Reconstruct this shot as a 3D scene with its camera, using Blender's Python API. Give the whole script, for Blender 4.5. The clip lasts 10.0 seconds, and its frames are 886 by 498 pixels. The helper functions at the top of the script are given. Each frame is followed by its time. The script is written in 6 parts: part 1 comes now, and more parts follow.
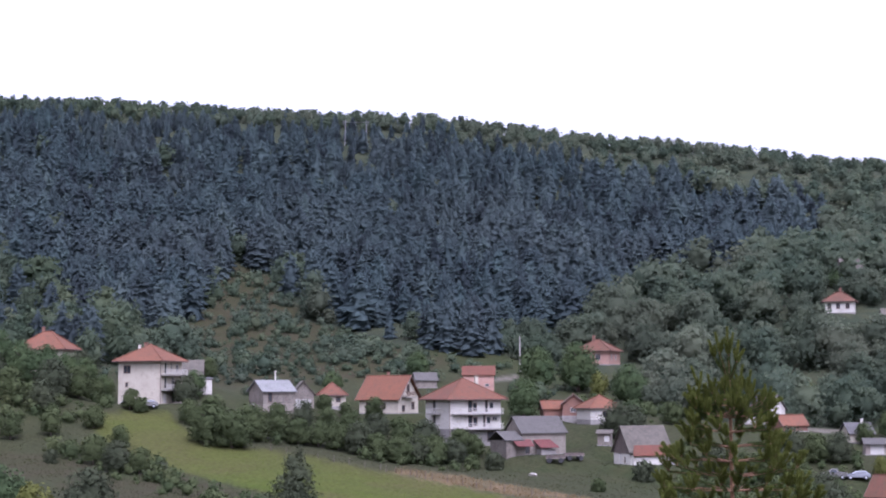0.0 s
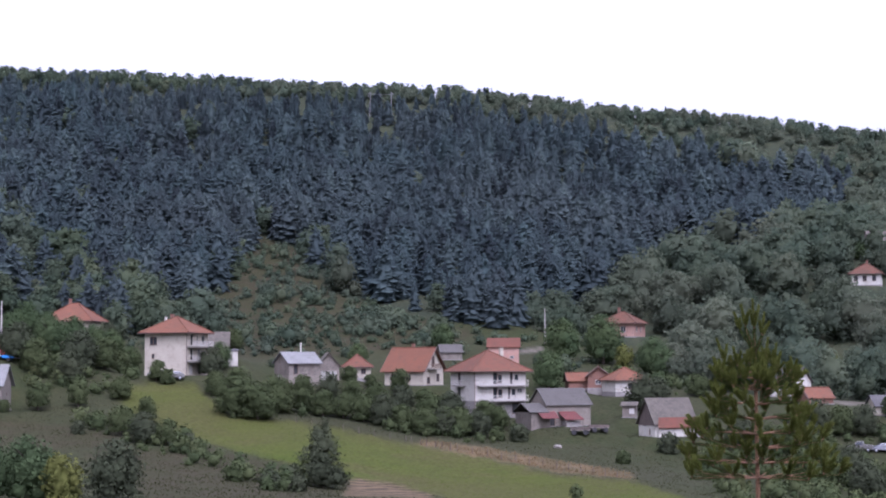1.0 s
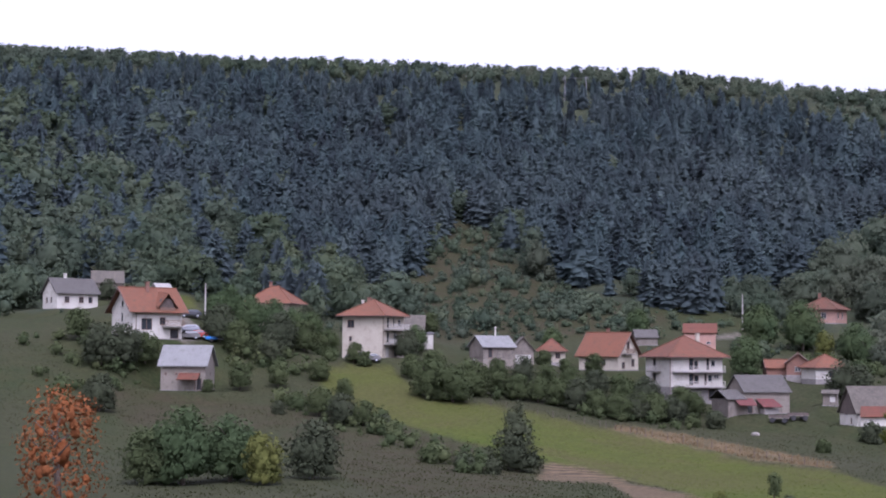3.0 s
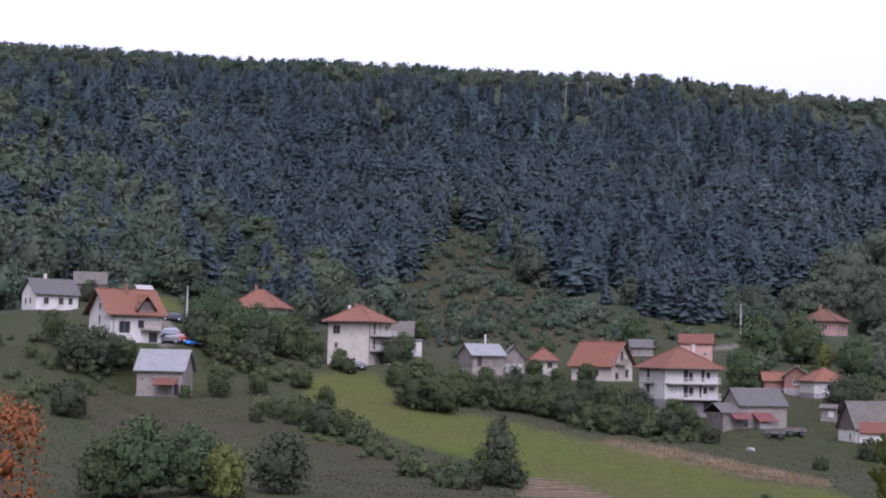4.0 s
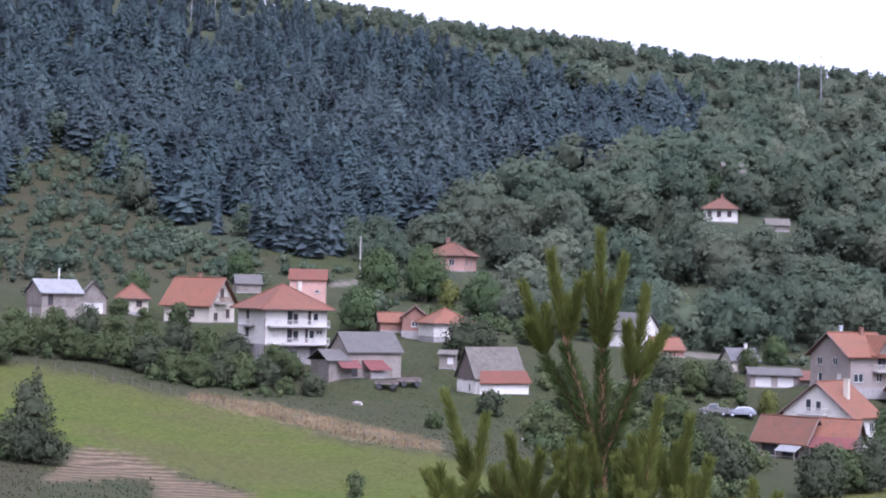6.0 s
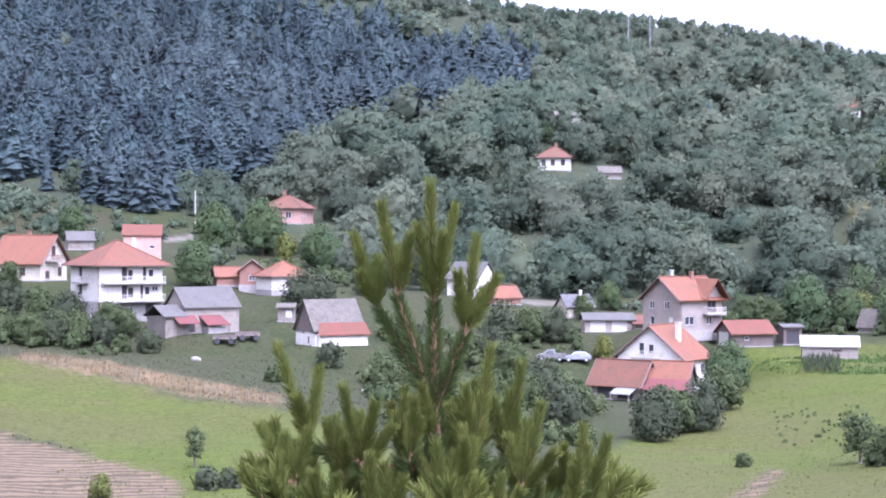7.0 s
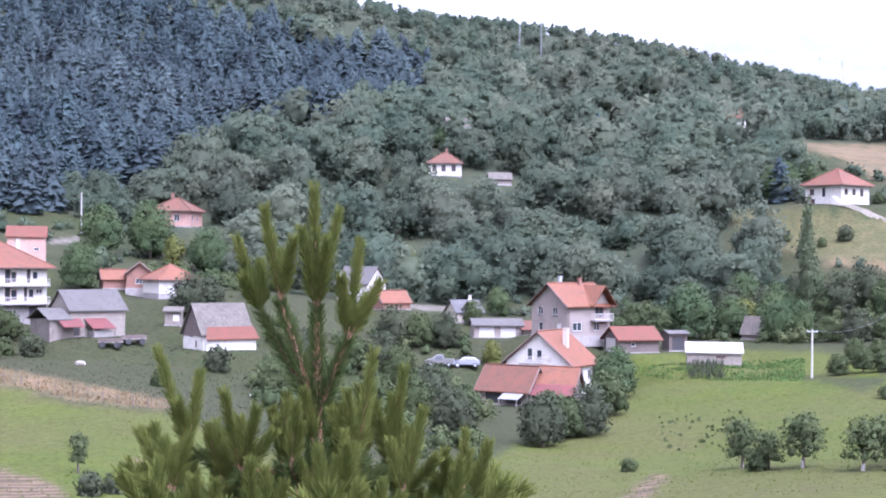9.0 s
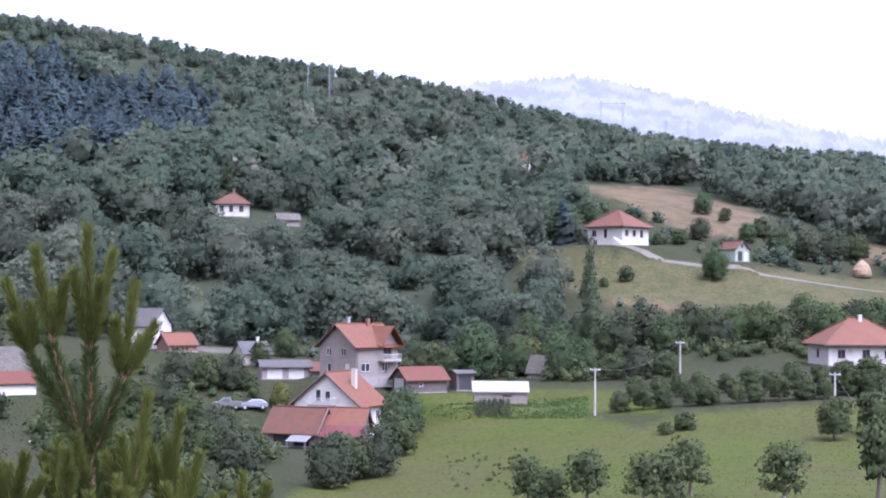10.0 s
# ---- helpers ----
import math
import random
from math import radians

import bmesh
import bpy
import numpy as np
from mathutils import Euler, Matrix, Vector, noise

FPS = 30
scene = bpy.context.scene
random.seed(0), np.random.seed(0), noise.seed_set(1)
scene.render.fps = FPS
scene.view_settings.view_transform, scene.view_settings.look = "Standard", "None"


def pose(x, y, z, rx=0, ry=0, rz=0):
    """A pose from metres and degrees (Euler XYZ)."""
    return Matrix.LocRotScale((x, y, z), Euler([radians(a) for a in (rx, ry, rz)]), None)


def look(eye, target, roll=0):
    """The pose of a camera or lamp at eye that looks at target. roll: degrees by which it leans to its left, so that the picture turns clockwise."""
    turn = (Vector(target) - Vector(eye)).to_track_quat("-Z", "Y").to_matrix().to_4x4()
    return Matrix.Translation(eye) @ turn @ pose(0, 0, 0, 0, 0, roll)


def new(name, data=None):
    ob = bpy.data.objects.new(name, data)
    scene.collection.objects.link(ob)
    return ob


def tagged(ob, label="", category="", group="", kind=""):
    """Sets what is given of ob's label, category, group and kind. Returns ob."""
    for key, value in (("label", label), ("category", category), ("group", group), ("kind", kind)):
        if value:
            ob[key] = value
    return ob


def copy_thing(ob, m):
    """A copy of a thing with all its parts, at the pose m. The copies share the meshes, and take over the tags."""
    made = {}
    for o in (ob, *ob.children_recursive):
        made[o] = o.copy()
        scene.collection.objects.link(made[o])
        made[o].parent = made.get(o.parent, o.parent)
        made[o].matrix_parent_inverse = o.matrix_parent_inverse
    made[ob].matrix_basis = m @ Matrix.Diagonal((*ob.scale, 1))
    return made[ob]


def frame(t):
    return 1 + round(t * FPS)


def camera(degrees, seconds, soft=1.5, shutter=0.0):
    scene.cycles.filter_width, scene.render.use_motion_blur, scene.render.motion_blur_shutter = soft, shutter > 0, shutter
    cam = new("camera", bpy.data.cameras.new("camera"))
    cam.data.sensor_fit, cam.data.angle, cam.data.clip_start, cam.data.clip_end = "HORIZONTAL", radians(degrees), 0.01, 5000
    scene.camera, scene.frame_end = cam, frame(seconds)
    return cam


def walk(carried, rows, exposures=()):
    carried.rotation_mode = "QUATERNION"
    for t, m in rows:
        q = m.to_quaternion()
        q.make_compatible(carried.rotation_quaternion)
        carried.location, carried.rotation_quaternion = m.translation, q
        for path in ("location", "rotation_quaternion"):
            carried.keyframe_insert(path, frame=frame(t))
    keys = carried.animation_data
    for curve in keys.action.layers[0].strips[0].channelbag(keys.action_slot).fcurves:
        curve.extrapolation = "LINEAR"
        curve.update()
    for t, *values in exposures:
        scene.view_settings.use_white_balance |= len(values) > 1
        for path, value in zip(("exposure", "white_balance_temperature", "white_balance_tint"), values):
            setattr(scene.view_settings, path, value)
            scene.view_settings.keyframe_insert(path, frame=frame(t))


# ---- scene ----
cam = camera(32.0, 10.0, soft=1.95)
PATH = [
    (0.00, -9.98, -44.86, -1.91, 2.131, 5.406, 0.290),
    (0.50, -9.98, -44.86, -1.91, 1.379, 4.937, 0.331),
    (1.00, -9.98, -44.86, -1.91, 1.197, 4.378, 0.216),
    (1.50, -9.98, -44.86, -1.91, 0.939, 4.062, 0.332),
    (2.00, -9.98, -44.86, -1.91, 0.201, 3.941, 0.365),
    (2.50, -9.98, -44.86, -1.91, -3.706, 3.563, 0.312),
    (2.70, -9.98, -44.86, -1.91, -5.352, 3.533, 0.251),
    (3.60, -9.98, -44.86, -1.91, -6.319, 4.456, -0.677),
    (3.70, -9.98, -44.86, -1.91, -6.224, 4.441, -0.801),
    (3.80, -9.74, -43.78, -1.87, -6.192, 4.350, -0.919),
    (3.90, -8.96, -40.26, -1.72, -6.165, 4.191, -1.032),
    (4.00, -8.15, -36.62, -1.56, -6.183, 4.008, -1.152),
    (4.10, -7.34, -32.99, -1.41, -6.400, 3.810, -1.303),
    (4.20, -6.53, -29.35, -1.25, -6.788, 3.589, -1.483),
    (4.30, -5.72, -25.71, -1.10, -7.242, 3.367, -1.669),
    (4.40, -4.91, -22.07, -0.94, -7.658, 3.166, -1.835),
    (4.50, -4.10, -18.43, -0.79, -7.932, 3.008, -1.960),
    (4.60, -3.29, -14.79, -0.63, -8.159, 2.899, -2.028),
    (4.70, -2.48, -11.15, -0.48, -8.408, 2.825, -2.057),
    (4.80, -1.67, -7.51, -0.32, -8.537, 2.777, -2.066),
    (4.90, -0.86, -3.87, -0.17, -8.402, 2.745, -2.074),
    (5.00, -0.14, -0.61, -0.03, -7.859, 2.723, -2.100),
    (5.50, -0.06, 0.01, 0.00, 0.014, 2.800, -2.375),
    (6.00, -0.05, 0.01, 0.00, 6.868, 1.718, -1.374),
    (6.20, 0.00, 0.00, 0.00, 8.708, 1.083, -0.701),
    (7.30, 0.01, -0.00, 0.00, 13.524, -0.009, -0.585),
    (7.50, 0.00, -0.00, 0.00, 13.644, 0.228, -0.785),
    (8.00, 0.00, -0.00, 0.00, 13.560, -0.030, -0.796),
    (8.50, 0.02, -0.00, 0.00, 14.122, -0.011, -0.886),
    (9.00, 0.07, -0.01, 0.00, 16.973, 0.216, -0.715),
    (9.50, 0.13, -0.03, 0.00, 21.568, 0.754, -0.650),
    (10.00, 0.16, -0.04, 0.00, 24.775, 1.811, -0.471),
]

EXPOSURES = [(0.0, 1.34, 5350, 35), (2.0, 1.05, 5400, 35), (2.7, 1.08, 5450, 35), (3.8, 1.07, 5450, 35), (4.5, 0.84, 5400, 34), (5.0, 0.93, 5400, 32),
             (6.0, 1.68, 5250, 33), (7.3, 2.5, 5150, 35), (8.5, 2.5, 5150, 35), (9.2, 2.24, 5150, 35), (10.0, 1.84, 5150, 35)]
walk(cam, [(t, pose(x, y, 30.0 + z, 90 + pitch, 0, -turn) @ pose(0, 0, 0, 0, 0, -lean)) for t, x, y, z, turn, pitch, lean in PATH], EXPOSURES)

# ---- light: a thin white overcast with the sun behind it
world = bpy.data.worlds.new("sky")
scene.world = world
world.use_nodes = True
wn, wl = world.node_tree.nodes, world.node_tree.links
sky = wn.new("ShaderNodeTexSky")
sky.sky_type, sky.sun_disc = "NISHITA", False
sky.sun_elevation, sky.sun_rotation = radians(60), radians(165)
sky.air_density, sky.dust_density, sky.ozone_density = 1.0, 6.0, 1.0
veil = wn.new("ShaderNodeHueSaturation")
veil.inputs["Saturation"].default_value = 0.1
wl.new(sky.outputs["Color"], veil.inputs["Color"])
wl.new(veil.outputs["Color"], wn["Background"].inputs["Color"])
wn["Background"].inputs["Strength"].default_value = 0.165
sun = new("sun", bpy.data.lights.new("sun", "SUN"))
sun.data.energy, sun.data.angle, sun.data.color = 0.45, radians(50), (1.0, 0.96, 0.9)
SUN_WAY = Vector((math.sin(radians(165)) * math.cos(radians(60)), math.cos(radians(165)) * math.cos(radians(60)), math.sin(radians(60))))
sun.matrix_world = look(SUN_WAY * 50, (0, 0, 0))

# ---- materials
def nodes_of(name):
    m = bpy.data.materials.new(name)
    m.use_nodes = True
    return m, m.node_tree.nodes, m.node_tree.links, m.node_tree.nodes["Principled BSDF"]


def mixed(nt, links, fac, a, b):
    """A colour between a and b (tuples or sockets) by the socket fac."""
    n = nt.new("ShaderNodeMix")
    n.data_type = "RGBA"
    links.new(fac, n.inputs["Factor"])
    for key, v in (("A", a), ("B", b)):
        socket = [s for s in n.inputs if s.name == key and s.type == "RGBA"][0]
        if isinstance(v, tuple):
            socket.default_value = (*v[:3], 1)
        else:
            links.new(v, socket)
    return [s for s in n.outputs if s.type == "RGBA"][0]


def noise_fac(nt, links, coord, scale, detail=4, low=0.35, high=0.65):
    t = nt.new("ShaderNodeTexNoise")
    t.inputs["Scale"].default_value, t.inputs["Detail"].default_value = scale, detail
    links.new(coord, t.inputs["Vector"])
    r = nt.new("ShaderNodeMapRange")
    r.inputs["From Min"].default_value, r.inputs["From Max"].default_value = low, high
    links.new(t.outputs["Fac"], r.inputs["Value"])
    return r.outputs["Result"]


def weathered(name, a, b, stain, scale=0.6, rough=0.85, bump=0.15, metal=0.0, bands=0.0, grain=14.0, axis="Z", vary=0.0):
    """A surface between two colours in patches, with stains and grain; bands: courses a metre."""
    m, nt, links, out = nodes_of(name)
    co = nt.new("ShaderNodeTexCoord").outputs["Object"]
    col = mixed(nt, links, noise_fac(nt, links, co, scale, 5), a, b)
    col = mixed(nt, links, noise_fac(nt, links, co, scale * 3.7, 8, 0.52, 0.75), col, stain)
    fine = noise_fac(nt, links, co, grain, 3, 0.2, 0.8)
    hs = nt.new("ShaderNodeHueSaturation")
    rg = nt.new("ShaderNodeMapRange")
    rg.inputs["To Min"].default_value, rg.inputs["To Max"].default_value = 0.8, 1.2
    links.new(fine, rg.inputs["Value"])
    links.new(rg.outputs["Result"], hs.inputs["Value"])
    links.new(col, hs.inputs["Color"])
    links.new(hs.outputs["Color"], out.inputs["Base Color"])
    height = fine
    if bands:
        w = nt.new("ShaderNodeTexWave")
        w.bands_direction, w.wave_profile = axis, "SAW"
        w.inputs["Scale"].default_value = bands * 0.314
        w.inputs["Distortion"].default_value = 0.4
        links.new(co, w.inputs["Vector"])
        height = w.outputs["Fac"]
        dark = nt.new("ShaderNodeMapRange")
        dark.inputs["From Max"].default_value, dark.inputs["To Min"].default_value = 0.25, 0.72
        links.new(w.outputs["Fac"], dark.inputs["Value"])
        h2 = nt.new("ShaderNodeHueSaturation")
        links.new(dark.outputs["Result"], h2.inputs["Value"])
        links.new(hs.outputs["Color"], h2.inputs["Color"])
        links.new(h2.outputs["Color"], out.inputs["Base Color"])
    bp = nt.new("ShaderNodeBump")
    bp.inputs["Strength"].default_value, bp.inputs["Distance"].default_value = bump, 0.05
    links.new(height, bp.inputs["Height"])
    links.new(bp.outputs["Normal"], out.inputs["Normal"])
    out.inputs["Roughness"].default_value, out.inputs["Metallic"].default_value = rough, metal
    return m


def foliage(name, a, b, patch=0.12, through_light=0.25, c=None, far=0.02):
    """Leaves: two greens tree by tree, a shade of their own leaf by leaf, some light passing through."""
    m, nt, links, out = nodes_of(name)
    co = nt.new("ShaderNodeNewGeometry")
    col = mixed(nt, links, noise_fac(nt, links, co.outputs["Position"], patch, 2), a, b)
    col = mixed(nt, links, noise_fac(nt, links, co.outputs["Position"], far, 2, 0.4, 0.68), col, c or a)
    hs = nt.new("ShaderNodeHueSaturation")
    rg = nt.new("ShaderNodeMapRange")
    rg.inputs["To Min"].default_value, rg.inputs["To Max"].default_value = 0.92, 1.08
    links.new(co.outputs["Random Per Island"], rg.inputs["Value"])
    own = nt.new("ShaderNodeAttribute")
    own.attribute_name = "tint"
    tone = nt.new("ShaderNodeMath")
    tone.operation = "ADD"
    links.new(rg.outputs["Result"], tone.inputs[0])
    links.new(own.outputs["Fac"], tone.inputs[1])
    links.new(tone.outputs[0], hs.inputs["Value"])
    warm = nt.new("ShaderNodeMath")
    warm.operation = "MULTIPLY_ADD"
    warm.inputs[1].default_value, warm.inputs[2].default_value = -0.09, 0.5
    links.new(own.outputs["Fac"], warm.inputs[0])
    links.new(warm.outputs[0], hs.inputs["Hue"])
    links.new(col, hs.inputs["Color"])
    out.inputs["Roughness"].default_value = 0.9
    out.inputs["Specular IOR Level"].default_value = 0.1
    links.new(hs.outputs["Color"], out.inputs["Base Color"])
    tr = nt.new("ShaderNodeBsdfTranslucent")
    links.new(hs.outputs["Color"], tr.inputs["Color"])
    mx = nt.new("ShaderNodeMixShader")
    mx.inputs[0].default_value = through_light
    links.new(out.outputs[0], mx.inputs[1])
    links.new(tr.outputs[0], mx.inputs[2])
    links.new(mx.outputs[0], nt["Material Output"].inputs["Surface"])
    return m


def ground_material():
    """Pasture, meadow, straw, tilled earth and path, by the land's own cover."""
    m, nt, links, out = nodes_of("land")
    co = nt.new("ShaderNodeNewGeometry").outputs["Position"]
    big, mid, fine = noise_fac(nt, links, co, 0.03, 4), noise_fac(nt, links, co, 0.25, 8, 0.4, 0.6), noise_fac(nt, links, co, 1.6, 8, 0.36, 0.64)
    base = mixed(nt, links, mid, (0.0200, 0.0275, 0.0090), (0.0275, 0.0300, 0.0112))
    base = mixed(nt, links, big, base, (0.0286, 0.0302, 0.0143))
    cover = nt.new("ShaderNodeVertexColor")
    cover.layer_name = "cover"
    second = nt.new("ShaderNodeVertexColor")
    second.layer_name = "cover_b"
    sa, sb = nt.new("ShaderNodeSeparateColor"), nt.new("ShaderNodeSeparateColor")
    links.new(cover.outputs["Color"], sa.inputs["Color"])
    links.new(second.outputs["Color"], sb.inputs["Color"])
    lush = mixed(nt, links, mid, (0.0365, 0.0520, 0.0062), (0.0455, 0.0580, 0.0078))
    lush = mixed(nt, links, big, lush, (0.0470, 0.0490, 0.0130))
    worn = noise_fac(nt, links, co, 0.09, 6, 0.55, 0.8)
    lush = mixed(nt, links, worn, lush, (0.0520, 0.0460, 0.0170))
    straw = mixed(nt, links, mid, (0.1008, 0.0722, 0.0378), (0.0672, 0.0554, 0.0286))
    st = nt.new("ShaderNodeMapping")
    st.inputs["Rotation"].default_value = (0, 0, radians(62))
    links.new(co, st.inputs["Vector"])
    furrow = nt.new("ShaderNodeTexWave")
    furrow.inputs["Scale"].default_value, furrow.inputs["Distortion"].default_value = 0.13, 9.0
    furrow.inputs["Detail"].default_value = 3
    links.new(st.outputs["Vector"], furrow.inputs["Vector"])
    earth = mixed(nt, links, furrow.outputs["Fac"], (0.045, 0.035, 0.020), (0.108, 0.080, 0.047))
    olive = mixed(nt, links, mid, (0.0480, 0.0500, 0.0190), (0.0630, 0.0570, 0.0240))
    track = mixed(nt, links, mid, (0.1008, 0.0907, 0.0714), (0.0756, 0.0672, 0.0504))
    brown = mixed(nt, links, mid, (0.0310, 0.0275, 0.0140), (0.0260, 0.0270, 0.0110))
    for socket, colour in ((sa.outputs[0], lush), (sa.outputs[1], straw), (sa.outputs[2], earth), (sb.outputs[0], olive), (sb.outputs[1], track), (sb.outputs[2], brown)):
        base = mixed(nt, links, socket, base, colour)
    # a tone of its own for the ground under the woods
    woods_ground = mixed(nt, links, mid, (0.024, 0.031, 0.018), (0.034, 0.038, 0.020))
    base = mixed(nt, links, cover.outputs["Alpha"], base, woods_ground)
    hs = nt.new("ShaderNodeHueSaturation")
    rg = nt.new("ShaderNodeMapRange")
    rg.inputs["To Min"].default_value, rg.inputs["To Max"].default_value = 0.8, 1.2
    links.new(fine, rg.inputs["Value"])
    links.new(rg.outputs["Result"], hs.inputs["Value"])
    links.new(base, hs.inputs["Color"])
    links.new(hs.outputs["Color"], out.inputs["Base Color"])
    bp = nt.new("ShaderNodeBump")
    bp.inputs["Strength"].default_value, bp.inputs["Distance"].default_value = 0.22, 0.2
    links.new(fine, bp.inputs["Height"])
    links.new(bp.outputs["Normal"], out.inputs["Normal"])
    out.inputs["Roughness"].default_value = 0.95
    out.inputs["Specular IOR Level"].default_value = 0.1
    return m


def glass_material():
    m, nt, links, out = nodes_of("window_glass")
    out.inputs["Base Color"].default_value = (0.03, 0.035, 0.04, 1)
    out.inputs["Roughness"].default_value = 0.06
    return m


TILE_RED = weathered("red_roof_tiles", (0.108, 0.034, 0.013), (0.091, 0.032, 0.013), (0.058, 0.030, 0.013), 0.35, 0.8, 0.5, bands=5.0)
TILE_ORANGE = weathered("orange_roof_tiles", (0.125, 0.042, 0.016), (0.107, 0.039, 0.016), (0.072, 0.035, 0.015), 0.35, 0.8, 0.5, bands=5.0)
TILE_OLD = weathered("old_brown_red_roof_tiles", (0.094, 0.032, 0.014), (0.073, 0.030, 0.013), (0.041, 0.028, 0.013), 0.5, 0.85, 0.5, bands=5.0)
SHEET_RED = weathered("red_painted_sheet_roof", (0.097, 0.027, 0.012), (0.084, 0.027, 0.012), (0.059, 0.027, 0.012), 0.4, 0.85, 0.3, bands=4.0, axis="X")
SHEET_MAROON = weathered("dark_red_sheet_awning", (0.104, 0.024, 0.019), (0.084, 0.022, 0.018), (0.061, 0.028, 0.019), 0.6, 0.85, 0.3, bands=4.0, axis="X")
SHEET_GREY = weathered("grey_corrugated_sheet", (0.065, 0.060, 0.051), (0.055, 0.050, 0.043), (0.041, 0.037, 0.028), 0.4, 0.85, 0.4, bands=4.0, axis="X")
SHEET_PALE = weathered("pale_zinc_sheet", (0.155, 0.155, 0.145), (0.135, 0.135, 0.127), (0.100, 0.098, 0.085), 0.4, 0.8, 0.3, bands=3.0, axis="X")
SHEET_WHITE = weathered("white_sheet_roof", (0.251, 0.238, 0.212), (0.225, 0.214, 0.190), (0.176, 0.163, 0.140), 0.4, 0.6, 0.2, bands=3.0, axis="X")
SHINGLE = weathered("weathered_grey_shingles", (0.083, 0.073, 0.056), (0.058, 0.050, 0.039), (0.124, 0.107, 0.077), 0.9, 0.9, 0.6, bands=4.0)
DARK_ROOF = weathered("dark_slate_grey_roof", (0.059, 0.056, 0.054), (0.077, 0.073, 0.070), (0.041, 0.039, 0.034), 0.5, 0.9, 0.3, bands=4.0)
WHITE = weathered("white_wall_render", (0.455, 0.430, 0.370), (0.420, 0.395, 0.340), (0.310, 0.285, 0.235), 0.3, 0.9, 0.08)
CREAM = weathered("cream_wall_render", (0.385, 0.345, 0.268), (0.350, 0.312, 0.242), (0.270, 0.238, 0.186), 0.3, 0.9, 0.08)
BEIGE = weathered("greyish_beige_wall_render", (0.206, 0.171, 0.143), (0.190, 0.160, 0.133), (0.152, 0.129, 0.110), 0.3, 0.9, 0.1)
PINK = weathered("pink_wall_render", (0.350, 0.205, 0.155), (0.310, 0.184, 0.140), (0.250, 0.160, 0.125), 0.3, 0.9, 0.08)
MINT = weathered("pale_green_wall_render", (0.272, 0.321, 0.248), (0.245, 0.290, 0.228), (0.218, 0.227, 0.190), 0.4, 0.9, 0.08)
CONCRETE = weathered("grey_concrete", (0.229, 0.211, 0.190), (0.185, 0.171, 0.153), (0.130, 0.119, 0.105), 0.5, 0.9, 0.15)
BLOCK = weathered("grey_block_wall", (0.177, 0.155, 0.125), (0.206, 0.178, 0.143), (0.129, 0.111, 0.087), 0.5, 0.9, 0.3, bands=5.0)
BRICK = weathered("red_clay_block_wall", (0.196, 0.099, 0.066), (0.169, 0.088, 0.062), (0.120, 0.072, 0.052), 0.5, 0.9, 0.3, bands=5.0)
PLANK = weathered("weathered_grey_brown_planks", (0.135, 0.113, 0.090), (0.175, 0.152, 0.125), (0.085, 0.072, 0.058), 0.6, 0.9, 0.5, bands=6.0, axis="X")
PLANK_DARK = weathered("dark_stained_planks", (0.085, 0.065, 0.055), (0.11, 0.085, 0.07), (0.05, 0.042, 0.038), 0.6, 0.9, 0.5, bands=6.0, axis="X")
FRAME_WHITE = weathered("white_painted_frame", (0.428, 0.408, 0.367), (0.400, 0.381, 0.342), (0.314, 0.294, 0.258), 1.0, 0.5, 0.03)
FRAME_BROWN = weathered("brown_wooden_frame", (0.16, 0.09, 0.055), (0.12, 0.07, 0.045), (0.08, 0.05, 0.04), 1.0, 0.6, 0.05)
SOFFIT = weathered("dark_brown_eaves", (0.1, 0.06, 0.045), (0.08, 0.05, 0.04), (0.06, 0.045, 0.04), 1.0, 0.8, 0.1)
POLE_PALE = weathered("pale_concrete_pole", (0.343, 0.321, 0.283), (0.297, 0.277, 0.248), (0.228, 0.213, 0.184), 0.7, 0.85, 0.1)
STEEL = weathered("galvanised_steel", (0.45, 0.46, 0.47), (0.4, 0.41, 0.42), (0.32, 0.32, 0.32), 0.8, 0.5, 0.05, metal=0.4)
PYLON_STEEL = weathered("dull_pylon_steel", (0.20, 0.20, 0.21), (0.17, 0.17, 0.18), (0.13, 0.13, 0.13), 0.8, 0.7, 0.05)
STONE = weathered("pale_boulder_stone", (0.218, 0.196, 0.167), (0.174, 0.160, 0.133), (0.120, 0.114, 0.095), 1.2, 0.95, 0.5)
BARK = weathered("grey_brown_bark", (0.11, 0.085, 0.065), (0.08, 0.065, 0.05), (0.15, 0.13, 0.1), 2.0, 0.95, 0.6)
PINE_BARK = weathered("orange_brown_pine_bark", (0.273, 0.137, 0.068), (0.195, 0.104, 0.058), (0.130, 0.091, 0.065), 9.0, 0.95, 0.8, grain=60)
CAR_WHITE = weathered("white_car_paint", (0.118, 0.113, 0.105), (0.112, 0.107, 0.099), (0.087, 0.082, 0.074), 1.0, 0.35, 0.0)
CAR_SILVER = weathered("silver_car_paint", (0.270, 0.282, 0.300), (0.252, 0.264, 0.282), (0.210, 0.216, 0.228), 1.0, 0.25, 0.0, metal=0.5)
CAR_RED = weathered("red_car_paint", (0.4, 0.04, 0.03), (0.36, 0.04, 0.03), (0.28, 0.05, 0.04), 1.0, 0.25, 0.0)
CAR_DARK = weathered("dark_car_paint", (0.03, 0.035, 0.04), (0.04, 0.042, 0.045), (0.06, 0.06, 0.06), 1.0, 0.25, 0.0)
RUBBER_OR_DARK = weathered("black_rubber_and_dark_fill", (0.02, 0.02, 0.02), (0.025, 0.025, 0.025), (0.04, 0.038, 0.035), 3.0, 0.8, 0.1)
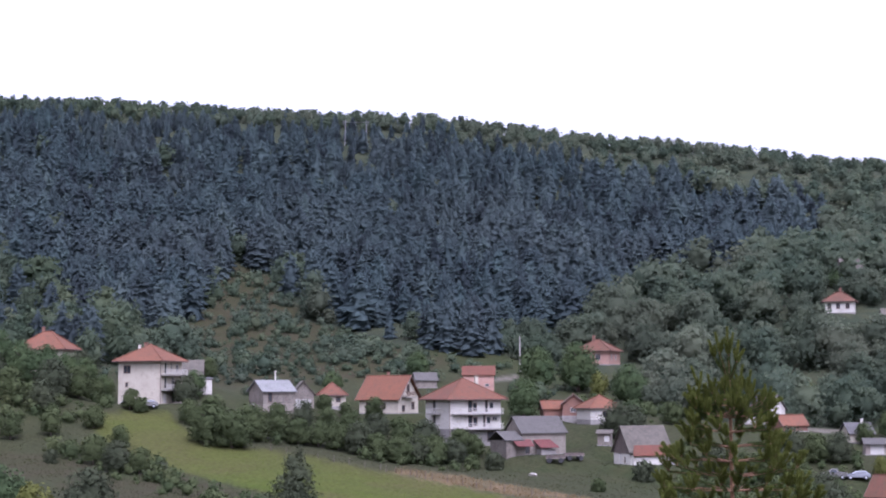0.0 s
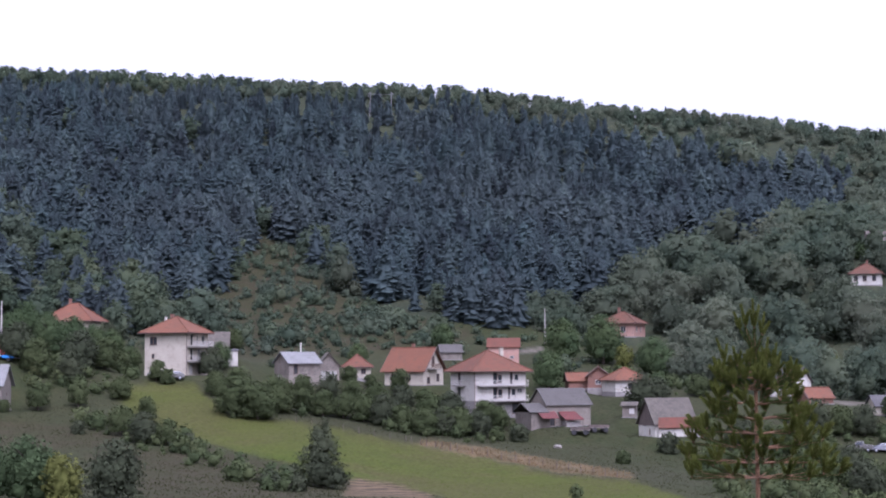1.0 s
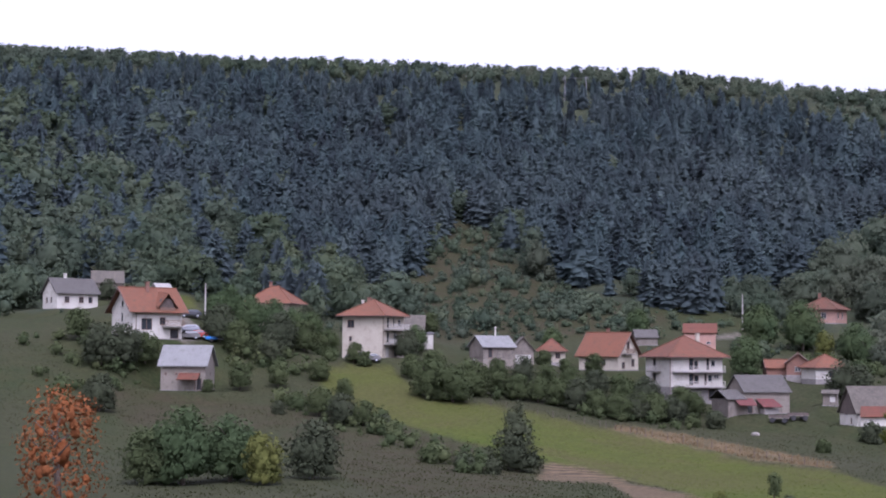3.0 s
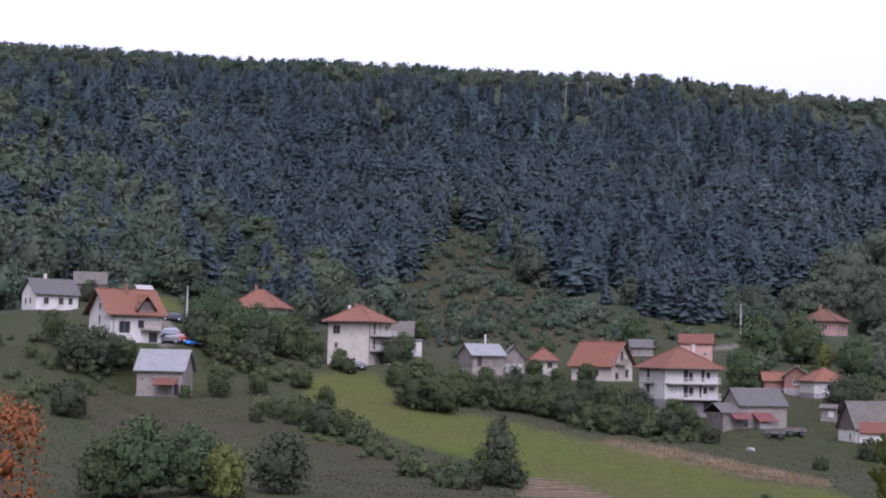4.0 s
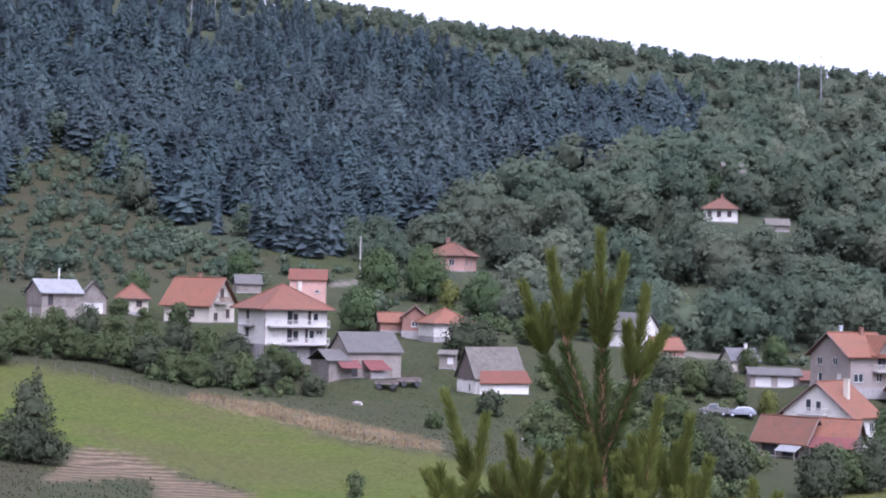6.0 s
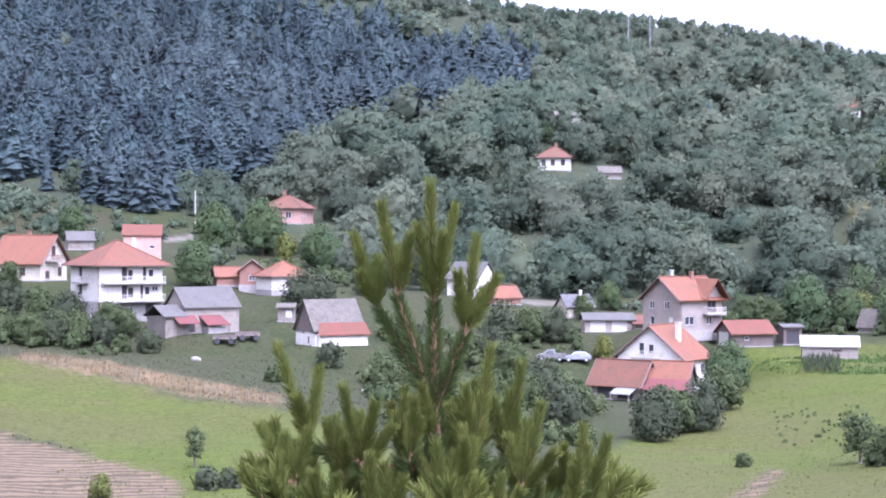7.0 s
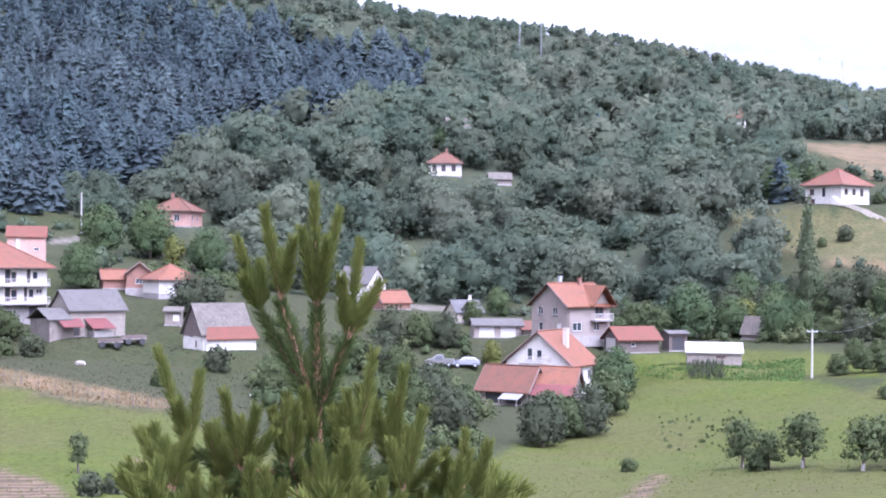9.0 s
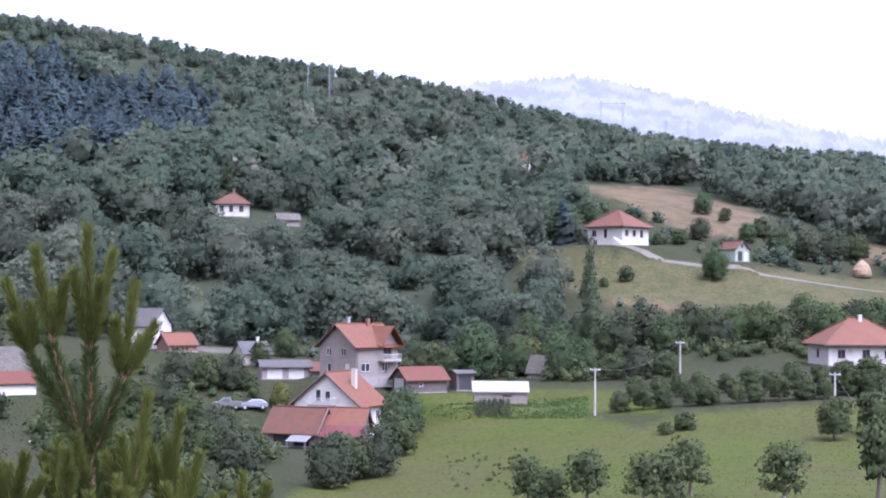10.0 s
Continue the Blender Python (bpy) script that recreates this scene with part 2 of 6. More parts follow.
BLUE = weathered("bright_blue_tarpaulin", (0.03, 0.25, 0.7), (0.03, 0.22, 0.6), (0.05, 0.2, 0.5), 1.0, 0.5, 0.1)
HAY = weathered("brown_hay", (0.26, 0.18, 0.1), (0.2, 0.14, 0.08), (0.14, 0.1, 0.06), 1.5, 0.95, 0.9)
GLASS = glass_material()
# Paled and cooled to carry the haze on the eastern slopes in the colour.
LEAF_WOODS = foliage("haze_paled_woodland_leaves", (0.070, 0.096, 0.064), (0.087, 0.110, 0.067), 0.13, 0.6, (0.098, 0.112, 0.073), far=0.03)
LEAF_VILLAGE = foliage("garden_tree_leaves", (0.052, 0.078, 0.034), (0.070, 0.092, 0.036), 0.15, 0.35)
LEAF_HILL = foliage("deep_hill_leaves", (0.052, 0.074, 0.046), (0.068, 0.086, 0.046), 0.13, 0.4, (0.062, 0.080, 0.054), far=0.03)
# Bluer and lighter than needles: haze over the slope put into the colour.
LEAF_FIR = foliage("haze_blued_conifer_needles", (0.059, 0.085, 0.087), (0.069, 0.095, 0.094), 0.05, 0.5, (0.077, 0.100, 0.098))
LEAF_ORCHARD = foliage("orchard_leaves", (0.054, 0.070, 0.029), (0.067, 0.083, 0.034), 0.15, 0.35)
LEAF_BRIGHT = foliage("fresh_green_leaves", (0.061, 0.102, 0.027), (0.082, 0.116, 0.034), 0.3, 0.35)
LEAF_DARK = foliage("deep_green_leaves", (0.045, 0.054, 0.030), (0.054, 0.062, 0.033), 0.2, 0.3)
LEAF_POPLAR = foliage("pale_poplar_leaves", (0.078, 0.098, 0.050), (0.094, 0.112, 0.058), 0.3, 0.35)
LEAF_RUST = foliage("rusty_orange_leaves", (0.210, 0.074, 0.024), (0.168, 0.068, 0.026), 0.6, 0.3)
LEAF_YELLOW = foliage("yellowish_green_leaves", (0.109, 0.116, 0.031), (0.082, 0.095, 0.027), 0.6, 0.35)
GRASS = foliage("grass_blades", (0.058, 0.081, 0.012), (0.070, 0.093, 0.015), 0.2, 0.3)
ROUGH = foliage("rough_pasture", (0.028, 0.034, 0.0125), (0.034, 0.038, 0.015), 0.2, 0.2)
STRAW = foliage("dry_grass_stalks", (0.170, 0.124, 0.066), (0.118, 0.096, 0.046), 0.3, 0.3, (0.145, 0.105, 0.056))
NEEDLE = foliage("pine_needles", (0.082, 0.098, 0.020), (0.110, 0.120, 0.026), 6.0, 0.3, far=2.0)
NEEDLE_OLD = foliage("older_darker_pine_needles", (0.056, 0.080, 0.021), (0.078, 0.094, 0.027), 6.0, 0.25, far=2.0)

# ---- the lie of the land: rings round the look-out, bearings in degrees, heights as angles over the level of the eye
EYE = 30.0
BEARINGS = [-30, -22, -15, -8, 0, 8, 16, 24, 32, 41]
RINGS = [
    (72, [-11, -11, -11, -11, -11, -11, -11, -11, -11, -11]),
    (120, [-7.2, -7.2, -7.4, -7.6, -8.4, -8.8, -9.0, -8.8, -7.8, -7.2]),
    (168, [-4.6, -4.7, -4.9, -5.6, -6.4, -6.3, -6.6, -6.9, -5.8, -5.2]),
    (240, [-0.2, -0.4, -0.9, -1.4, -2.4, -3.2, -3.8, -3.2, -2.6, -2.3]),
    (300, [1.6, 1.4, 0.9, 0.6, 0.2, -0.6, -1.3, -1.0, -0.2, -0.4]),
    (400, [5.0, 4.9, 4.6, 3.9, 3.7, 3.4, 3.4, 3.2, 3.3, 2.0]),
    (500, [7.8, 7.8, 7.6, 7.1, 6.8, 6.3, 5.8, 4.9, 4.2, 3.5]),
    (620, [10.7, 10.8, 10.8, 10.7, 10.45, 9.65, 8.65, 7.65, 5.75, 4.8]),
    (840, [7.0, 7.0, 7.0, 7.0, 6.5, 5.5, 4.5, 3.4, 2.4, 2.0]),
    (1500, [0.0, 0.0, 0.0, 0.0, 0.0, 0.0, 0.0, 0.0, 0.0, 0.0]),
    (4000, [-1.0, -1.0, -1.0, -1.0, -1.0, -1.0, -1.0, -1.0, -1.0, -1.0]),
]


def smooth_curve(xs, ys, q):
    """A smooth curve through the stations xs, ys (ys may hold columns), read at q."""
    xs, ys = np.asarray(xs, float), np.asarray(ys, float)
    slope = np.gradient(ys, xs, axis=0)
    q = np.clip(q, xs[0], xs[-1])
    i = np.clip(np.searchsorted(xs, q) - 1, 0, len(xs) - 2)
    h = xs[i + 1] - xs[i]
    t = (q - xs[i]) / h
    if ys.ndim > 1:
        t, h = t[:, None], h[:, None]
    return ((2 * t**3 - 3 * t**2 + 1) * ys[i] + (t**3 - 2 * t**2 + t) * h * slope[i]
            + (3 * t**2 - 2 * t**3) * ys[i + 1] + (t**3 - t**2) * h * slope[i + 1])


RING_R = np.array([0.0, 20.0] + [r for r, _ in RINGS])
RING_Z = np.array([[22.6] * 10, [20.6] * 10] + [[EYE + r * math.tan(radians(a)) for a in row] for r, row in RINGS])
PADS, BUMPS = [], []


def ground_z(x, y, pads=True):
    """The height of the ground at plan points x, y (arrays)."""
    x, y = np.atleast_1d(np.asarray(x, float)), np.atleast_1d(np.asarray(y, float))
    r, az = np.hypot(x, y), np.degrees(np.arctan2(x, y))
    behind = np.clip((np.abs(az - 5.5) - 35.5) / 110, 0, 1)
    azc = np.clip(az, -30, 41)
    azc = azc + (5.5 - azc) * (3 * behind**2 - 2 * behind**3)
    u = np.log(r + 25)
    rows = smooth_curve(np.log(RING_R + 25), RING_Z, u)
    n = len(BEARINGS)
    p = np.clip(np.interp(azc, BEARINGS, np.arange(n)), 0, n - 1.0001)
    i = p.astype(int)
    f = p - i
    k = np.arange(len(p))
    a, b, c, d = rows[k, np.maximum(i - 1, 0)], rows[k, i], rows[k, i + 1], rows[k, np.minimum(i + 2, n - 1)]
    z = b + 0.5 * f * (c - a + f * (2 * a - 5 * b + 4 * c - d + f * (3 * (b - c) + d - a)))
    far = np.clip((r - 90) / 200, 0, 1)
    z = z + far * (0.7 * np.sin(x / 19 + 1.3) * np.sin(y / 23 + 0.4) + 0.25 * np.sin(x / 6.1 + y / 7.7))
    for px, py, w in BUMPS:
        q = np.hypot(x - px, y - py) / 13.0
        z = z + w * (1 + q) * np.exp(-q)
    if pads:
        for px, py, pz, near in PADS:
            w = np.clip(1 - (np.hypot(x - px, y - py) - near) / (1.3 * near), 0, 1)
            w = w * w * (3 - 2 * w)
            z = z + w * (pz - z)
    return z


def spot(az, r, el=None, pad=0.0):
    """The point on a bearing, r metres off. With el the ground there is levelled to that angle."""
    x, y = r * math.sin(radians(az)), r * math.cos(radians(az))
    z = float(ground_z(x, y)[0]) if el is None else EYE + r * math.tan(radians(el))
    if pad:
        PADS.append((x, y, z, pad))
    return Vector((x, y, z))



def settle():
    """Bends the land smoothly so that it meets every levelled site."""
    p = np.array([q[:3] for q in PADS])
    d = np.hypot(p[:, None, 0] - p[None, :, 0], p[:, None, 1] - p[None, :, 1]) / 13.0
    off = p[:, 2] - ground_z(p[:, 0], p[:, 1], False)
    w = np.linalg.solve((1 + d) * np.exp(-d) + 0.05 * np.eye(len(p)), off)
    BUMPS.extend((x, y, float(k)) for (x, y, _), k in zip(p, w))


# ---- building blocks
def mesh_of(name, verts, faces, material, smooth=False):
    me = bpy.data.meshes.new(name)
    me.from_pydata([tuple(v) for v in verts], [], [tuple(f) for f in faces])
    me.materials.append(material)
    if smooth:
        me.polygons.foreach_set("use_smooth", [True] * len(me.polygons))
    me.update()
    return me


def quads_mesh(name, verts, material, sides=4):
    """A mesh of loose polygons from an array (n * sides, 3), or 6 wide with the normals."""
    n = len(verts) // sides
    soft = verts[:, 3:] if verts.shape[1] == 6 else None
    verts = verts[:, :3]
    me = bpy.data.meshes.new(name)
    me.vertices.add(n * sides)
    me.vertices.foreach_set("co", np.ascontiguousarray(verts, dtype=np.float32).ravel())
    me.loops.add(n * sides)
    me.loops.foreach_set("vertex_index", np.arange(n * sides, dtype=np.int32))
    me.polygons.add(n)
    me.polygons.foreach_set("loop_start", np.arange(0, n * sides, sides, dtype=np.int32))
    me.materials.append(material)
    me.update(calc_edges=True)
    if soft is not None:
        me.polygons.foreach_set("use_smooth", np.ones(n, bool))
        me.normals_split_custom_set_from_vertices(np.ascontiguousarray(soft, dtype=np.float32))
    return me


def part(name, bm, material, parent, label=""):
    """Links a bmesh as one mesh under a thing or a part."""
    me = bpy.data.meshes.new(name)
    bmesh.ops.recalc_face_normals(bm, faces=bm.faces)
    bm.to_mesh(me)
    bm.free()
    me.materials.append(material)
    ob = new(name, me)
    ob.parent = parent
    return tagged(ob, label)


def piece(name, me, parent, x=0, y=0, z=0, rz=0, label=""):
    """Links a shared mesh as a part."""
    ob = new(name, me)
    ob.parent = parent
    ob.matrix_basis = pose(x, y, z, 0, 0, rz)
    return tagged(ob, label)


def box(bm, x0, x1, y0, y1, z0, z1, bevel=0.0):
    v = [bm.verts.new((x, y, z)) for x in (x0, x1) for y in (y0, y1) for z in (z0, z1)]
    fs = [bm.faces.new([v[i] for i in f]) for f in ((0, 1, 3, 2), (4, 6, 7, 5), (0, 4, 5, 1), (2, 3, 7, 6), (0, 2, 6, 4), (1, 5, 7, 3))]
    if bevel:
        bmesh.ops.bevel(bm, geom=list({e for f in fs for e in f.edges}), offset=bevel, segments=1, affect="EDGES")
    return bm


def slab(bm, corners, thick):
    """A sloping slab: the corners of its top, and its thickness straight down."""
    top = [bm.verts.new(c) for c in corners]
    low = [bm.verts.new((c[0], c[1], c[2] - thick)) for c in corners]
    bm.faces.new(top)
    bm.faces.new(low[::-1])
    n = len(top)
    for i in range(n):
        bm.faces.new((top[i], low[i], low[(i + 1) % n], top[(i + 1) % n]))
    return bm


def tube(bm, a, b, ra, rb, sides=8):
    a, b = Vector(a), Vector(b)
    q = (b - a).to_track_quat("Z", "Y")
    rings = []
    for p, r in ((a, ra), (b, rb)):
        rings.append([bm.verts.new(p + q @ Vector((r * math.cos(k * math.tau / sides), r * math.sin(k * math.tau / sides), 0))) for k in range(sides)])
    for k in range(sides):
        bm.faces.new((rings[0][k], rings[0][(k + 1) % sides], rings[1][(k + 1) % sides], rings[1][k]))
    bm.faces.new(rings[0][::-1])
    bm.faces.new(rings[1])
    return bm


def thing(name, at, rz, label, category, group=""):
    ob = new(name)
    ob.empty_display_size = 0.5
    ob.matrix_basis = pose(*at, 0, 0, rz)
    return tagged(ob, label, category, group)


FACES = {"f": ((-1, -1), (1, 0)), "r": ((1, -1), (0, 1)), "b": ((1, 1), (-1, 0)), "l": ((-1, 1), (0, -1))}
TURNS = {"f": 0, "r": 90, "b": 180, "l": 270}


def wall_face(bm, w, d, face, z0, z1, holes):
    """One outer wall with its openings cut through, and their reveals."""
    (sx, sy), (ux, uy) = FACES[face]
    length = w if ux else d
    ox, oy, nx, ny = sx * w / 2, sy * d / 2, uy, -ux
    us = sorted({0.0, length, *[h[0] for h in holes], *[h[0] + h[2] for h in holes]})
    zs = sorted({z0, z1, *[h[1] for h in holes], *[h[1] + h[3] for h in holes]})

    def at(u, z, inward=0.0):
        return bm.verts.new((ox + ux * u - nx * inward, oy + uy * u - ny * inward, z))
    for u0, u1 in zip(us, us[1:]):
        for a, b in zip(zs, zs[1:]):
            um, zm = (u0 + u1) / 2, (a + b) / 2
            if not any(h[0] < um < h[0] + h[2] and h[1] < zm < h[1] + h[3] for h in holes):
                bm.faces.new((at(u0, a), at(u1, a), at(u1, b), at(u0, b)))
    for u, z, hw, hh in [h[:4] for h in holes]:
        c = [(u, z), (u + hw, z), (u + hw, z + hh), (u, z + hh)]
        for (p, q) in zip(c, c[1:] + c[:1]):
            bm.faces.new((at(*p), at(*q), at(*q, 0.2), at(*p, 0.2)))


WINDOW_MESHES = {}


def window_part(root, w, d, face, u, z, ww, hh, kind, inset=0.1):
    """A window or door set in its opening: the frame, and the pane, leaf or black fill in it."""
    (sx, sy), (ux, uy) = FACES[face]
    cx, cy = sx * w / 2 + ux * (u + ww / 2) - uy * inset, sy * d / 2 + uy * (u + ww / 2) + ux * inset
    key = (round(ww, 2), round(hh, 2), kind)
    if key not in WINDOW_MESHES:
        bm, fw = bmesh.new(), 0.09
        for a in ((-ww / 2, -ww / 2 + fw, 0, hh), (ww / 2 - fw, ww / 2, 0, hh), (-ww / 2, ww / 2, 0, fw), (-ww / 2, ww / 2, hh - fw, hh)):
            box(bm, a[0], a[1], -0.05, 0.05, a[2], a[3])
        if ww > 0.9 and kind[0] == "w":
            box(bm, -fw / 2, fw / 2, -0.045, 0.045, fw, hh - fw)
        me = bpy.data.meshes.new("window")
        bm.to_mesh(me)
        bm.free()
        me.materials.append(FRAME_BROWN if "b" in kind else FRAME_WHITE)
        pane = bmesh.new()
        box(pane, -ww / 2 + fw, ww / 2 - fw, 0.0, 0.03, fw, hh - fw)
        pm = bpy.data.meshes.new("pane")
        pane.to_mesh(pm)
        pane.free()
        # o: a black panel; in open doorways it paints the shade inside
        pm.materials.append({"w": GLASS, "d": FRAME_BROWN, "g": FRAME_WHITE, "o": RUBBER_OR_DARK}[kind[0]])
        WINDOW_MESHES[key] = me, pm
    me, pm = WINDOW_MESHES[key]
    ob = piece("window" if kind[0] == "w" else "door", me, root, cx, cy, z, TURNS[face])
    piece("pane" if kind[0] == "w" else "leaf_or_dark_fill", pm, ob)
    if kind[0] == "w" and hh < 1.8:
        sill = bmesh.new()
        box(sill, -ww / 2 - 0.08, ww / 2 + 0.08, -0.2, -0.06, -0.06, 0.0)
        part("sill", sill, CONCRETE, ob)


def house(name, label, at, rz, w, d, h, wall, roof, roof_mat, rise, over=0.6, holes=(), base=0.0, base_mat=None, chimneys=(), balconies=(), category="house", down=1.5, pipes=()):
    """A house: front to local -y. roof: hip, gable_x (ridge along x) or gable_y; holes: (face, u, z, width, height, kind)."""
    root = thing(name, at, rz, label, category)
    bm = bmesh.new()
    for face in "frbl":
        wall_face(bm, w, d, face, base, h, [q[1:5] for q in holes if q[0] == face and q[2] >= base and q[2] + q[4] <= h])
    x, y = w / 2, d / 2
    if roof == "gable_x":
        for s in (-x, x):
            bm.faces.new([bm.verts.new(c) for c in ((s, -y, h), (s, y, h), (s, 0, h + rise))])
    elif roof == "gable_y":
        for s in (-y, y):
            bm.faces.new([bm.verts.new(c) for c in ((-x, s, h), (x, s, h), (0, s, h + rise))])
    part("wall", bm, wall, root)
    bm = bmesh.new()
    if base > 0:
        for face in "frbl":
            wall_face(bm, w, d, face, 0.0, base - 0.004, [q[1:5] for q in holes if q[0] == face and q[2] < base])
        box(bm, -x - 0.12, x + 0.12, -y - 0.12, y + 0.12, -down, 0.0)
    else:
        box(bm, -x - 0.1, x + 0.1, -y - 0.1, y + 0.1, -down, 0.15)
    part("foundation", bm, base_mat or CONCRETE, root)
    # Black box inside the walls, painting the dark of unlit rooms.
    inner = bmesh.new()
    box(inner, -x + 0.22, x - 0.22, -y + 0.22, y - 0.22, -0.1, h - 0.1)
    part("dark_room_fill", inner, RUBBER_OR_DARK, root)
    bm, o = bmesh.new(), over
    if roof == "hip":
        k = max(0.0, (w - d) / 2) if w > d else 0.0
        j = max(0.0, (d - w) / 2) if d > w else 0.0
        e = h - 0.12
        c = [(-x - o, -y - o, e), (x + o, -y - o, e), (x + o, y + o, e), (-x - o, y + o, e)]
        if k < 0.3 and j < 0.3:
            planes = [(c[i], c[(i + 1) % 4], (0, 0, h + rise)) for i in range(4)]
        elif k:
            p, q = (-k, 0, h + rise), (k, 0, h + rise)
            planes = [(c[0], c[1], q, p), (c[1], c[2], q), (c[2], c[3], p, q), (c[3], c[0], p)]
        else:
            p, q = (0, -j, h + rise), (0, j, h + rise)
            planes = [(c[0], c[1], p), (c[1], c[2], q, p), (c[2], c[3], q), (c[3], c[0], p, q)]
        for pl in planes:
            slab(bm, pl, 0.2)
        ridges = [(c[i], planes[i][2]) for i in range(4)] if (k < 0.3 and j < 0.3) else [(c[0], p), (c[3], p if k else q), (c[1], q if k else p), (c[2], q), (p, q)]
    else:
        s = rise / (y if roof == "gable_x" else x)
        e = h - s * o + 0.12
        t = h + rise + 0.12
        if roof == "gable_x":
            planes = [((-x - o, -y - o, e), (x + o, -y - o, e), (x + o, 0, t), (-x - o, 0, t)), ((x + o, y + o, e), (-x - o, y + o, e), (-x - o, 0, t), (x + o, 0, t))]
            ridges = [((-x - o, 0, t), (x + o, 0, t))]
        else:
            planes = [((-x - o, y + o, e), (-x - o, -y - o, e), (0, -y - o, t), (0, y + o, t)), ((x + o, -y - o, e), (x + o, y + o, e), (0, y + o, t), (0, -y - o, t))]
            ridges = [((0, -y - o, t), (0, y + o, t))]
        for pl in planes:
            slab(bm, pl, 0.16)
    roof_ob = part("roof", bm, roof_mat, root)
    if roof_mat in (TILE_RED, TILE_ORANGE, TILE_OLD):
        bm = bmesh.new()
        for a, b in ridges:
            tube(bm, (a[0], a[1], a[2] + 0.02), (b[0], b[1], b[2] + 0.02), 0.12, 0.12, 6)
        part("ridge_tiles", bm, roof_mat, roof_ob)
        bm = bmesh.new()
        if roof == "hip":
            for a in ((-x - o, x + o, -y - o - 0.12, -y - o), (-x - o, x + o, y + o, y + o + 0.12), (-x - o - 0.12, -x - o, -y - o, y + o), (x + o, x + o + 0.12, -y - o, y + o)):
                box(bm, *a, h - 0.3, h - 0.14)
            part("gutter", bm, SOFFIT, roof_ob)
        else:
            for pl in planes:
                for i, j2 in ((1, 2), (3, 0)):
                    a, b = Vector(pl[i]), Vector(pl[j2])
                    part("bargeboard", tube(bmesh.new(), a - Vector((0, 0, 0.14)), b - Vector((0, 0, 0.14)), 0.13, 0.13, 4), SOFFIT, roof_ob)
            bm.free()
    for face, u, z, ww, hh, kind in holes:
        window_part(root, w, d, face, u, z, ww, hh, kind, 0.1 if z + hh <= h else -0.03)
    for cx, cy, z0, z1, size, cm in chimneys:
        bm = bmesh.new()
        box(bm, cx - size / 2, cx + size / 2, cy - size / 2, cy + size / 2, z0, z1)
        box(bm, cx - size / 2 - 0.06, cx + size / 2 + 0.06, cy - size / 2 - 0.06, cy + size / 2 + 0.06, z1, z1 + 0.12)
        part("chimney", bm, cm, root)
    for face, u0, u1, z, out, rail in balconies:
        balcony(root, w, d, face, u0, u1, z, out, rail)
    for px, py in pipes:
        bm = bmesh.new()
        tube(bm, (px, py, 0.0), (px, py, h - 0.1), 0.06, 0.06, 6)
        part("downpipe", bm, SOFFIT, root)
    return root


def balcony(root, w, d, face, u0, u1, z, out, rail):
    """A balcony slab with its rail: bars or a closed parapet."""
    (sx, sy), (ux, uy) = FACES[face]
    length = u1 - u0
    ob = thing("balcony", (sx * w / 2 + ux * u0, sy * d / 2 + uy * u0, z), TURNS[face], "", "")
    for key in ("label", "category"):
        if key in ob:
            del ob[key]
    ob.parent = root
    bm = bmesh.new()
    box(bm, 0, length, -out, -0.004, -0.18, 0)
    part("floor_slab", bm, CONCRETE, ob)
    bm = bmesh.new()
    if rail == "closed":
        box(bm, 0, length, -out, -out + 0.1, 0.0, 0.85)
        box(bm, 0, 0.1, -out + 0.1, -0.004, 0.0, 0.85)
        box(bm, length - 0.1, length, -out + 0.1, -0.004, 0.0, 0.85)
        part("parapet", bm, WHITE, ob)
    else:
        for a in ((0, length, -out, -out + 0.05), (0, 0.05, -out, 0), (length - 0.05, length, -out, 0)):
            box(bm, *a, 0.92, 0.99)
            box(bm, *a, 0.1, 0.15)
        k = max(2, int(length / 0.16))
        for i in range(k + 1):
            u = 0.02 + (length - 0.04) * i / k
            box(bm, u - 0.015, u + 0.015, -out + 0.01, -out + 0.04, 0.1, 0.95)
        part("railing", bm, FRAME_WHITE if rail == "white" else FRAME_BROWN, ob)


def lean_to(root, name, corners, thick, material, posts=(), label=""):
    """A sloping awning on posts, a part of its building."""
    ob = part(name, slab(bmesh.new(), corners, thick), material, root, label)
    for x, y, z0, z1 in posts:
        bm = bmesh.new()
        box(bm, x - 0.07, x + 0.07, y - 0.07, y + 0.07, z0, z1)
        part("post", bm, PLANK, ob)
    return ob


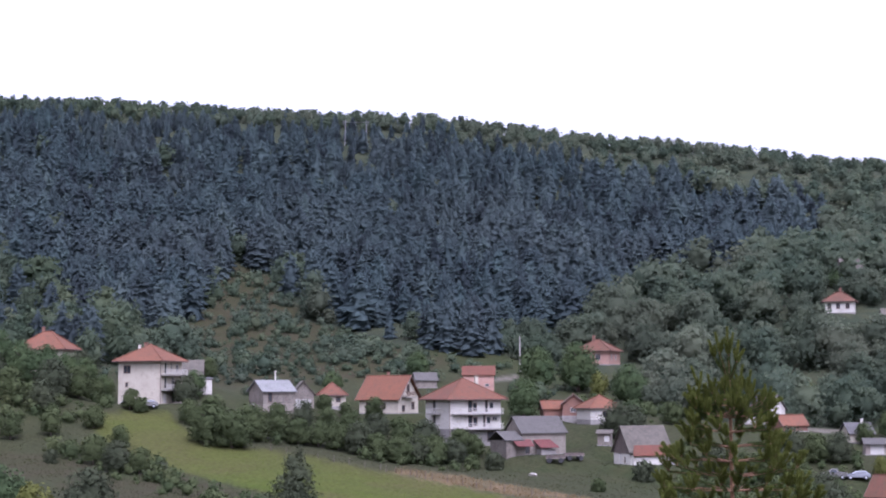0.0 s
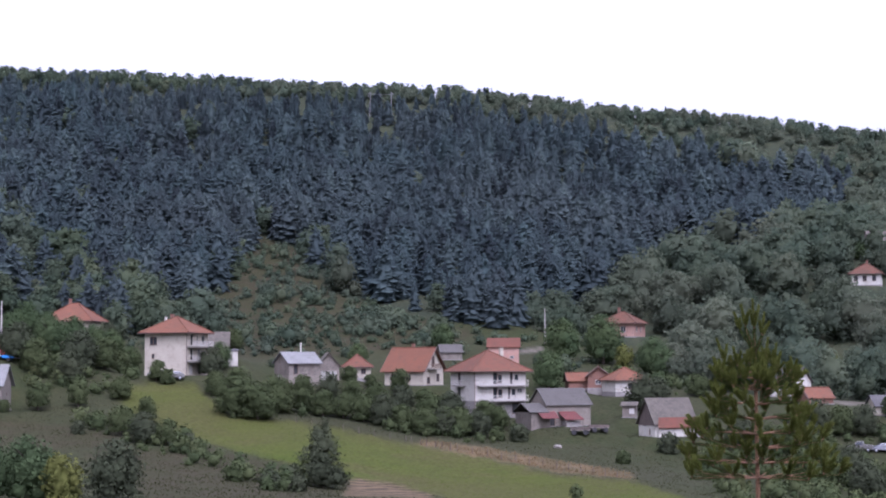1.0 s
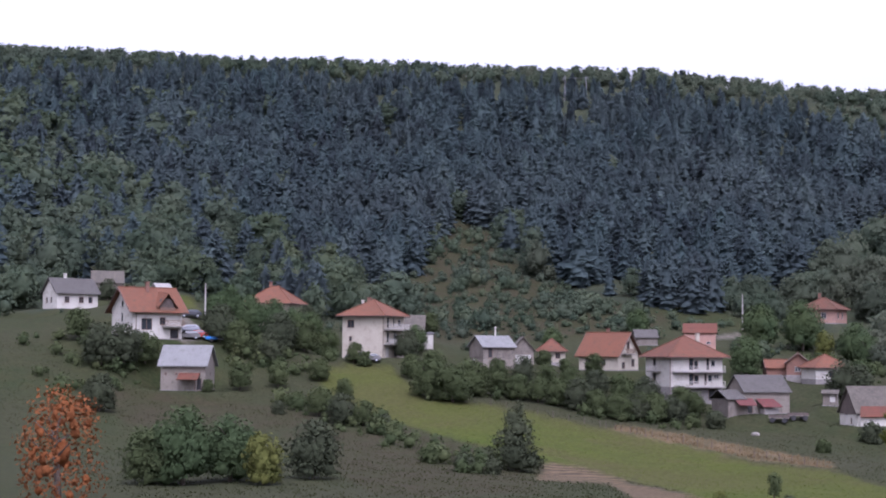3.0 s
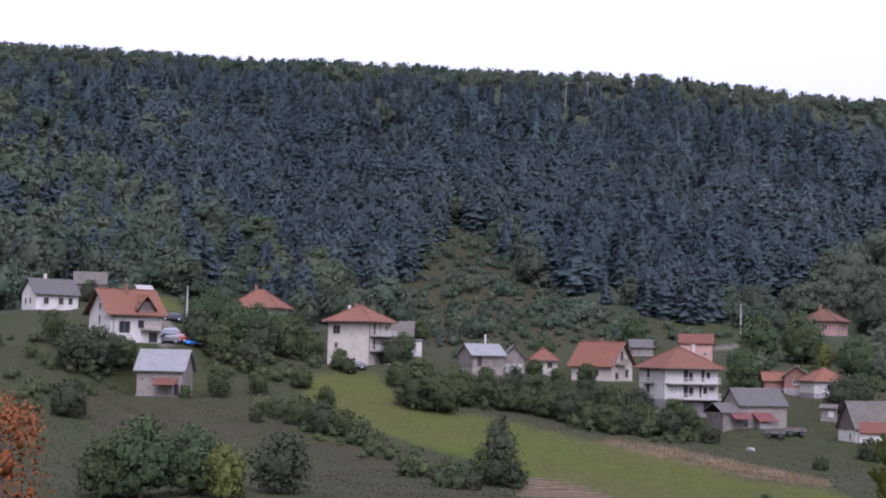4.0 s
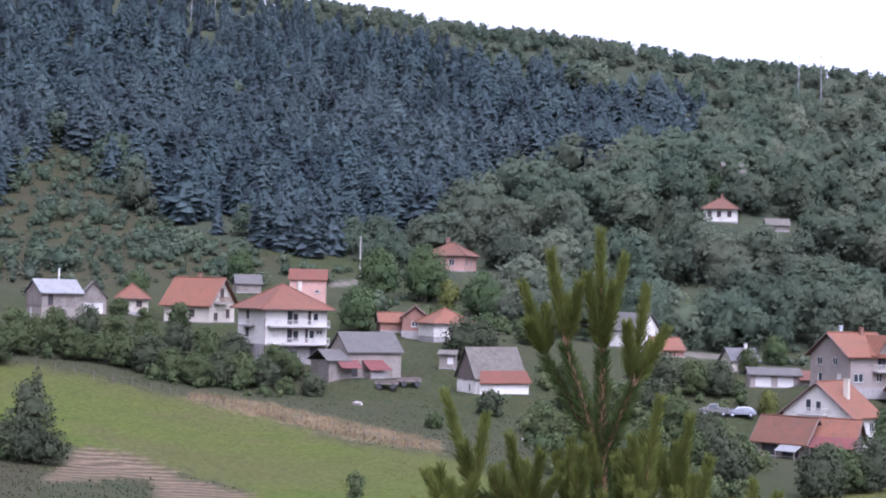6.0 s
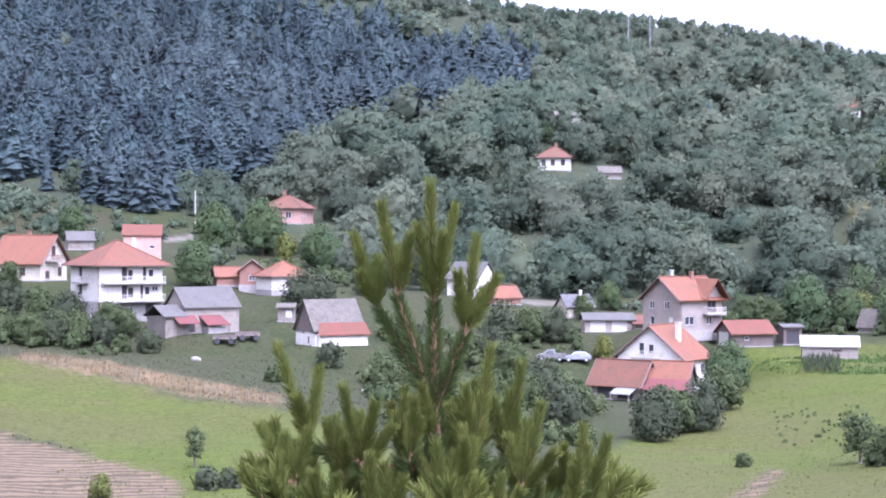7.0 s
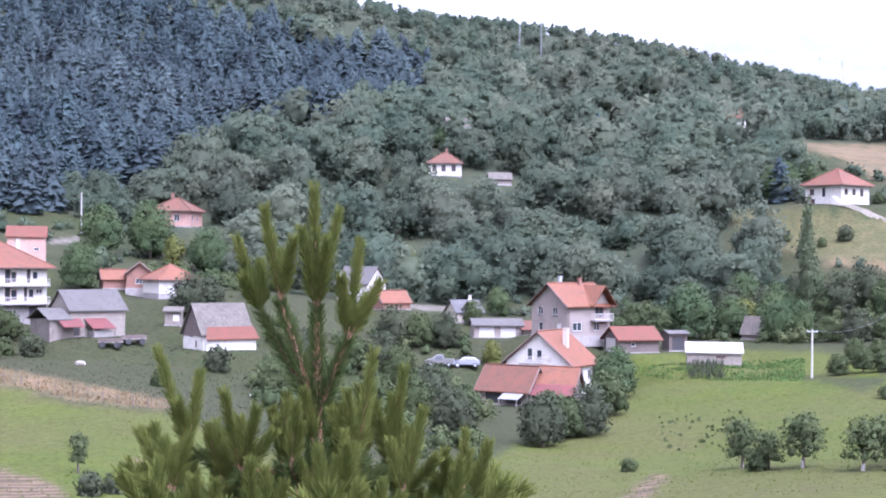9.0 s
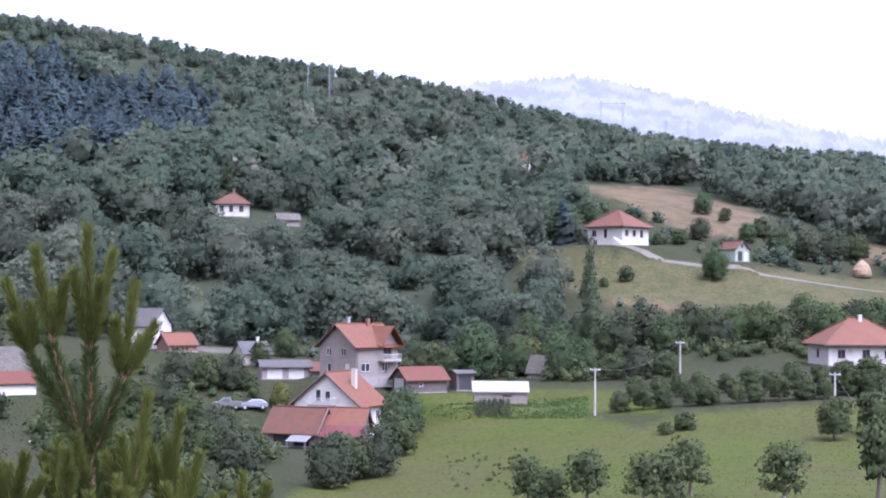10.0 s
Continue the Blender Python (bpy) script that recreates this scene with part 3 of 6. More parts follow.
# ---- where the houses stand: bearing, distance, angle, and the radius that is levelled
SITE = {
    "grey_house": spot(-24.67, 275, 1.20, 6),
    "dormer_house": spot(-22.36, 235, -0.05, 6),
    "left_barn": spot(-21.00, 218, -2.25, 5),
    "hidden_house": spot(-16.31, 270, 0.48, 5),
    "cream_house": spot(-12.38, 250, -0.74, 7),
    "plank_shed": spot(-7.23, 250, -1.19, 5),
    "gable_shed": spot(-5.87, 255, -0.97, 3),
    "low_house": spot(-4.46, 268, -0.88, 3),
    "gable_house": spot(-2.04, 264, -1.19, 6),
    "pink_house": spot(1.91, 275, -0.42, 4),
    "big_house": spot(0.98, 240, -2.55, 8),
    "far_pink": spot(7.20, 345, 0.90, 5),
    "trio_small": spot(4.97, 258, -1.37, 3),
    "trio_mid": spot(5.89, 256, -1.36, 3),
    "trio_white": spot(6.99, 250, -1.72, 5),
    "stone_barn": spot(4.07, 228, -3.07, 6),
    "shingle_barn": spot(8.72, 222, -3.54, 5),
    "little_shed": spot(7.15, 232, -2.70, 2),
    "hill_house": spot(17.04, 370, 2.90, 4),
    "ruin_high": spot(17.39, 400, 4.38, 3),
    "ruin_low": spot(19.04, 368, 2.61, 3),
    "beige_house": spot(21.74, 236, -2.92, 6),
    "front_house": spot(21.05, 220, -5.09, 7),
    "tile_barn": spot(19.61, 208, -5.45, 4),
    "tile_barn_b": spot(21.36, 207, -5.45, 3),
    "dark_house": spot(17.80, 256, -2.50, 3),
    "flat_garage": spot(18.99, 246, -3.02, 4),
    "red_shed": spot(23.99, 234, -3.49, 4),
    "dark_shed": spot(25.55, 238, -3.41, 2),
    "white_shed": spot(26.97, 224, -3.90, 5),
    "hay_hut": spot(28.45, 250, -2.93, 2),
    "roof_peek": spot(28.91, 275, -2.01, 3),
    "hip_house": spot(31.28, 335, 1.96, 7),
    "mint_hut": spot(35.48, 325, 1.39, 4),
    "end_house": spot(39.80, 245, -2.28, 7),
    "behind_pine": spot(13.98, 258, -1.73, 4),
    "behind_pine_b": spot(15.08, 252, -2.05, 3),
    "shingle_hut": spot(-10.59, 270, 0.01, 4),
    "white_shack": spot(-9.91, 262, -0.35, 2),
    "ruin_left": spot(-22.78, 300, 2.05, 3),
    "tent_shed": spot(-21.17, 264, 1.68, 2),
    "grey_hut": spot(-0.33, 288, -0.08, 3),
    "high_roof": spot(27.80, 440, 4.68, 3),
}
settle()

# ---- land cover, each a field bounded in bearing and angle
LUSH = [
    [(-15.3, -1.2), (-11.7, -1.1), (-10.8, -2.7), (-7.9, -2.8), (-4.9, -3.5), (-1.1, -4.2), (0.2, -4.5), (3.6, -5.5), (7.1, -5.9), (11.1, -7.5), (13.0, -22.0), (-9.0, -22.0), (-3.2, -9.4), (0.0, -7.3), (-2.4, -6.7), (-6.3, -5.8), (-6.7, -5.4), (-9.5, -4.7), (-12.5, -3.8), (-14.8, -3.1)],
    [(23.1, -4.5), (24.4, -4.3), (30.6, -4.4), (32.2, -4.7), (33.4, -5.5), (34.3, -12.4), (13.0, -12.5), (18.6, -7.7), (21.9, -5.7)],
    [(32.2, -4.7), (33.4, -4.2), (41.3, -3.4), (41.3, -12.0), (34.3, -12.4), (33.4, -5.5)],
    [(23.9, -3.6), (27.9, -3.3), (30.4, -3.3), (33.0, -3.3), (33.0, -4.2), (24.0, -4.4)],
    [(-20.2, 2.0), (-19.2, 1.8), (-19.4, 1.2), (-20.3, 1.3)],
    [(14.1, 0.3), (16.1, 0.1), (16.1, -0.6), (14.1, -0.4)],
]
STRAW_LAND = [
    [(-2.4, -3.75), (-0.4, -4.0), (1.6, -4.35), (4.2, -4.85), (6.9, -5.45), (6.9, -5.75), (3.6, -5.35), (0.6, -4.65), (-2.4, -4.0)],
    [(28.9, 4.3), (33.0, 4.1), (36.6, 3.1), (36.2, 2.3), (34.2, 2.4), (32.4, 3.0), (31.2, 3.7)],
    [(39.4, 2.2), (41.3, 1.9), (41.3, 1.3), (40.0, 1.4)],
    [(5.7, -7.5), (6.9, -7.7), (6.7, -8.4), (5.3, -8.2)],
    [(30.8, 0.1), (32.5, 0.5), (35.2, 0.4), (35.6, -0.1), (33.0, -0.35), (31.0, -0.2)],
]
TILLED = [
    [(-3.5, -6.6), (-0.4, -7.3), (3.0, -8.3), (3.7, -9.6), (-3.5, -9.4)],
    [(23.4, -9.0), (24.9, -7.9), (25.4, -8.0), (24.4, -9.0)],
    [(-7.5, -7.0), (-6.0, -5.7), (-4.3, -6.0), (-2.5, -6.8)],
]
OLIVE = [
    [(27.3, 1.6), (30.1, 1.9), (34.2, 1.3), (41.3, 0.7), (41.3, -0.5), (34.4, -0.2), (28.9, 0.2)],
]
TRACK = [
    [(15.1, -1.8), (17.4, -1.9), (17.4, -2.1), (15.1, -2.0)],
    [(2.7, 0.4), (3.7, 0.5), (3.7, 0.3), (2.7, 0.2)],
    [(-20.9, 1.3), (-20.4, 1.3), (-19.8, 0.0), (-21.1, -0.2)],
]
BROWN = [
    [(-9.0, 3.3), (-7.5, 5.2), (-5.6, 4.4), (-5.0, 2.9), (-1.0, 1.7), (1.2, 1.1), (-1.2, 0.3), (-9.3, 0.0), (-10.7, 1.7)],
    [(-17.9, -4.3), (-12.7, -4.1), (-9.6, -4.9), (-7.3, -6.6), (-8.6, -8.3), (-17.3, -8.5)],
    [(-24.8, -2.0), (-19.1, -2.8), (-15.8, -3.3), (-15.8, -4.2), (-24.7, -3.9)],
]


FIRS = [
    [(-15.5, 13.0), (-11.3, 13.0), (-6.6, 13.0), (-1.9, 13.0), (3.3, 11.6), (5.8, 10.2), (9.6, 9.0), (13.3, 7.8), (16.4, 6.7), (15.7, 5.0), (12.7, 4.4), (9.0, 4.1), (7.0, 2.5), (1.9, 1.2), (-0.6, 1.7), (-3.5, 2.6), (-5.2, 4.2), (-7.6, 5.3), (-8.6, 3.9), (-9.6, 2.4), (-11.3, 1.8), (-14.6, 2.6), (-16.8, 4.6), (-18.9, 5.5), (-22.0, 7.3), (-24.0, 8.6), (-26.0, 10.2), (-24.0, 13.0)],
]
CLEARING = [
    [(-9.0, 3.3), (-7.5, 5.2), (-5.6, 4.4), (-5.0, 2.9), (-1.0, 1.7), (1.2, 1.1), (-1.2, 0.3), (-9.3, 0.0), (-10.7, 1.7)],
]
OPEN_LAND = LUSH + STRAW_LAND + OLIVE + TRACK + [
    [(-4.4, 0.1), (1.1, 2.1), (3.9, 1.1), (8.9, 0.3), (9.7, -2.6), (13.9, -2.1), (16.0, -2.2), (20.2, -1.6), (30.2, -2.2), (30.3, -8.9), (-9.7, -9.1), (-9.8, -2.6)],
    [(-37.4, 0.2), (-25.7, 1.1), (-23.7, 2.5), (-19.9, 2.0), (-17.3, 1.0), (-11.5, 0.7), (2.1, 0.7), (2.3, -8.7), (-36.9, -9.0)],
    [(29.3, 4.1), (33.2, 4.2), (37.0, 3.1), (41.3, 1.7), (41.3, -1.3), (27.2, 0.2), (27.6, 1.7), (29.9, 2.1)],
    [(30.6, -0.6), (41.3, -1.3), (41.3, -7.2), (29.4, -7.6)],
    [(28.6, 0.4), (41.3, -0.2), (41.3, -2.4), (30.0, -1.7)],
]


THICKET = [
    [(-11.2, -1.5), (-7.9, -1.3), (-4.4, -1.9), (-0.5, -2.4), (2.8, -3.1), (2.8, -3.9), (-0.4, -3.9), (-4.4, -3.2), (-7.7, -2.7), (-11.0, -2.9)],
    [(-27.7, 0.2), (-23.0, -0.3), (-22.3, -1.8), (-24.7, -2.7), (-27.6, -3.1)],
    [(-19.7, 1.3), (-14.2, 0.2), (-14.1, -1.1), (-16.3, -1.6), (-19.1, -1.2)],
    [(-17.6, -2.7), (-14.1, -2.6), (-12.2, -4.3), (-8.7, -6.2), (-10.4, -6.9), (-14.0, -5.0)],
    [(9.7, -2.6), (18.1, -3.1), (18.3, -4.5), (19.0, -6.6), (18.2, -7.4), (11.9, -7.5), (10.2, -5.5)],
    [(23.1, -1.9), (30.6, -2.2), (30.6, -3.1), (26.3, -3.1), (23.1, -3.2)],
    [(3.1, -0.2), (8.9, -0.1), (10.6, -1.7), (8.1, -1.8), (3.5, -1.0)],
    [(30.4, -0.8), (41.3, -0.9), (41.3, -2.1), (30.6, -2.3)],
]


def inside(az, el, ring):
    """Whether points lie in a field."""
    hit = np.zeros(len(az), bool)
    for (x0, y0), (x1, y1) in zip(ring, ring[1:] + ring[:1]):
        if y0 != y1:
            hit ^= ((y0 > el) != (y1 > el)) & (az < (x1 - x0) * (el - y0) / (y1 - y0) + x0)
    return hit


def in_fields(az, el, fields):
    hit = np.zeros(len(az), bool)
    for ring in fields:
        hit |= inside(az, el, ring)
    return hit


def build_ground():
    """One sheet round the look-out, fine where the slopes face it, reaching the horizon."""
    angles = np.concatenate([np.arange(-32, 43.01, 0.22), np.arange(45, 328, 4.0)])
    radii = np.concatenate([[3, 8, 14, 20, 28, 38, 50, 62], np.geomspace(72, 660, 250), [700, 760, 840, 950, 1100, 1300, 1600, 2100, 2900, 4200]])
    n, k = len(angles), len(radii)
    a, r = np.meshgrid(np.radians(angles), radii)
    x, y = (r * np.sin(a)).ravel(), (r * np.cos(a)).ravel()
    z = ground_z(x, y)
    verts = [(0.0, 0.0, 22.6)] + list(zip(x.tolist(), y.tolist(), z.tolist()))
    faces = [(0, 1 + (j + 1) % n, 1 + j) for j in range(n)]
    for i in range(k - 1):
        o, p = 1 + i * n, 1 + (i + 1) * n
        faces += [(o + j, o + (j + 1) % n, p + (j + 1) % n, p + j) for j in range(n)]
    me = mesh_of("ground", verts, [f[::-1] for f in faces], ground_material(), True)
    az, el = np.degrees(np.arctan2(x, y)), np.degrees(np.arctan2(z - EYE, np.hypot(x, y)))
    rng = np.random.default_rng(4)
    covers = []
    for fields in (LUSH, STRAW_LAND, TILLED, OLIVE, TRACK, BROWN):
        fuzz = 0.02 if fields is TRACK else 0.13
        value = np.zeros(len(az))
        for _ in range(5):
            wob = np.sin(x / 3.1 + y / 4.3) * 0.6 + np.sin(x / 1.3 - y / 1.9) * 0.4
            value += in_fields(az + fuzz * rng.normal(size=len(az)) + fuzz * wob, el + 0.6 * fuzz * rng.normal(size=len(az)) + 0.4 * fuzz * wob, fields)
        value[el > 7.5] = 0
        covers.append(np.concatenate([[0], value / 5]))
    under_woods = (np.hypot(x, y) > 262) & ~in_fields(az, el, OPEN_LAND + CLEARING)
    woods_floor = np.concatenate([[0], under_woods.astype(float)])
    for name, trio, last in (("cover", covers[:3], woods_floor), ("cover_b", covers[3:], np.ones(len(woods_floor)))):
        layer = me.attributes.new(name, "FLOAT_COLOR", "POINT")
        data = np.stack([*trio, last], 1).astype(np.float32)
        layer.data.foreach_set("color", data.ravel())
    return tagged(new("ground", me), "hilly pasture land with meadows and tilled strips", "ground", kind="structure")


build_ground()



def lane(points, width, label):
    """A dirt lane lying on the land, with worn uneven edges."""
    az, r = np.array(points).T
    steps = np.linspace(0, len(points) - 1, 90)
    az, r = np.interp(steps, np.arange(len(az)), az), np.interp(steps, np.arange(len(r)), r)
    x, y = r * np.sin(np.radians(az)), r * np.cos(np.radians(az))
    tx, ty = np.gradient(x), np.gradient(y)
    size = np.hypot(tx, ty)
    verts = []
    for k in range(len(x)):
        for side in (-1, -0.33, 0.33, 1):
            w = side * width / 2 * (1 + 0.12 * math.sin(k * 1.7 + side) + 0.08 * math.sin(k * 0.6))
            px, py = x[k] - ty[k] / size[k] * w, y[k] + tx[k] / size[k] * w
            verts.append((px, py, float(ground_z(px, py)[0]) + 0.12 - 0.05 * abs(side)))
    faces = [(4 * k + j, 4 * k + j + 1, 4 * k + j + 5, 4 * k + j + 4) for k in range(len(x) - 1) for j in range(3)]
    earth = weathered("pale_dirt_lane", (0.115, 0.100, 0.072), (0.090, 0.080, 0.055), (0.060, 0.060, 0.035), 0.5, 0.95, 0.4)
    tagged(new("lane", mesh_of("lane", verts, faces, earth, True)), label, "lane", kind="structure")


lane([(29.9, 333), (31.2, 327), (33.2, 322), (35.0, 318), (37.0, 317), (39.0, 317), (41.2, 318)], 1.8, "narrow pale dirt lane across the upper field")

# ---- the houses and barns of the village
house("hip_roofed_house", "large white three-storey house with balconies and a red hip roof", SITE["big_house"], 23, 10.2, 10.6, 8.2, WHITE, "hip", TILE_RED, 3.7, 1.0,
      [("f", 0.8, 0.3, 1.1, 1.9, "wb"), ("f", 4.3, 0.5, 1.2, 1.3, "w"), ("f", 7.4, 0.3, 1.4, 2.0, "ob"),
       ("f", 3.6, 3.0, 0.9, 2.1, "wb"), ("f", 4.6, 3.3, 0.9, 1.5, "wb"), ("f", 6.6, 3.0, 0.5, 2.1, "wb"), ("f", 7.3, 3.6, 0.9, 1.3, "w"), ("f", 8.5, 4.2, 1.0, 0.7, "w"),
       ("f", 3.6, 5.7, 0.9, 2.1, "wb"), ("f", 4.6, 5.9, 0.8, 1.5, "wb"), ("f", 7.0, 5.7, 0.6, 2.1, "wb"), ("f", 7.9, 6.3, 0.9, 1.2, "w"),
       ("l", 3.2, 2.9, 1.2, 2.2, "ob"), ("l", 3.2, 5.6, 1.2, 2.2, "ob"), ("l", 7.4, 0.4, 1.0, 1.4, "w"), ("r", 3.0, 3.5, 1.2, 1.3, "w"), ("r", 6.2, 6.2, 1.2, 1.3, "w")],
      base=2.7, base_mat=CONCRETE, chimneys=[(2.2, -1.2, 9.5, 12.2, 0.6, CREAM)],
      balconies=[("f", 0.3, 10.2, 2.75, 1.2, "white"), ("f", 0.3, 10.2, 5.45, 1.2, "white"), ("l", 2.4, 6.6, 2.75, 1.0, "white"), ("l", 2.4, 6.6, 5.45, 1.0, "white")], pipes=[(-5.2, -5.38)])

house("hip_roofed_house", "cream three-storey house with side balconies and a red hip roof", SITE["cream_house"], -20, 8.6, 8.4, 8.0, CREAM, "hip", TILE_ORANGE, 3.0, 0.9,
      [("f", 1.0, 5.6, 1.5, 1.5, "wb"), ("f", 1.4, 3.1, 0.6, 0.9, "wb"), ("r", 1.6, 5.5, 0.9, 2.1, "w"), ("r", 4.0, 5.5, 0.5, 2.1, "w"), ("r", 6.0, 5.9, 1.1, 1.4, "w"),
       ("r", 1.6, 2.8, 0.9, 2.1, "w"), ("r", 4.4, 2.9, 1.0, 2.0, "w"), ("r", 6.4, 3.1, 1.1, 1.4, "w"), ("r", 1.2, 0.2, 1.2, 1.7, "g"), ("r", 4.6, 0.2, 0.9, 1.9, "ob")],
      base=2.6, base_mat=CREAM, chimneys=[(-1.6, 1.2, 8.8, 11.3, 0.6, BRICK), (-2.4, 0.2, 8.6, 10.8, 0.4, WHITE)],
      balconies=[("r", 0.3, 8.2, 2.6, 1.3, "white"), ("r", 0.3, 8.2, 5.3, 1.3, "white")], pipes=[(4.4, -4.3)])

r = house("dormer_house", "white village house with a steep red roof, dormer and dark gable", SITE["dormer_house"], 42, 9.2, 8.6, 5.3, WHITE, "gable_x", TILE_ORANGE, 3.6, 0.9,
          [("l", 3.7, 3.0, 0.9, 1.6, "w"), ("l", 1.6, 0.7, 0.8, 1.0, "w"), ("l", 4.0, 5.6, 0.9, 1.1, "w"), ("f", 1.6, 1.6, 2.0, 2.0, "wb"), ("f", 5.0, 2.5, 1.1, 1.3, "wb"), ("f", 7.0, 0.1, 1.6, 1.7, "ob")],
          chimneys=[(-0.4, -0.8, 7.6, 9.9, 0.55, BRICK)], balconies=[("f", 5.4, 9.2, 2.3, 1.2, "brown")], pipes=[(-4.0, -4.4)])
bm = bmesh.new()
slab(bm, ((-0.3, -5.1, 5.5), (1.6, -5.1, 8.0), (1.6, -0.6, 8.3), (-0.2, -2.6, 6.0)), 0.2)
slab(bm, ((3.5, -5.1, 5.5), (3.4, -2.6, 6.0), (1.6, -0.6, 8.3), (1.6, -5.1, 8.0)), 0.2)
dormer = part("dormer_roof", bm, TILE_ORANGE, r)
bm = bmesh.new()
slab(bm, ((0.3, -4.62, 7.0), (2.9, -4.62, 7.0), (2.9, -4.34, 7.0), (0.3, -4.34, 7.0)), 2.3)
part("dormer_front", bm, PLANK_DARK, dormer, "dark wooden dormer front")
bm = bmesh.new()
box(bm, 0.2, 3.0, -4.82, -4.74, 4.7, 5.5)
part("dormer_railing", bm, FRAME_BROWN, dormer)

house("village_house", "small old white house with a grey pitched roof", SITE["grey_house"], 45, 8.6, 6.4, 3.4, WHITE, "gable_x", SHEET_GREY, 2.7, 0.5,
      [("f", 1.6, 1.3, 1.0, 1.2, "wb"), ("f", 4.6, 1.3, 1.0, 1.2, "wb"), ("f", 6.6, 1.3, 0.9, 1.2, "wb"), ("l", 1.4, 1.3, 0.8, 1.1, "wb"), ("l", 3.4, 1.3, 0.8, 1.1, "wb")],
      chimneys=[(-1.0, 0.4, 5.4, 7.0, 0.5, WHITE)])

r = house("stone_barn", "pale grey block barn with a light sheet roof", SITE["left_barn"], 0, 7.4, 6.0, 4.4, BLOCK, "gable_x", SHEET_PALE, 2.9, 0.5,
          [("f", 0.6, 2.5, 0.4, 0.4, "ob"), ("f", 2.4, 2.5, 0.4, 0.4, "ob"), ("f", 5.6, 0.1, 1.2, 1.9, "ob"), ("r", 3.0, 2.4, 0.5, 0.5, "ob")], category="barn")
lean_to(r, "awning", ((-0.6, -4.9, 1.9), (2.9, -4.9, 1.9), (2.9, -3.02, 2.9), (-0.6, -3.02, 2.9)), 0.1, SHEET_RED, [(-0.4, -4.8, -1, 1.85), (2.7, -4.8, -1, 1.85)], "red sheet awning")

house("village_house", "house with an orange-red hip roof half hidden by trees", SITE["hidden_house"], -9, 9.0, 7.5, 5.2, CREAM, "hip", TILE_ORANGE, 3.4, 0.8,
      [("f", 1.4, 3.2, 1.1, 1.3, "w"), ("f", 5.4, 3.2, 1.1, 1.3, "w")], chimneys=[(-1.0, 0.3, 7.2, 9.4, 0.5, BRICK)])

r = house("plank_shed", "grey-brown plank shed on a pale block base", SITE["plank_shed"], 32, 6.6, 5.8, 4.3, PLANK, "gable_x", SHEET_PALE, 1.9, 0.4,
          [("l", 1.4, 0.4, 0.9, 2.0, "g"), ("f", 1.0, 2.1, 1.0, 1.9, "ob")], base=1.9, base_mat=BLOCK, category="shed", chimneys=[(1.0, 0.5, 5.6, 7.9, 0.22, WHITE)])
house("plank_shed", "narrow brown board shed with a steep gable", SITE["gable_shed"], 10, 4.0, 4.6, 2.9, PLANK, "gable_y", SHINGLE, 2.3, 0.35, [("f", 0.5, 0.1, 3.0, 1.7, "g")], base=2.0, base_mat=BLOCK, category="shed")
house("village_house", "low cottage with a red hip roof", SITE["low_house"], 6, 5.2, 5.0, 2.5, CREAM, "hip", TILE_RED, 2.4, 0.5, [("f", 1.0, 0.9, 1.0, 1.1, "wb"), ("f", 3.2, 0.9, 1.0, 1.1, "wb")])
house("village_house", "cream gabled house with a broad red roof", SITE["gable_house"], -32, 9.0, 7.6, 3.4, CREAM, "gable_x", TILE_ORANGE, 4.0, 0.7,
      [("r", 1.4, 0.4, 1.2, 1.3, "wb"), ("r", 5.0, 0.8, 1.2, 1.5, "wb"), ("r", 3.2, 4.1, 1.0, 1.7, "wb"), ("f", 1.5, 0.9, 1.3, 1.4, "ob"), ("f", 5.0, 0.9, 1.1, 1.3, "wb")],
      balconies=[("r", 1.4, 5.0, 3.3, 1.0, "brown")], chimneys=[(-0.5, 0.6, 6.2, 8.2, 0.5, BRICK)])
r = house("pink_house", "narrow pink house with a single sloping red roof", SITE["pink_house"], -4, 6.3, 5.0, 4.3, PINK, "gable_x", SHEET_RED, 1.7, 0.3, [("f", 4.4, 1.9, 0.9, 0.5, "w")], down=3)
house("village_house", "pink house with a red hip roof on the slope", SITE["far_pink"], -28, 8.8, 8.0, 3.6, PINK, "hip", TILE_OLD, 2.8, 0.7,
      [("f", 5.2, 1.2, 1.3, 1.5, "w"), ("f", 2.0, 1.2, 1.3, 1.5, "w"), ("r", 1.4, 1.2, 1.0, 1.5, "w"), ("r", 4.4, 1.2, 1.0, 1.5, "w")], chimneys=[(-1.0, 0, 5.2, 7.4, 0.6, BRICK)])

house("brick_shed", "low clay-block outbuilding with a red tiled gable", SITE["trio_small"], 4, 4.0, 4.2, 1.6, BRICK, "gable_x", TILE_ORANGE, 1.4, 0.3, category="shed")
house("brick_house", "small clay-block house with a red roof and white window", SITE["trio_mid"], -6, 4.2, 5.0, 2.6, BRICK, "gable_y", TILE_OLD, 1.6, 0.4, [("f", 1.5, 0.8, 1.1, 0.9, "w")])
house("village_house", "white cottage with an orange-red hip roof", SITE["trio_white"], 18, 6.6, 6.0, 3.2, WHITE, "hip", TILE_ORANGE, 2.3, 0.5, [("f", 2.6, 1.4, 1.3, 1.1, "wb")], base=0.9, base_mat=CONCRETE)

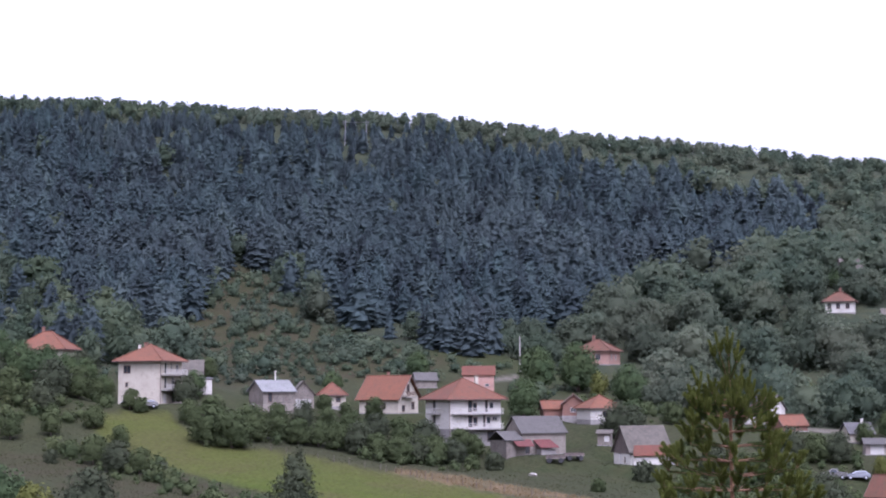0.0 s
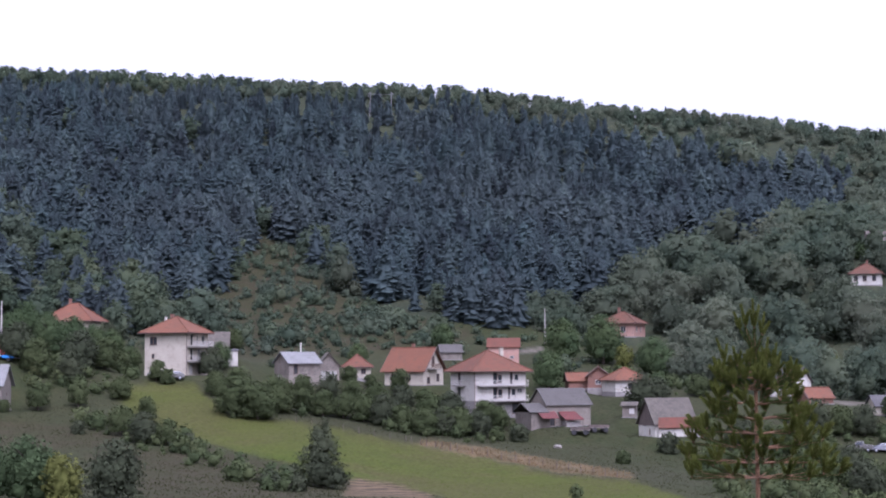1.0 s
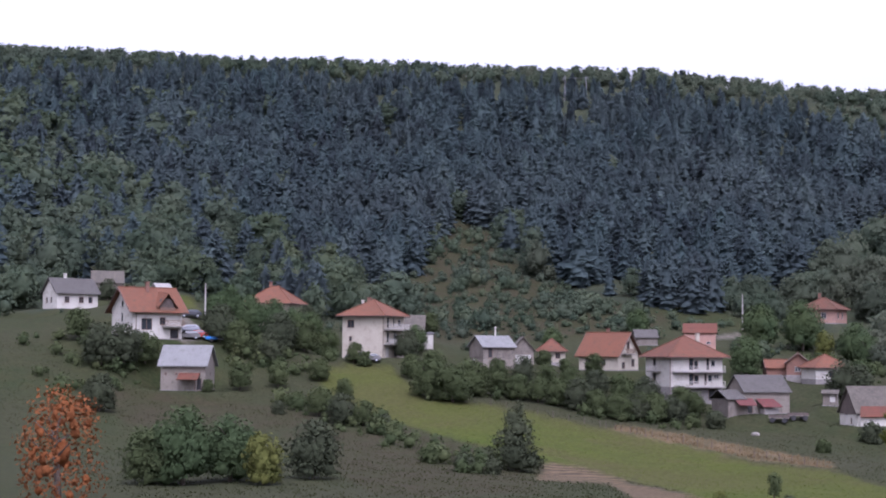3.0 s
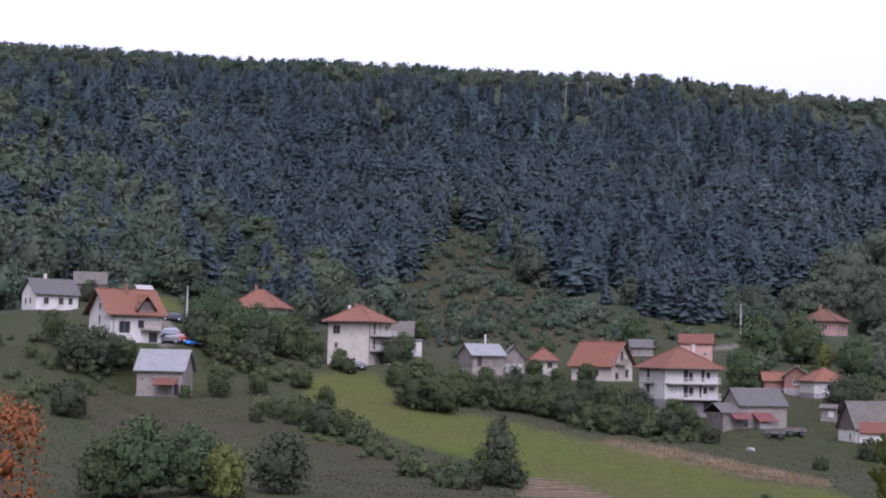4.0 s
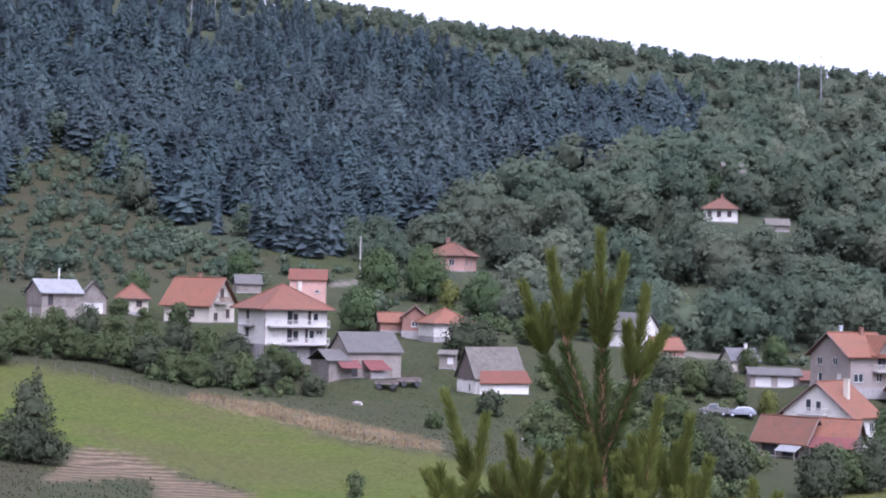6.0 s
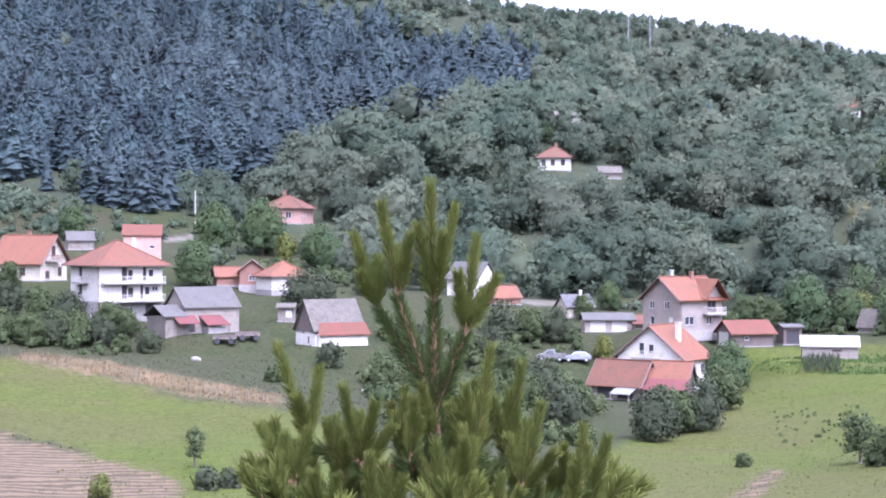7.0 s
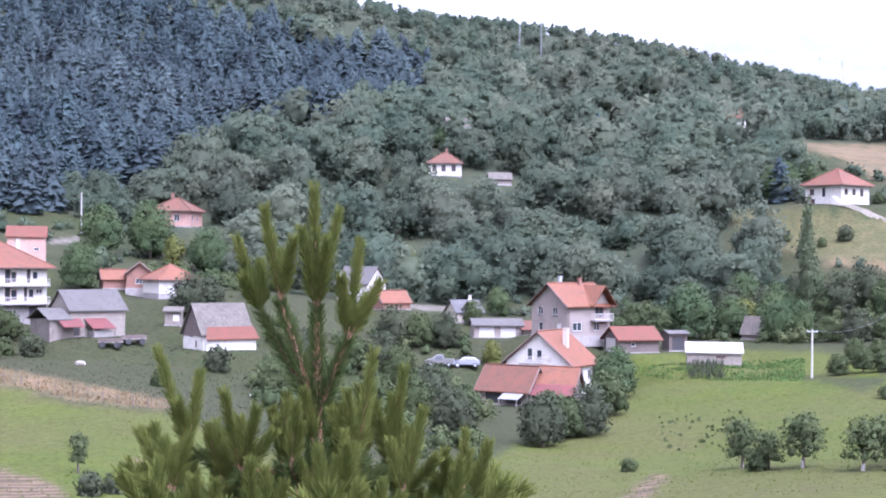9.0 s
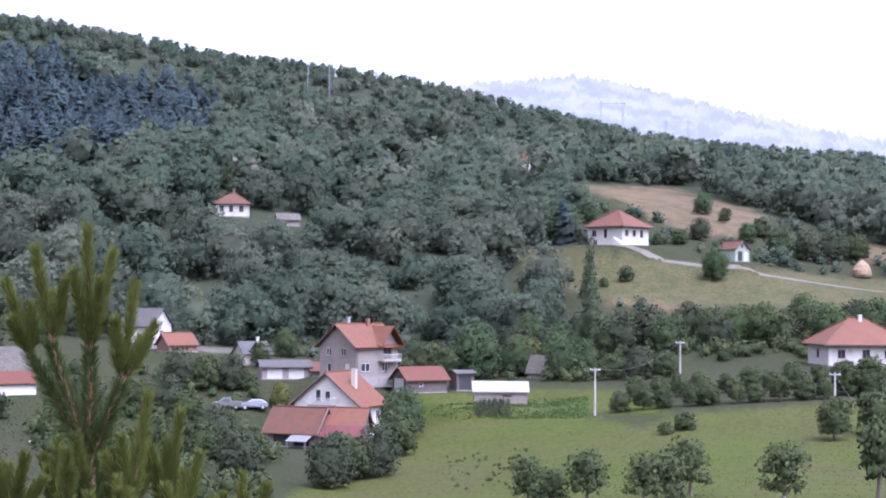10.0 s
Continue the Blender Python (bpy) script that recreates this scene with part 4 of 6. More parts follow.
r = house("stone_barn", "pale stone barn with a grey sheet roof and red awnings", SITE["stone_barn"], 23, 8.6, 6.4, 3.9, BLOCK, "gable_x", SHEET_GREY, 2.6, 0.35,
          [("f", 5.6, 1.4, 0.7, 0.5, "ob"), ("f", 0.5, 0.1, 1.1, 1.9, "ob")], category="barn")
lean_to(r, "awning", ((-1.9, -5.4, 1.3), (1.8, -5.4, 1.3), (1.2, -3.22, 2.6), (-2.2, -3.22, 2.6)), 0.1, SHEET_MAROON, [(-1.7, -5.3, -1, 1.25), (1.6, -5.3, -1, 1.25)], "dark red sheet awning")
bm = bmesh.new()
box(bm, -1.5, 1.3, -4.9, -3.24, -1.0, 0.9)
part("pen_wall", bm, CONCRETE, r)
bm = bmesh.new()
box(bm, -8.0, -4.34, -4.4, 1.6, -1.2, 2.5)
annex = part("annex", bm, PLANK, r, "grey plank annex")
bm = bmesh.new()
slab(bm, ((-8.4, -4.8, 2.6), (-4.6, -4.8, 2.6), (-4.6, -1.3, 4.1), (-8.4, -1.3, 4.1)), 0.12)
slab(bm, ((-4.6, 2.0, 2.6), (-8.4, 2.0, 2.6), (-8.4, -1.3, 4.1), (-4.6, -1.3, 4.1)), 0.12)
part("annex_roof", bm, SHEET_GREY, annex)
lean_to(annex, "awning", ((-6.6, -6.0, 1.6), (-3.4, -6.0, 1.6), (-3.4, -4.42, 2.7), (-6.9, -4.42, 2.7)), 0.1, SHEET_MAROON, [], "dark red sheet awning")

r = house("shingle_barn", "old dark board barn with grey shingles and whitewashed base", SITE["shingle_barn"], 18, 7.6, 6.2, 2.5, PLANK_DARK, "gable_x", SHINGLE, 3.9, 0.4,
          [("l", 2.0, 0.2, 0.9, 1.7, "g"), ("l", 3.8, 0.3, 0.6, 1.0, "ob")], base=1.7, base_mat=WHITE, category="barn")
lean_to(r, "tile_strip", ((-3.9, -4.4, 1.6), (4.4, -4.4, 1.6), (4.3, -2.8, 3.25), (-3.0, -2.8, 3.25)), 0.12, SHEET_RED, [], "orange-red lower roof strip")
bm = bmesh.new()
box(bm, -3.6, 4.1, -4.0, -3.12, -0.8, 1.75)
part("low_wall", bm, WHITE, r)
house("plank_shed", "tiny plank hut with a white shutter", SITE["little_shed"], -15, 2.4, 2.2, 2.2, PLANK, "gable_x", SHINGLE, 0.5, 0.3, [("f", 1.2, 0.7, 0.9, 1.0, "g")], category="shed")

house("village_house", "small white hill house with a red hip roof", SITE["hill_house"], -20, 7.6, 6.4, 3.2, WHITE, "hip", TILE_OLD, 2.5, 0.6,
      [("f", 0.8, 1.1, 1.0, 1.5, "wb"), ("f", 3.0, 1.1, 1.0, 1.5, "wb"), ("f", 5.4, 1.1, 1.0, 1.5, "wb")], chimneys=[(0.2, 0, 4.8, 6.6, 0.5, BRICK)])
house("old_hut", "ruined grey shingle hut among trees", SITE["ruin_high"], 12, 6.0, 5.0, 2.0, PLANK, "gable_x", SHINGLE, 2.8, 0.3, category="hut")
house("old_hut", "ruined low grey hut among trees", SITE["ruin_low"], -10, 5.2, 4.0, 1.4, PLANK, "gable_x", SHINGLE, 1.5, 0.3, category="hut")

# the beige house: a gable to the front and a cross gable with a balcony to the side
r = house("beige_house", "tall greyish beige house with a red cross-gabled roof", SITE["beige_house"], -68, 8.0, 8.7, 4.9, BEIGE, "gable_y", TILE_ORANGE, 3.0, 0.6,
          [("f", 1.4, 3.2, 1.1, 1.2, "w"), ("f", 4.6, 3.2, 1.1, 1.2, "w"), ("f", 1.6, 0.8, 0.9, 1.3, "w"), ("f", 5.6, 0.1, 0.9, 2.0, "g"), ("r", 1.0, 0.9, 1.9, 1.3, "w"), ("r", 5.4, 0.9, 1.2, 1.3, "w"), ("r", 5.6, 2.7, 1.8, 2.0, "wb")],
          balconies=[("r", 4.6, 8.5, 2.5, 1.1, "white")], chimneys=[(-0.8, -1.5, 7.0, 8.9, 0.4, STEEL), (0.4, 1.4, 7.2, 8.7, 0.5, BRICK)], pipes=[(4.08, -4.2)])
bm = bmesh.new()
slab(bm, ((5.3, -0.3, 4.7), (5.3, 2.2, 7.75), (0.2, 2.2, 7.75), (4.2, -0.3, 4.95)), 0.16)
slab(bm, ((5.3, 4.7, 4.7), (4.2, 4.7, 4.95), (0.2, 2.2, 7.75), (5.3, 2.2, 7.75)), 0.16)
part("cross_roof", bm, TILE_ORANGE, r)
bm = bmesh.new()
bm.faces.new([bm.verts.new(c) for c in ((4.05, 0.1, 4.7), (4.05, 4.3, 4.7), (4.05, 2.2, 7.4))])
part("cross_gable", bm, BEIGE, r)

house("gable_house", "white house with gable balcony and an orange-red roof", SITE["front_house"], -49, 10.4, 7.6, 4.8, WHITE, "gable_y", TILE_ORANGE, 4.2, 0.6,
      [("f", 3.4, 5.0, 0.9, 1.7, "w"), ("f", 4.9, 5.2, 0.9, 1.3, "w"), ("f", 3.4, 2.1, 0.8, 1.5, "wb"), ("f", 4.6, 2.3, 1.6, 1.2, "wb"), ("r", 2.0, 2.4, 1.2, 1.3, "w"), ("r", 5.0, 2.4, 1.2, 1.3, "w")],
      balconies=[("f", 2.7, 6.6, 4.6, 1.2, "white")], chimneys=[(2.6, -0.6, 6.4, 9.4, 0.65, CREAM)], pipes=[(5.1, -3.9)])

r = house("tile_barn", "open-fronted barn with an old brown-red tiled roof", SITE["tile_barn"], -46, 7.0, 5.4, 2.3, PLANK, "gable_x", TILE_OLD, 2.7, 0.6, [("f", 0.8, 0.1, 2.4, 1.9, "ob"), ("f", 3.8, 0.1, 2.4, 1.9, "ob"), ("r", 1.4, 0.1, 1.0, 2.0, "g")], category="barn")
lean_to(r, "awning", ((0.2, -4.8, 1.0), (3.2, -4.8, 1.0), (3.4, -3.0, 1.8), (0.5, -3.0, 1.8)), 0.06, SHEET_PALE, [(0.4, -4.7, -1, 0.95), (3.0, -4.7, -1, 0.95)], "pale sheet awning")
r = house("tile_barn", "small barn with orange tiles and a red sheet front slope", SITE["tile_barn_b"], -36, 5.0, 4.8, 2.4, PLANK_DARK, "gable_x", TILE_ORANGE, 2.5, 0.4, [("f", 0.8, 0.1, 3.2, 1.9, "ob")], category="barn")
lean_to(r, "front_slope", ((-2.9, -4.3, 1.5), (2.9, -4.3, 1.5), (2.7, -2.3, 2.8), (-2.7, -2.3, 2.8)), 0.08, SHEET_MAROON, [(-2.7, -4.2, -1, 1.4), (2.7, -4.2, -1, 1.4)], "dull red sheet slope")
house("village_house", "low cottage with a dark grey roof", SITE["dark_house"], 7, 4.6, 4.2, 2.0, CREAM, "gable_x", DARK_ROOF, 1.7, 0.4, chimneys=[(0.8, -0.4, 3.0, 4.4, 0.4, WHITE)], holes=[("f", 1.6, 0.7, 1.0, 0.9, "w")])
r = house("garage_row", "low pale garage row with a grey lean roof", SITE["flat_garage"], -11, 7.6, 5.0, 2.0, BEIGE, "gable_x", SHEET_GREY, 0.9, 0.4, [("f", 0.8, 0.1, 2.4, 1.7, "g"), ("f", 4.2, 0.1, 2.4, 1.7, "g")], category="garage")
bm = bmesh.new()
box(bm, 3.85, 6.8, -3.6, 1.2, -1.2, 1.5)
annex = part("annex", bm, BEIGE, r)
lean_to(annex, "annex_roof", ((3.5, -4.0, 1.4), (7.2, -4.0, 1.4), (7.0, 1.6, 2.6), (3.7, 1.6, 2.6)), 0.12, SHEET_RED, [], "faded red annex roof")
r = house("red_roofed_shed", "dark board shed with a red roof and a pale door", SITE["red_shed"], 6, 6.8, 4.6, 2.2, PLANK_DARK, "gable_x", SHEET_RED, 1.6, 0.5, [("l", 0.5, 0.05, 2.9, 2.1, "g"), ("f", 2.0, 1.0, 0.8, 0.6, "w")], category="shed")
house("open_shed", "open dark timber shed with clutter", SITE["dark_shed"], 0, 3.0, 2.6, 2.7, PLANK_DARK, "gable_x", SHEET_GREY, 0.35, 0.3, [("f", 0.4, 0.05, 2.2, 2.3, "ob")], category="shed")
house("long_shed", "long low pale block shed with a white sheet roof", SITE["white_shed"], -24, 7.6, 4.4, 2.0, BLOCK, "gable_x", SHEET_WHITE, 1.2, 0.3, [("f", 4.0, 1.1, 1.4, 0.4, "ob")], category="shed")
house("hay_hut", "grey thatched hay hut among trees", SITE["hay_hut"], 30, 2.8, 3.2, 1.2, PLANK, "gable_y", SHINGLE, 2.4, 0.3, category="hut")
house("village_house", "cottage showing only its orange roof above trees", SITE["roof_peek"], 10, 4.6, 4.2, 2.4, CREAM, "hip", TILE_ORANGE, 1.9, 0.4)
r = house("hip_roofed_house", "white single-storey house with a broad red hip roof", SITE["hip_house"], -69, 9.2, 9.2, 4.2, WHITE, "hip", TILE_RED, 3.6, 0.9,
          [("f", 1.0, 2.0, 1.2, 1.3, "wb"), ("f", 4.2, 1.6, 0.9, 1.9, "wb"), ("r", 1.0, 2.0, 1.1, 1.3, "wb"), ("r", 3.6, 2.0, 1.1, 1.3, "wb"), ("r", 6.2, 1.8, 1.1, 1.6, "wb"), ("f", 1.4, 0.2, 1.0, 1.0, "wb")])
bm = bmesh.new()
for k in range(9):
    box(bm, 3.0 + 0.3 * k, 3.3 + 0.3 * k, -6.0, -4.62, -0.6, 1.7 - 0.2 * k)
part("outside_stairs", bm, WHITE, r, "white outside stairs")
house("garage_hut", "small pale green hut with a red roof and dark door", SITE["mint_hut"], -80, 4.6, 4.0, 2.7, MINT, "gable_x", TILE_OLD, 1.5, 0.3, [("r", 0.7, 0.1, 1.4, 2.1, "ob"), ("r", 2.6, 0.1, 1.0, 2.0, "g"), ("r", 1.6, 2.9, 0.6, 0.6, "wb")], category="garage")
house("hip_roofed_house", "white house with a broad red hip roof beyond the orchard", SITE["end_house"], -20, 12.0, 9.6, 3.4, WHITE, "hip", TILE_ORANGE, 3.8, 0.9, [("f", 1.4, 1.2, 1.2, 1.3, "wb"), ("f", 5.2, 1.2, 1.2, 1.3, "wb"), ("f", 8.6, 1.2, 1.2, 1.3, "wb"), ("l", 4.0, 1.2, 1.2, 1.3, "wb")], chimneys=[(0.3, -0.6, 6.2, 7.6, 0.5, WHITE)])
house("village_house", "pale gabled cottage with a grey roof behind the pine", SITE["behind_pine"], -48, 6.0, 5.6, 3.0, WHITE, "gable_x", SHEET_GREY, 2.6, 0.4, [("r", 2.2, 1.0, 1.0, 1.2, "w")])
house("brick_shed", "low red-roofed outbuilding by the lane", SITE["behind_pine_b"], 14, 5.0, 4.0, 1.3, BRICK, "gable_x", TILE_ORANGE, 1.7, 0.3, category="shed")
house("village_house", "far cottage with a red roof on the wooded slope", SITE["high_roof"], 30, 5.0, 5.0, 3.2, WHITE, "hip", TILE_ORANGE, 2.6, 0.5)

house("old_hut", "old grey shingle barn half hidden by trees", SITE["shingle_hut"], 4, 6.4, 5.0, 2.4, PLANK, "gable_x", SHINGLE, 2.8, 0.3, category="hut")
house("shack", "small white shack with a dark opening", SITE["white_shack"], 6, 2.6, 2.4, 3.0, WHITE, "gable_x", DARK_ROOF, 0.3, 0.15, [("f", 0.2, 1.6, 0.7, 1.0, "ob")], category="hut")
house("old_hut", "ruined grey shingle hut behind the houses", SITE["ruin_left"], 20, 6.4, 4.6, 1.6, PLANK, "gable_x", SHINGLE, 2.4, 0.3, category="hut")
house("garden_shed", "little shed with a whitish sheet roof", SITE["tent_shed"], 50, 3.4, 3.0, 1.6, PLANK, "gable_x", SHEET_WHITE, 1.4, 0.2, category="shed")
house("old_hut", "low grey hut behind the white house", SITE["grey_hut"], 10, 4.6, 4.0, 1.8, PLANK, "gable_x", SHEET_GREY, 1.5, 0.3, category="hut")

# ---- woods and trees
def outward(a):
    """Winds triangles (n, 3, 6) so that their faces turn the way of their normals."""
    a = np.array(a).reshape(-1, 3, 6)
    face = np.cross(a[:, 1, :3] - a[:, 0, :3], a[:, 2, :3] - a[:, 0, :3])
    back = (face * a[:, :, 3:].mean(1)).sum(1) < 0
    a[back] = a[back][:, ::-1]
    return a.reshape(-1, 6)


def facing(q, out):
    """Triangles (n, 3, 3) with one soft normal for each."""
    out = out / np.linalg.norm(out, axis=1)[:, None]
    return outward(np.concatenate([q, np.repeat(out[:, None, :], 3, 1)], 2))


def cards(rng, lobes, n, size, aspect=1.2, droop=0.0, deep=0.42):
    """Leaf sprays through the outer shell of some ellipsoids (x, y, z, rx, ry, rz), ragged and uneven."""
    lobes = np.array(lobes, float)
    area = (lobes[:, 3] * lobes[:, 4] + lobes[:, 3] * lobes[:, 5] + lobes[:, 4] * lobes[:, 5])
    pick = rng.choice(len(lobes), n, p=area / area.sum())
    way = rng.normal(size=(n, 3))
    way /= np.linalg.norm(way, axis=1)[:, None]
    way[:, 2] = np.where(way[:, 2] < -0.6, -way[:, 2], way[:, 2])
    depth = 1.14 - deep * rng.uniform(0, 1, n) ** 1.4
    depth *= 1 + 0.13 * np.sin(way[:, 0] * 7 + pick) * np.sin(way[:, 1] * 6 + pick * 2.0) + 0.08 * np.sin(way[:, 2] * 9 + pick)
    centre = lobes[pick, :3] + way * lobes[pick, 3:] * depth[:, None]
    nor = way * 0.7 + rng.normal(size=(n, 3)) * 0.6
    nor[:, 2] += 0.25 - droop
    nor /= np.linalg.norm(nor, axis=1)[:, None]
    u = np.cross(nor, rng.normal(size=(n, 3)))
    u /= np.linalg.norm(u, axis=1)[:, None]
    v = np.cross(nor, u)
    s = size * rng.uniform(0.55, 1.4, (n, 1))
    u, v = u * s * aspect * 0.5, v * s * 0.55
    q = np.stack([centre + u * rng.uniform(0.9, 1.4, (n, 1)), centre - u * 0.6 + v, centre - u * rng.uniform(0.3, 0.8, (n, 1)) - v], 1)
    mid = lobes[:, 2].mean()
    out = way * 0.6 + (centre - np.array([0, 0, mid * 0.8])) / max(0.1, mid) * 0.6 + rng.normal(size=(n, 3)) * 0.16 + np.array([0, 0, 0.35])
    return facing(q, out)


def core(lobes, shrink=0.68, lon=6, seed=0):
    """The dense inside of a crown: rough broken solids."""
    rng, out = np.random.default_rng(seed), []
    for x, y, z, rx, ry, rz in lobes:
        lat = [-1.5, -0.6, 0.2, 0.95, 1.57] if lon > 5 else [-1.4, -0.3, 0.7, 1.57]
        swell = shrink * rng.uniform(0.72, 1.12, (len(lat), lon))
        for a in range(len(lat) - 1):
            for k in range(lon):
                ring = []
                for e, o in ((a, k), (a, k + 1), (a + 1, k + 1), (a + 1, k)):
                    p = (o % lon) * math.tau / lon
                    n = (math.cos(lat[e]) * math.cos(p), math.cos(lat[e]) * math.sin(p), math.sin(lat[e]))
                    w = swell[e, o % lon] if 0 < e < len(lat) - 1 else shrink
                    ring.append((x + w * rx * n[0], y + w * ry * n[1], z + w * rz * n[2], n[0], n[1], n[2] + 0.2))
                out += [ring[0], ring[1], ring[2], ring[0], ring[2], ring[3]]
    return outward(out)


def crown_lobes(rng, w, h, z0, n=7):
    """Lobes of a broad crown, w wide and h high, from z0 up."""
    lobes = [(0, 0, z0 + h * 0.48, w * 0.41, w * 0.41, h * 0.46)]
    for k in range(n):
        a = k * math.tau / n + rng.uniform(-0.5, 0.5)
        rr = w * rng.uniform(0.17, 0.3)
        s = rng.uniform(0.15, 0.23)
        lobes.append((rr * math.cos(a), rr * math.sin(a), z0 + h * rng.uniform(0.22, 0.78), w * s, w * s, h * rng.uniform(0.16, 0.26)))
    for k in range(4):
        a = k * math.tau / 4 + rng.uniform(-0.6, 0.6)
        lobes.append((0.24 * w * math.cos(a), 0.24 * w * math.sin(a), z0 + h * rng.uniform(0.06, 0.2), w * 0.2, w * 0.2, h * 0.16))
    lobes.append((rng.uniform(-0.1, 0.1) * w, rng.uniform(-0.1, 0.1) * w, z0 + h * 0.84, w * 0.18, w * 0.18, h * 0.17))
    return lobes


def conifer_form(rng, w, boughs=112):
    """A conifer one metre high: folded boughs hanging close round a dense core, raised towards the tip."""
    out = []
    for k in range(boughs):
        t = (k + rng.uniform(0.0, 1.0)) / boughs
        t = 1 - (1 - t) ** 0.75
        r = w / 2 * (1.03 - t) ** 0.62 * rng.uniform(0.6, 1.2) * (0.85 if t < 0.1 else 1.0)
        a = k * 2.4 + rng.uniform(-0.4, 0.4)
        z = 0.10 + 0.86 * t
        fall = r * (1.0 * t - 0.42 + rng.uniform(-0.35, 0.35))
        ca, sa, half = math.cos(a), math.sin(a), 0.26 * r + 0.012
        root, tip = (0.15 * r * ca, 0.15 * r * sa, z + 0.07), (r * ca, r * sa, z + fall)
        m = 0.68 * r
        left = (m * ca - half * sa, m * sa + half * ca, z + fall * 0.55 - 0.25 * half)
        right = (m * ca + half * sa, m * sa - half * ca, z + fall * 0.55 - 0.25 * half)
        for q, side in (((root, left, tip), 1), ((root, tip, right), -1)):
            n = (ca - 0.3 * side * sa + rng.normal() * 0.15, sa + 0.3 * side * ca + rng.normal() * 0.15, 0.55 + rng.normal() * 0.12)
            out += [(*p, *n) for p in q]
    for j in range(6):
        a, b = j * math.tau / 6, (j + 1) * math.tau / 6
        foot = [(0.28 * w * math.cos(c), 0.28 * w * math.sin(c), 0.03, math.cos(c), math.sin(c), 0.5) for c in (a, b)]
        mid = [(0.2 * w * math.cos(c), 0.2 * w * math.sin(c), 0.55, math.cos(c), math.sin(c), 0.5) for c in (a, b)]
        out += [foot[0], foot[1], mid[1], foot[0], mid[1], mid[0], mid[0], mid[1], (0, 0, 1.0, 0, 0, 1)]
    return outward(out)


def scatter(name, templates, spots, sizes, material, label, seed, vary=0.13):
    """Many trees of some forms in one sheet of woods."""
    rng = np.random.default_rng(seed)
    chunks, tints = [], []
    kinds = rng.integers(0, len(templates), len(spots))
    for k, form in enumerate(templates):
        p, s = spots[kinds == k], sizes[kinds == k]
        if not len(p):
            continue
        a = rng.uniform(0, math.tau, len(p))
        ca, sa = np.cos(a)[:, None], np.sin(a)[:, None]
        wide = s[:, None] * rng.uniform(0.85, 1.2, (len(p), 1))
        x = (form[:, 0] * ca - form[:, 1] * sa) * wide + p[:, :1]
        y = (form[:, 0] * sa + form[:, 1] * ca) * wide + p[:, 1:2]
        z = form[:, 2] * s[:, None] + p[:, 2:3]
        nx, ny = form[:, 3] * ca - form[:, 4] * sa, form[:, 3] * sa + form[:, 4] * ca
        chunks.append(np.stack([x, y, z, nx, ny, np.broadcast_to(form[:, 5], nx.shape)], 2).reshape(-1, 6))
        tints.append(np.repeat(np.clip(rng.normal(size=len(p)) * vary, -0.4, 0.45), len(form)))
    me = quads_mesh(name, np.concatenate(chunks), material, 3)
    me.attributes.new("tint", "FLOAT", "POINT").data.foreach_set("value", np.concatenate(tints).astype(np.float32))
    return tagged(new(name, me), label, "woods", kind="stuff")


def plant(az0, az1, r0, r1, spacing, seed):
    """Uneven places over a ring of land: bearing, angle and point."""
    rng = np.random.default_rng(seed)
    count = int(radians(az1 - az0) * (r1**2 - r0**2) / 2 / spacing**2)
    az = rng.uniform(az0, az1, count)
    r = np.sqrt(rng.uniform(r0**2, r1**2, count))
    x, y = r * np.sin(np.radians(az)), r * np.cos(np.radians(az))
    z = ground_z(x, y)
    el = np.degrees(np.arctan2(z - EYE, r))
    clear = np.ones(count, bool)
    for px, py, _, near in PADS:
        far = math.hypot(px, py)
        clear &= np.hypot(x - px, y - py) > near + (3 if far < 330 else 5 if far < 450 else -0.5)
        if 330 < far < 399:
            side = np.abs(az - math.degrees(math.atan2(px, py))) * far * math.tau / 360
            clear &= (side > near + 2) | (r > far) | (r < far - 17)
    return rng, az, el, r, np.stack([x, y, z], 1), clear


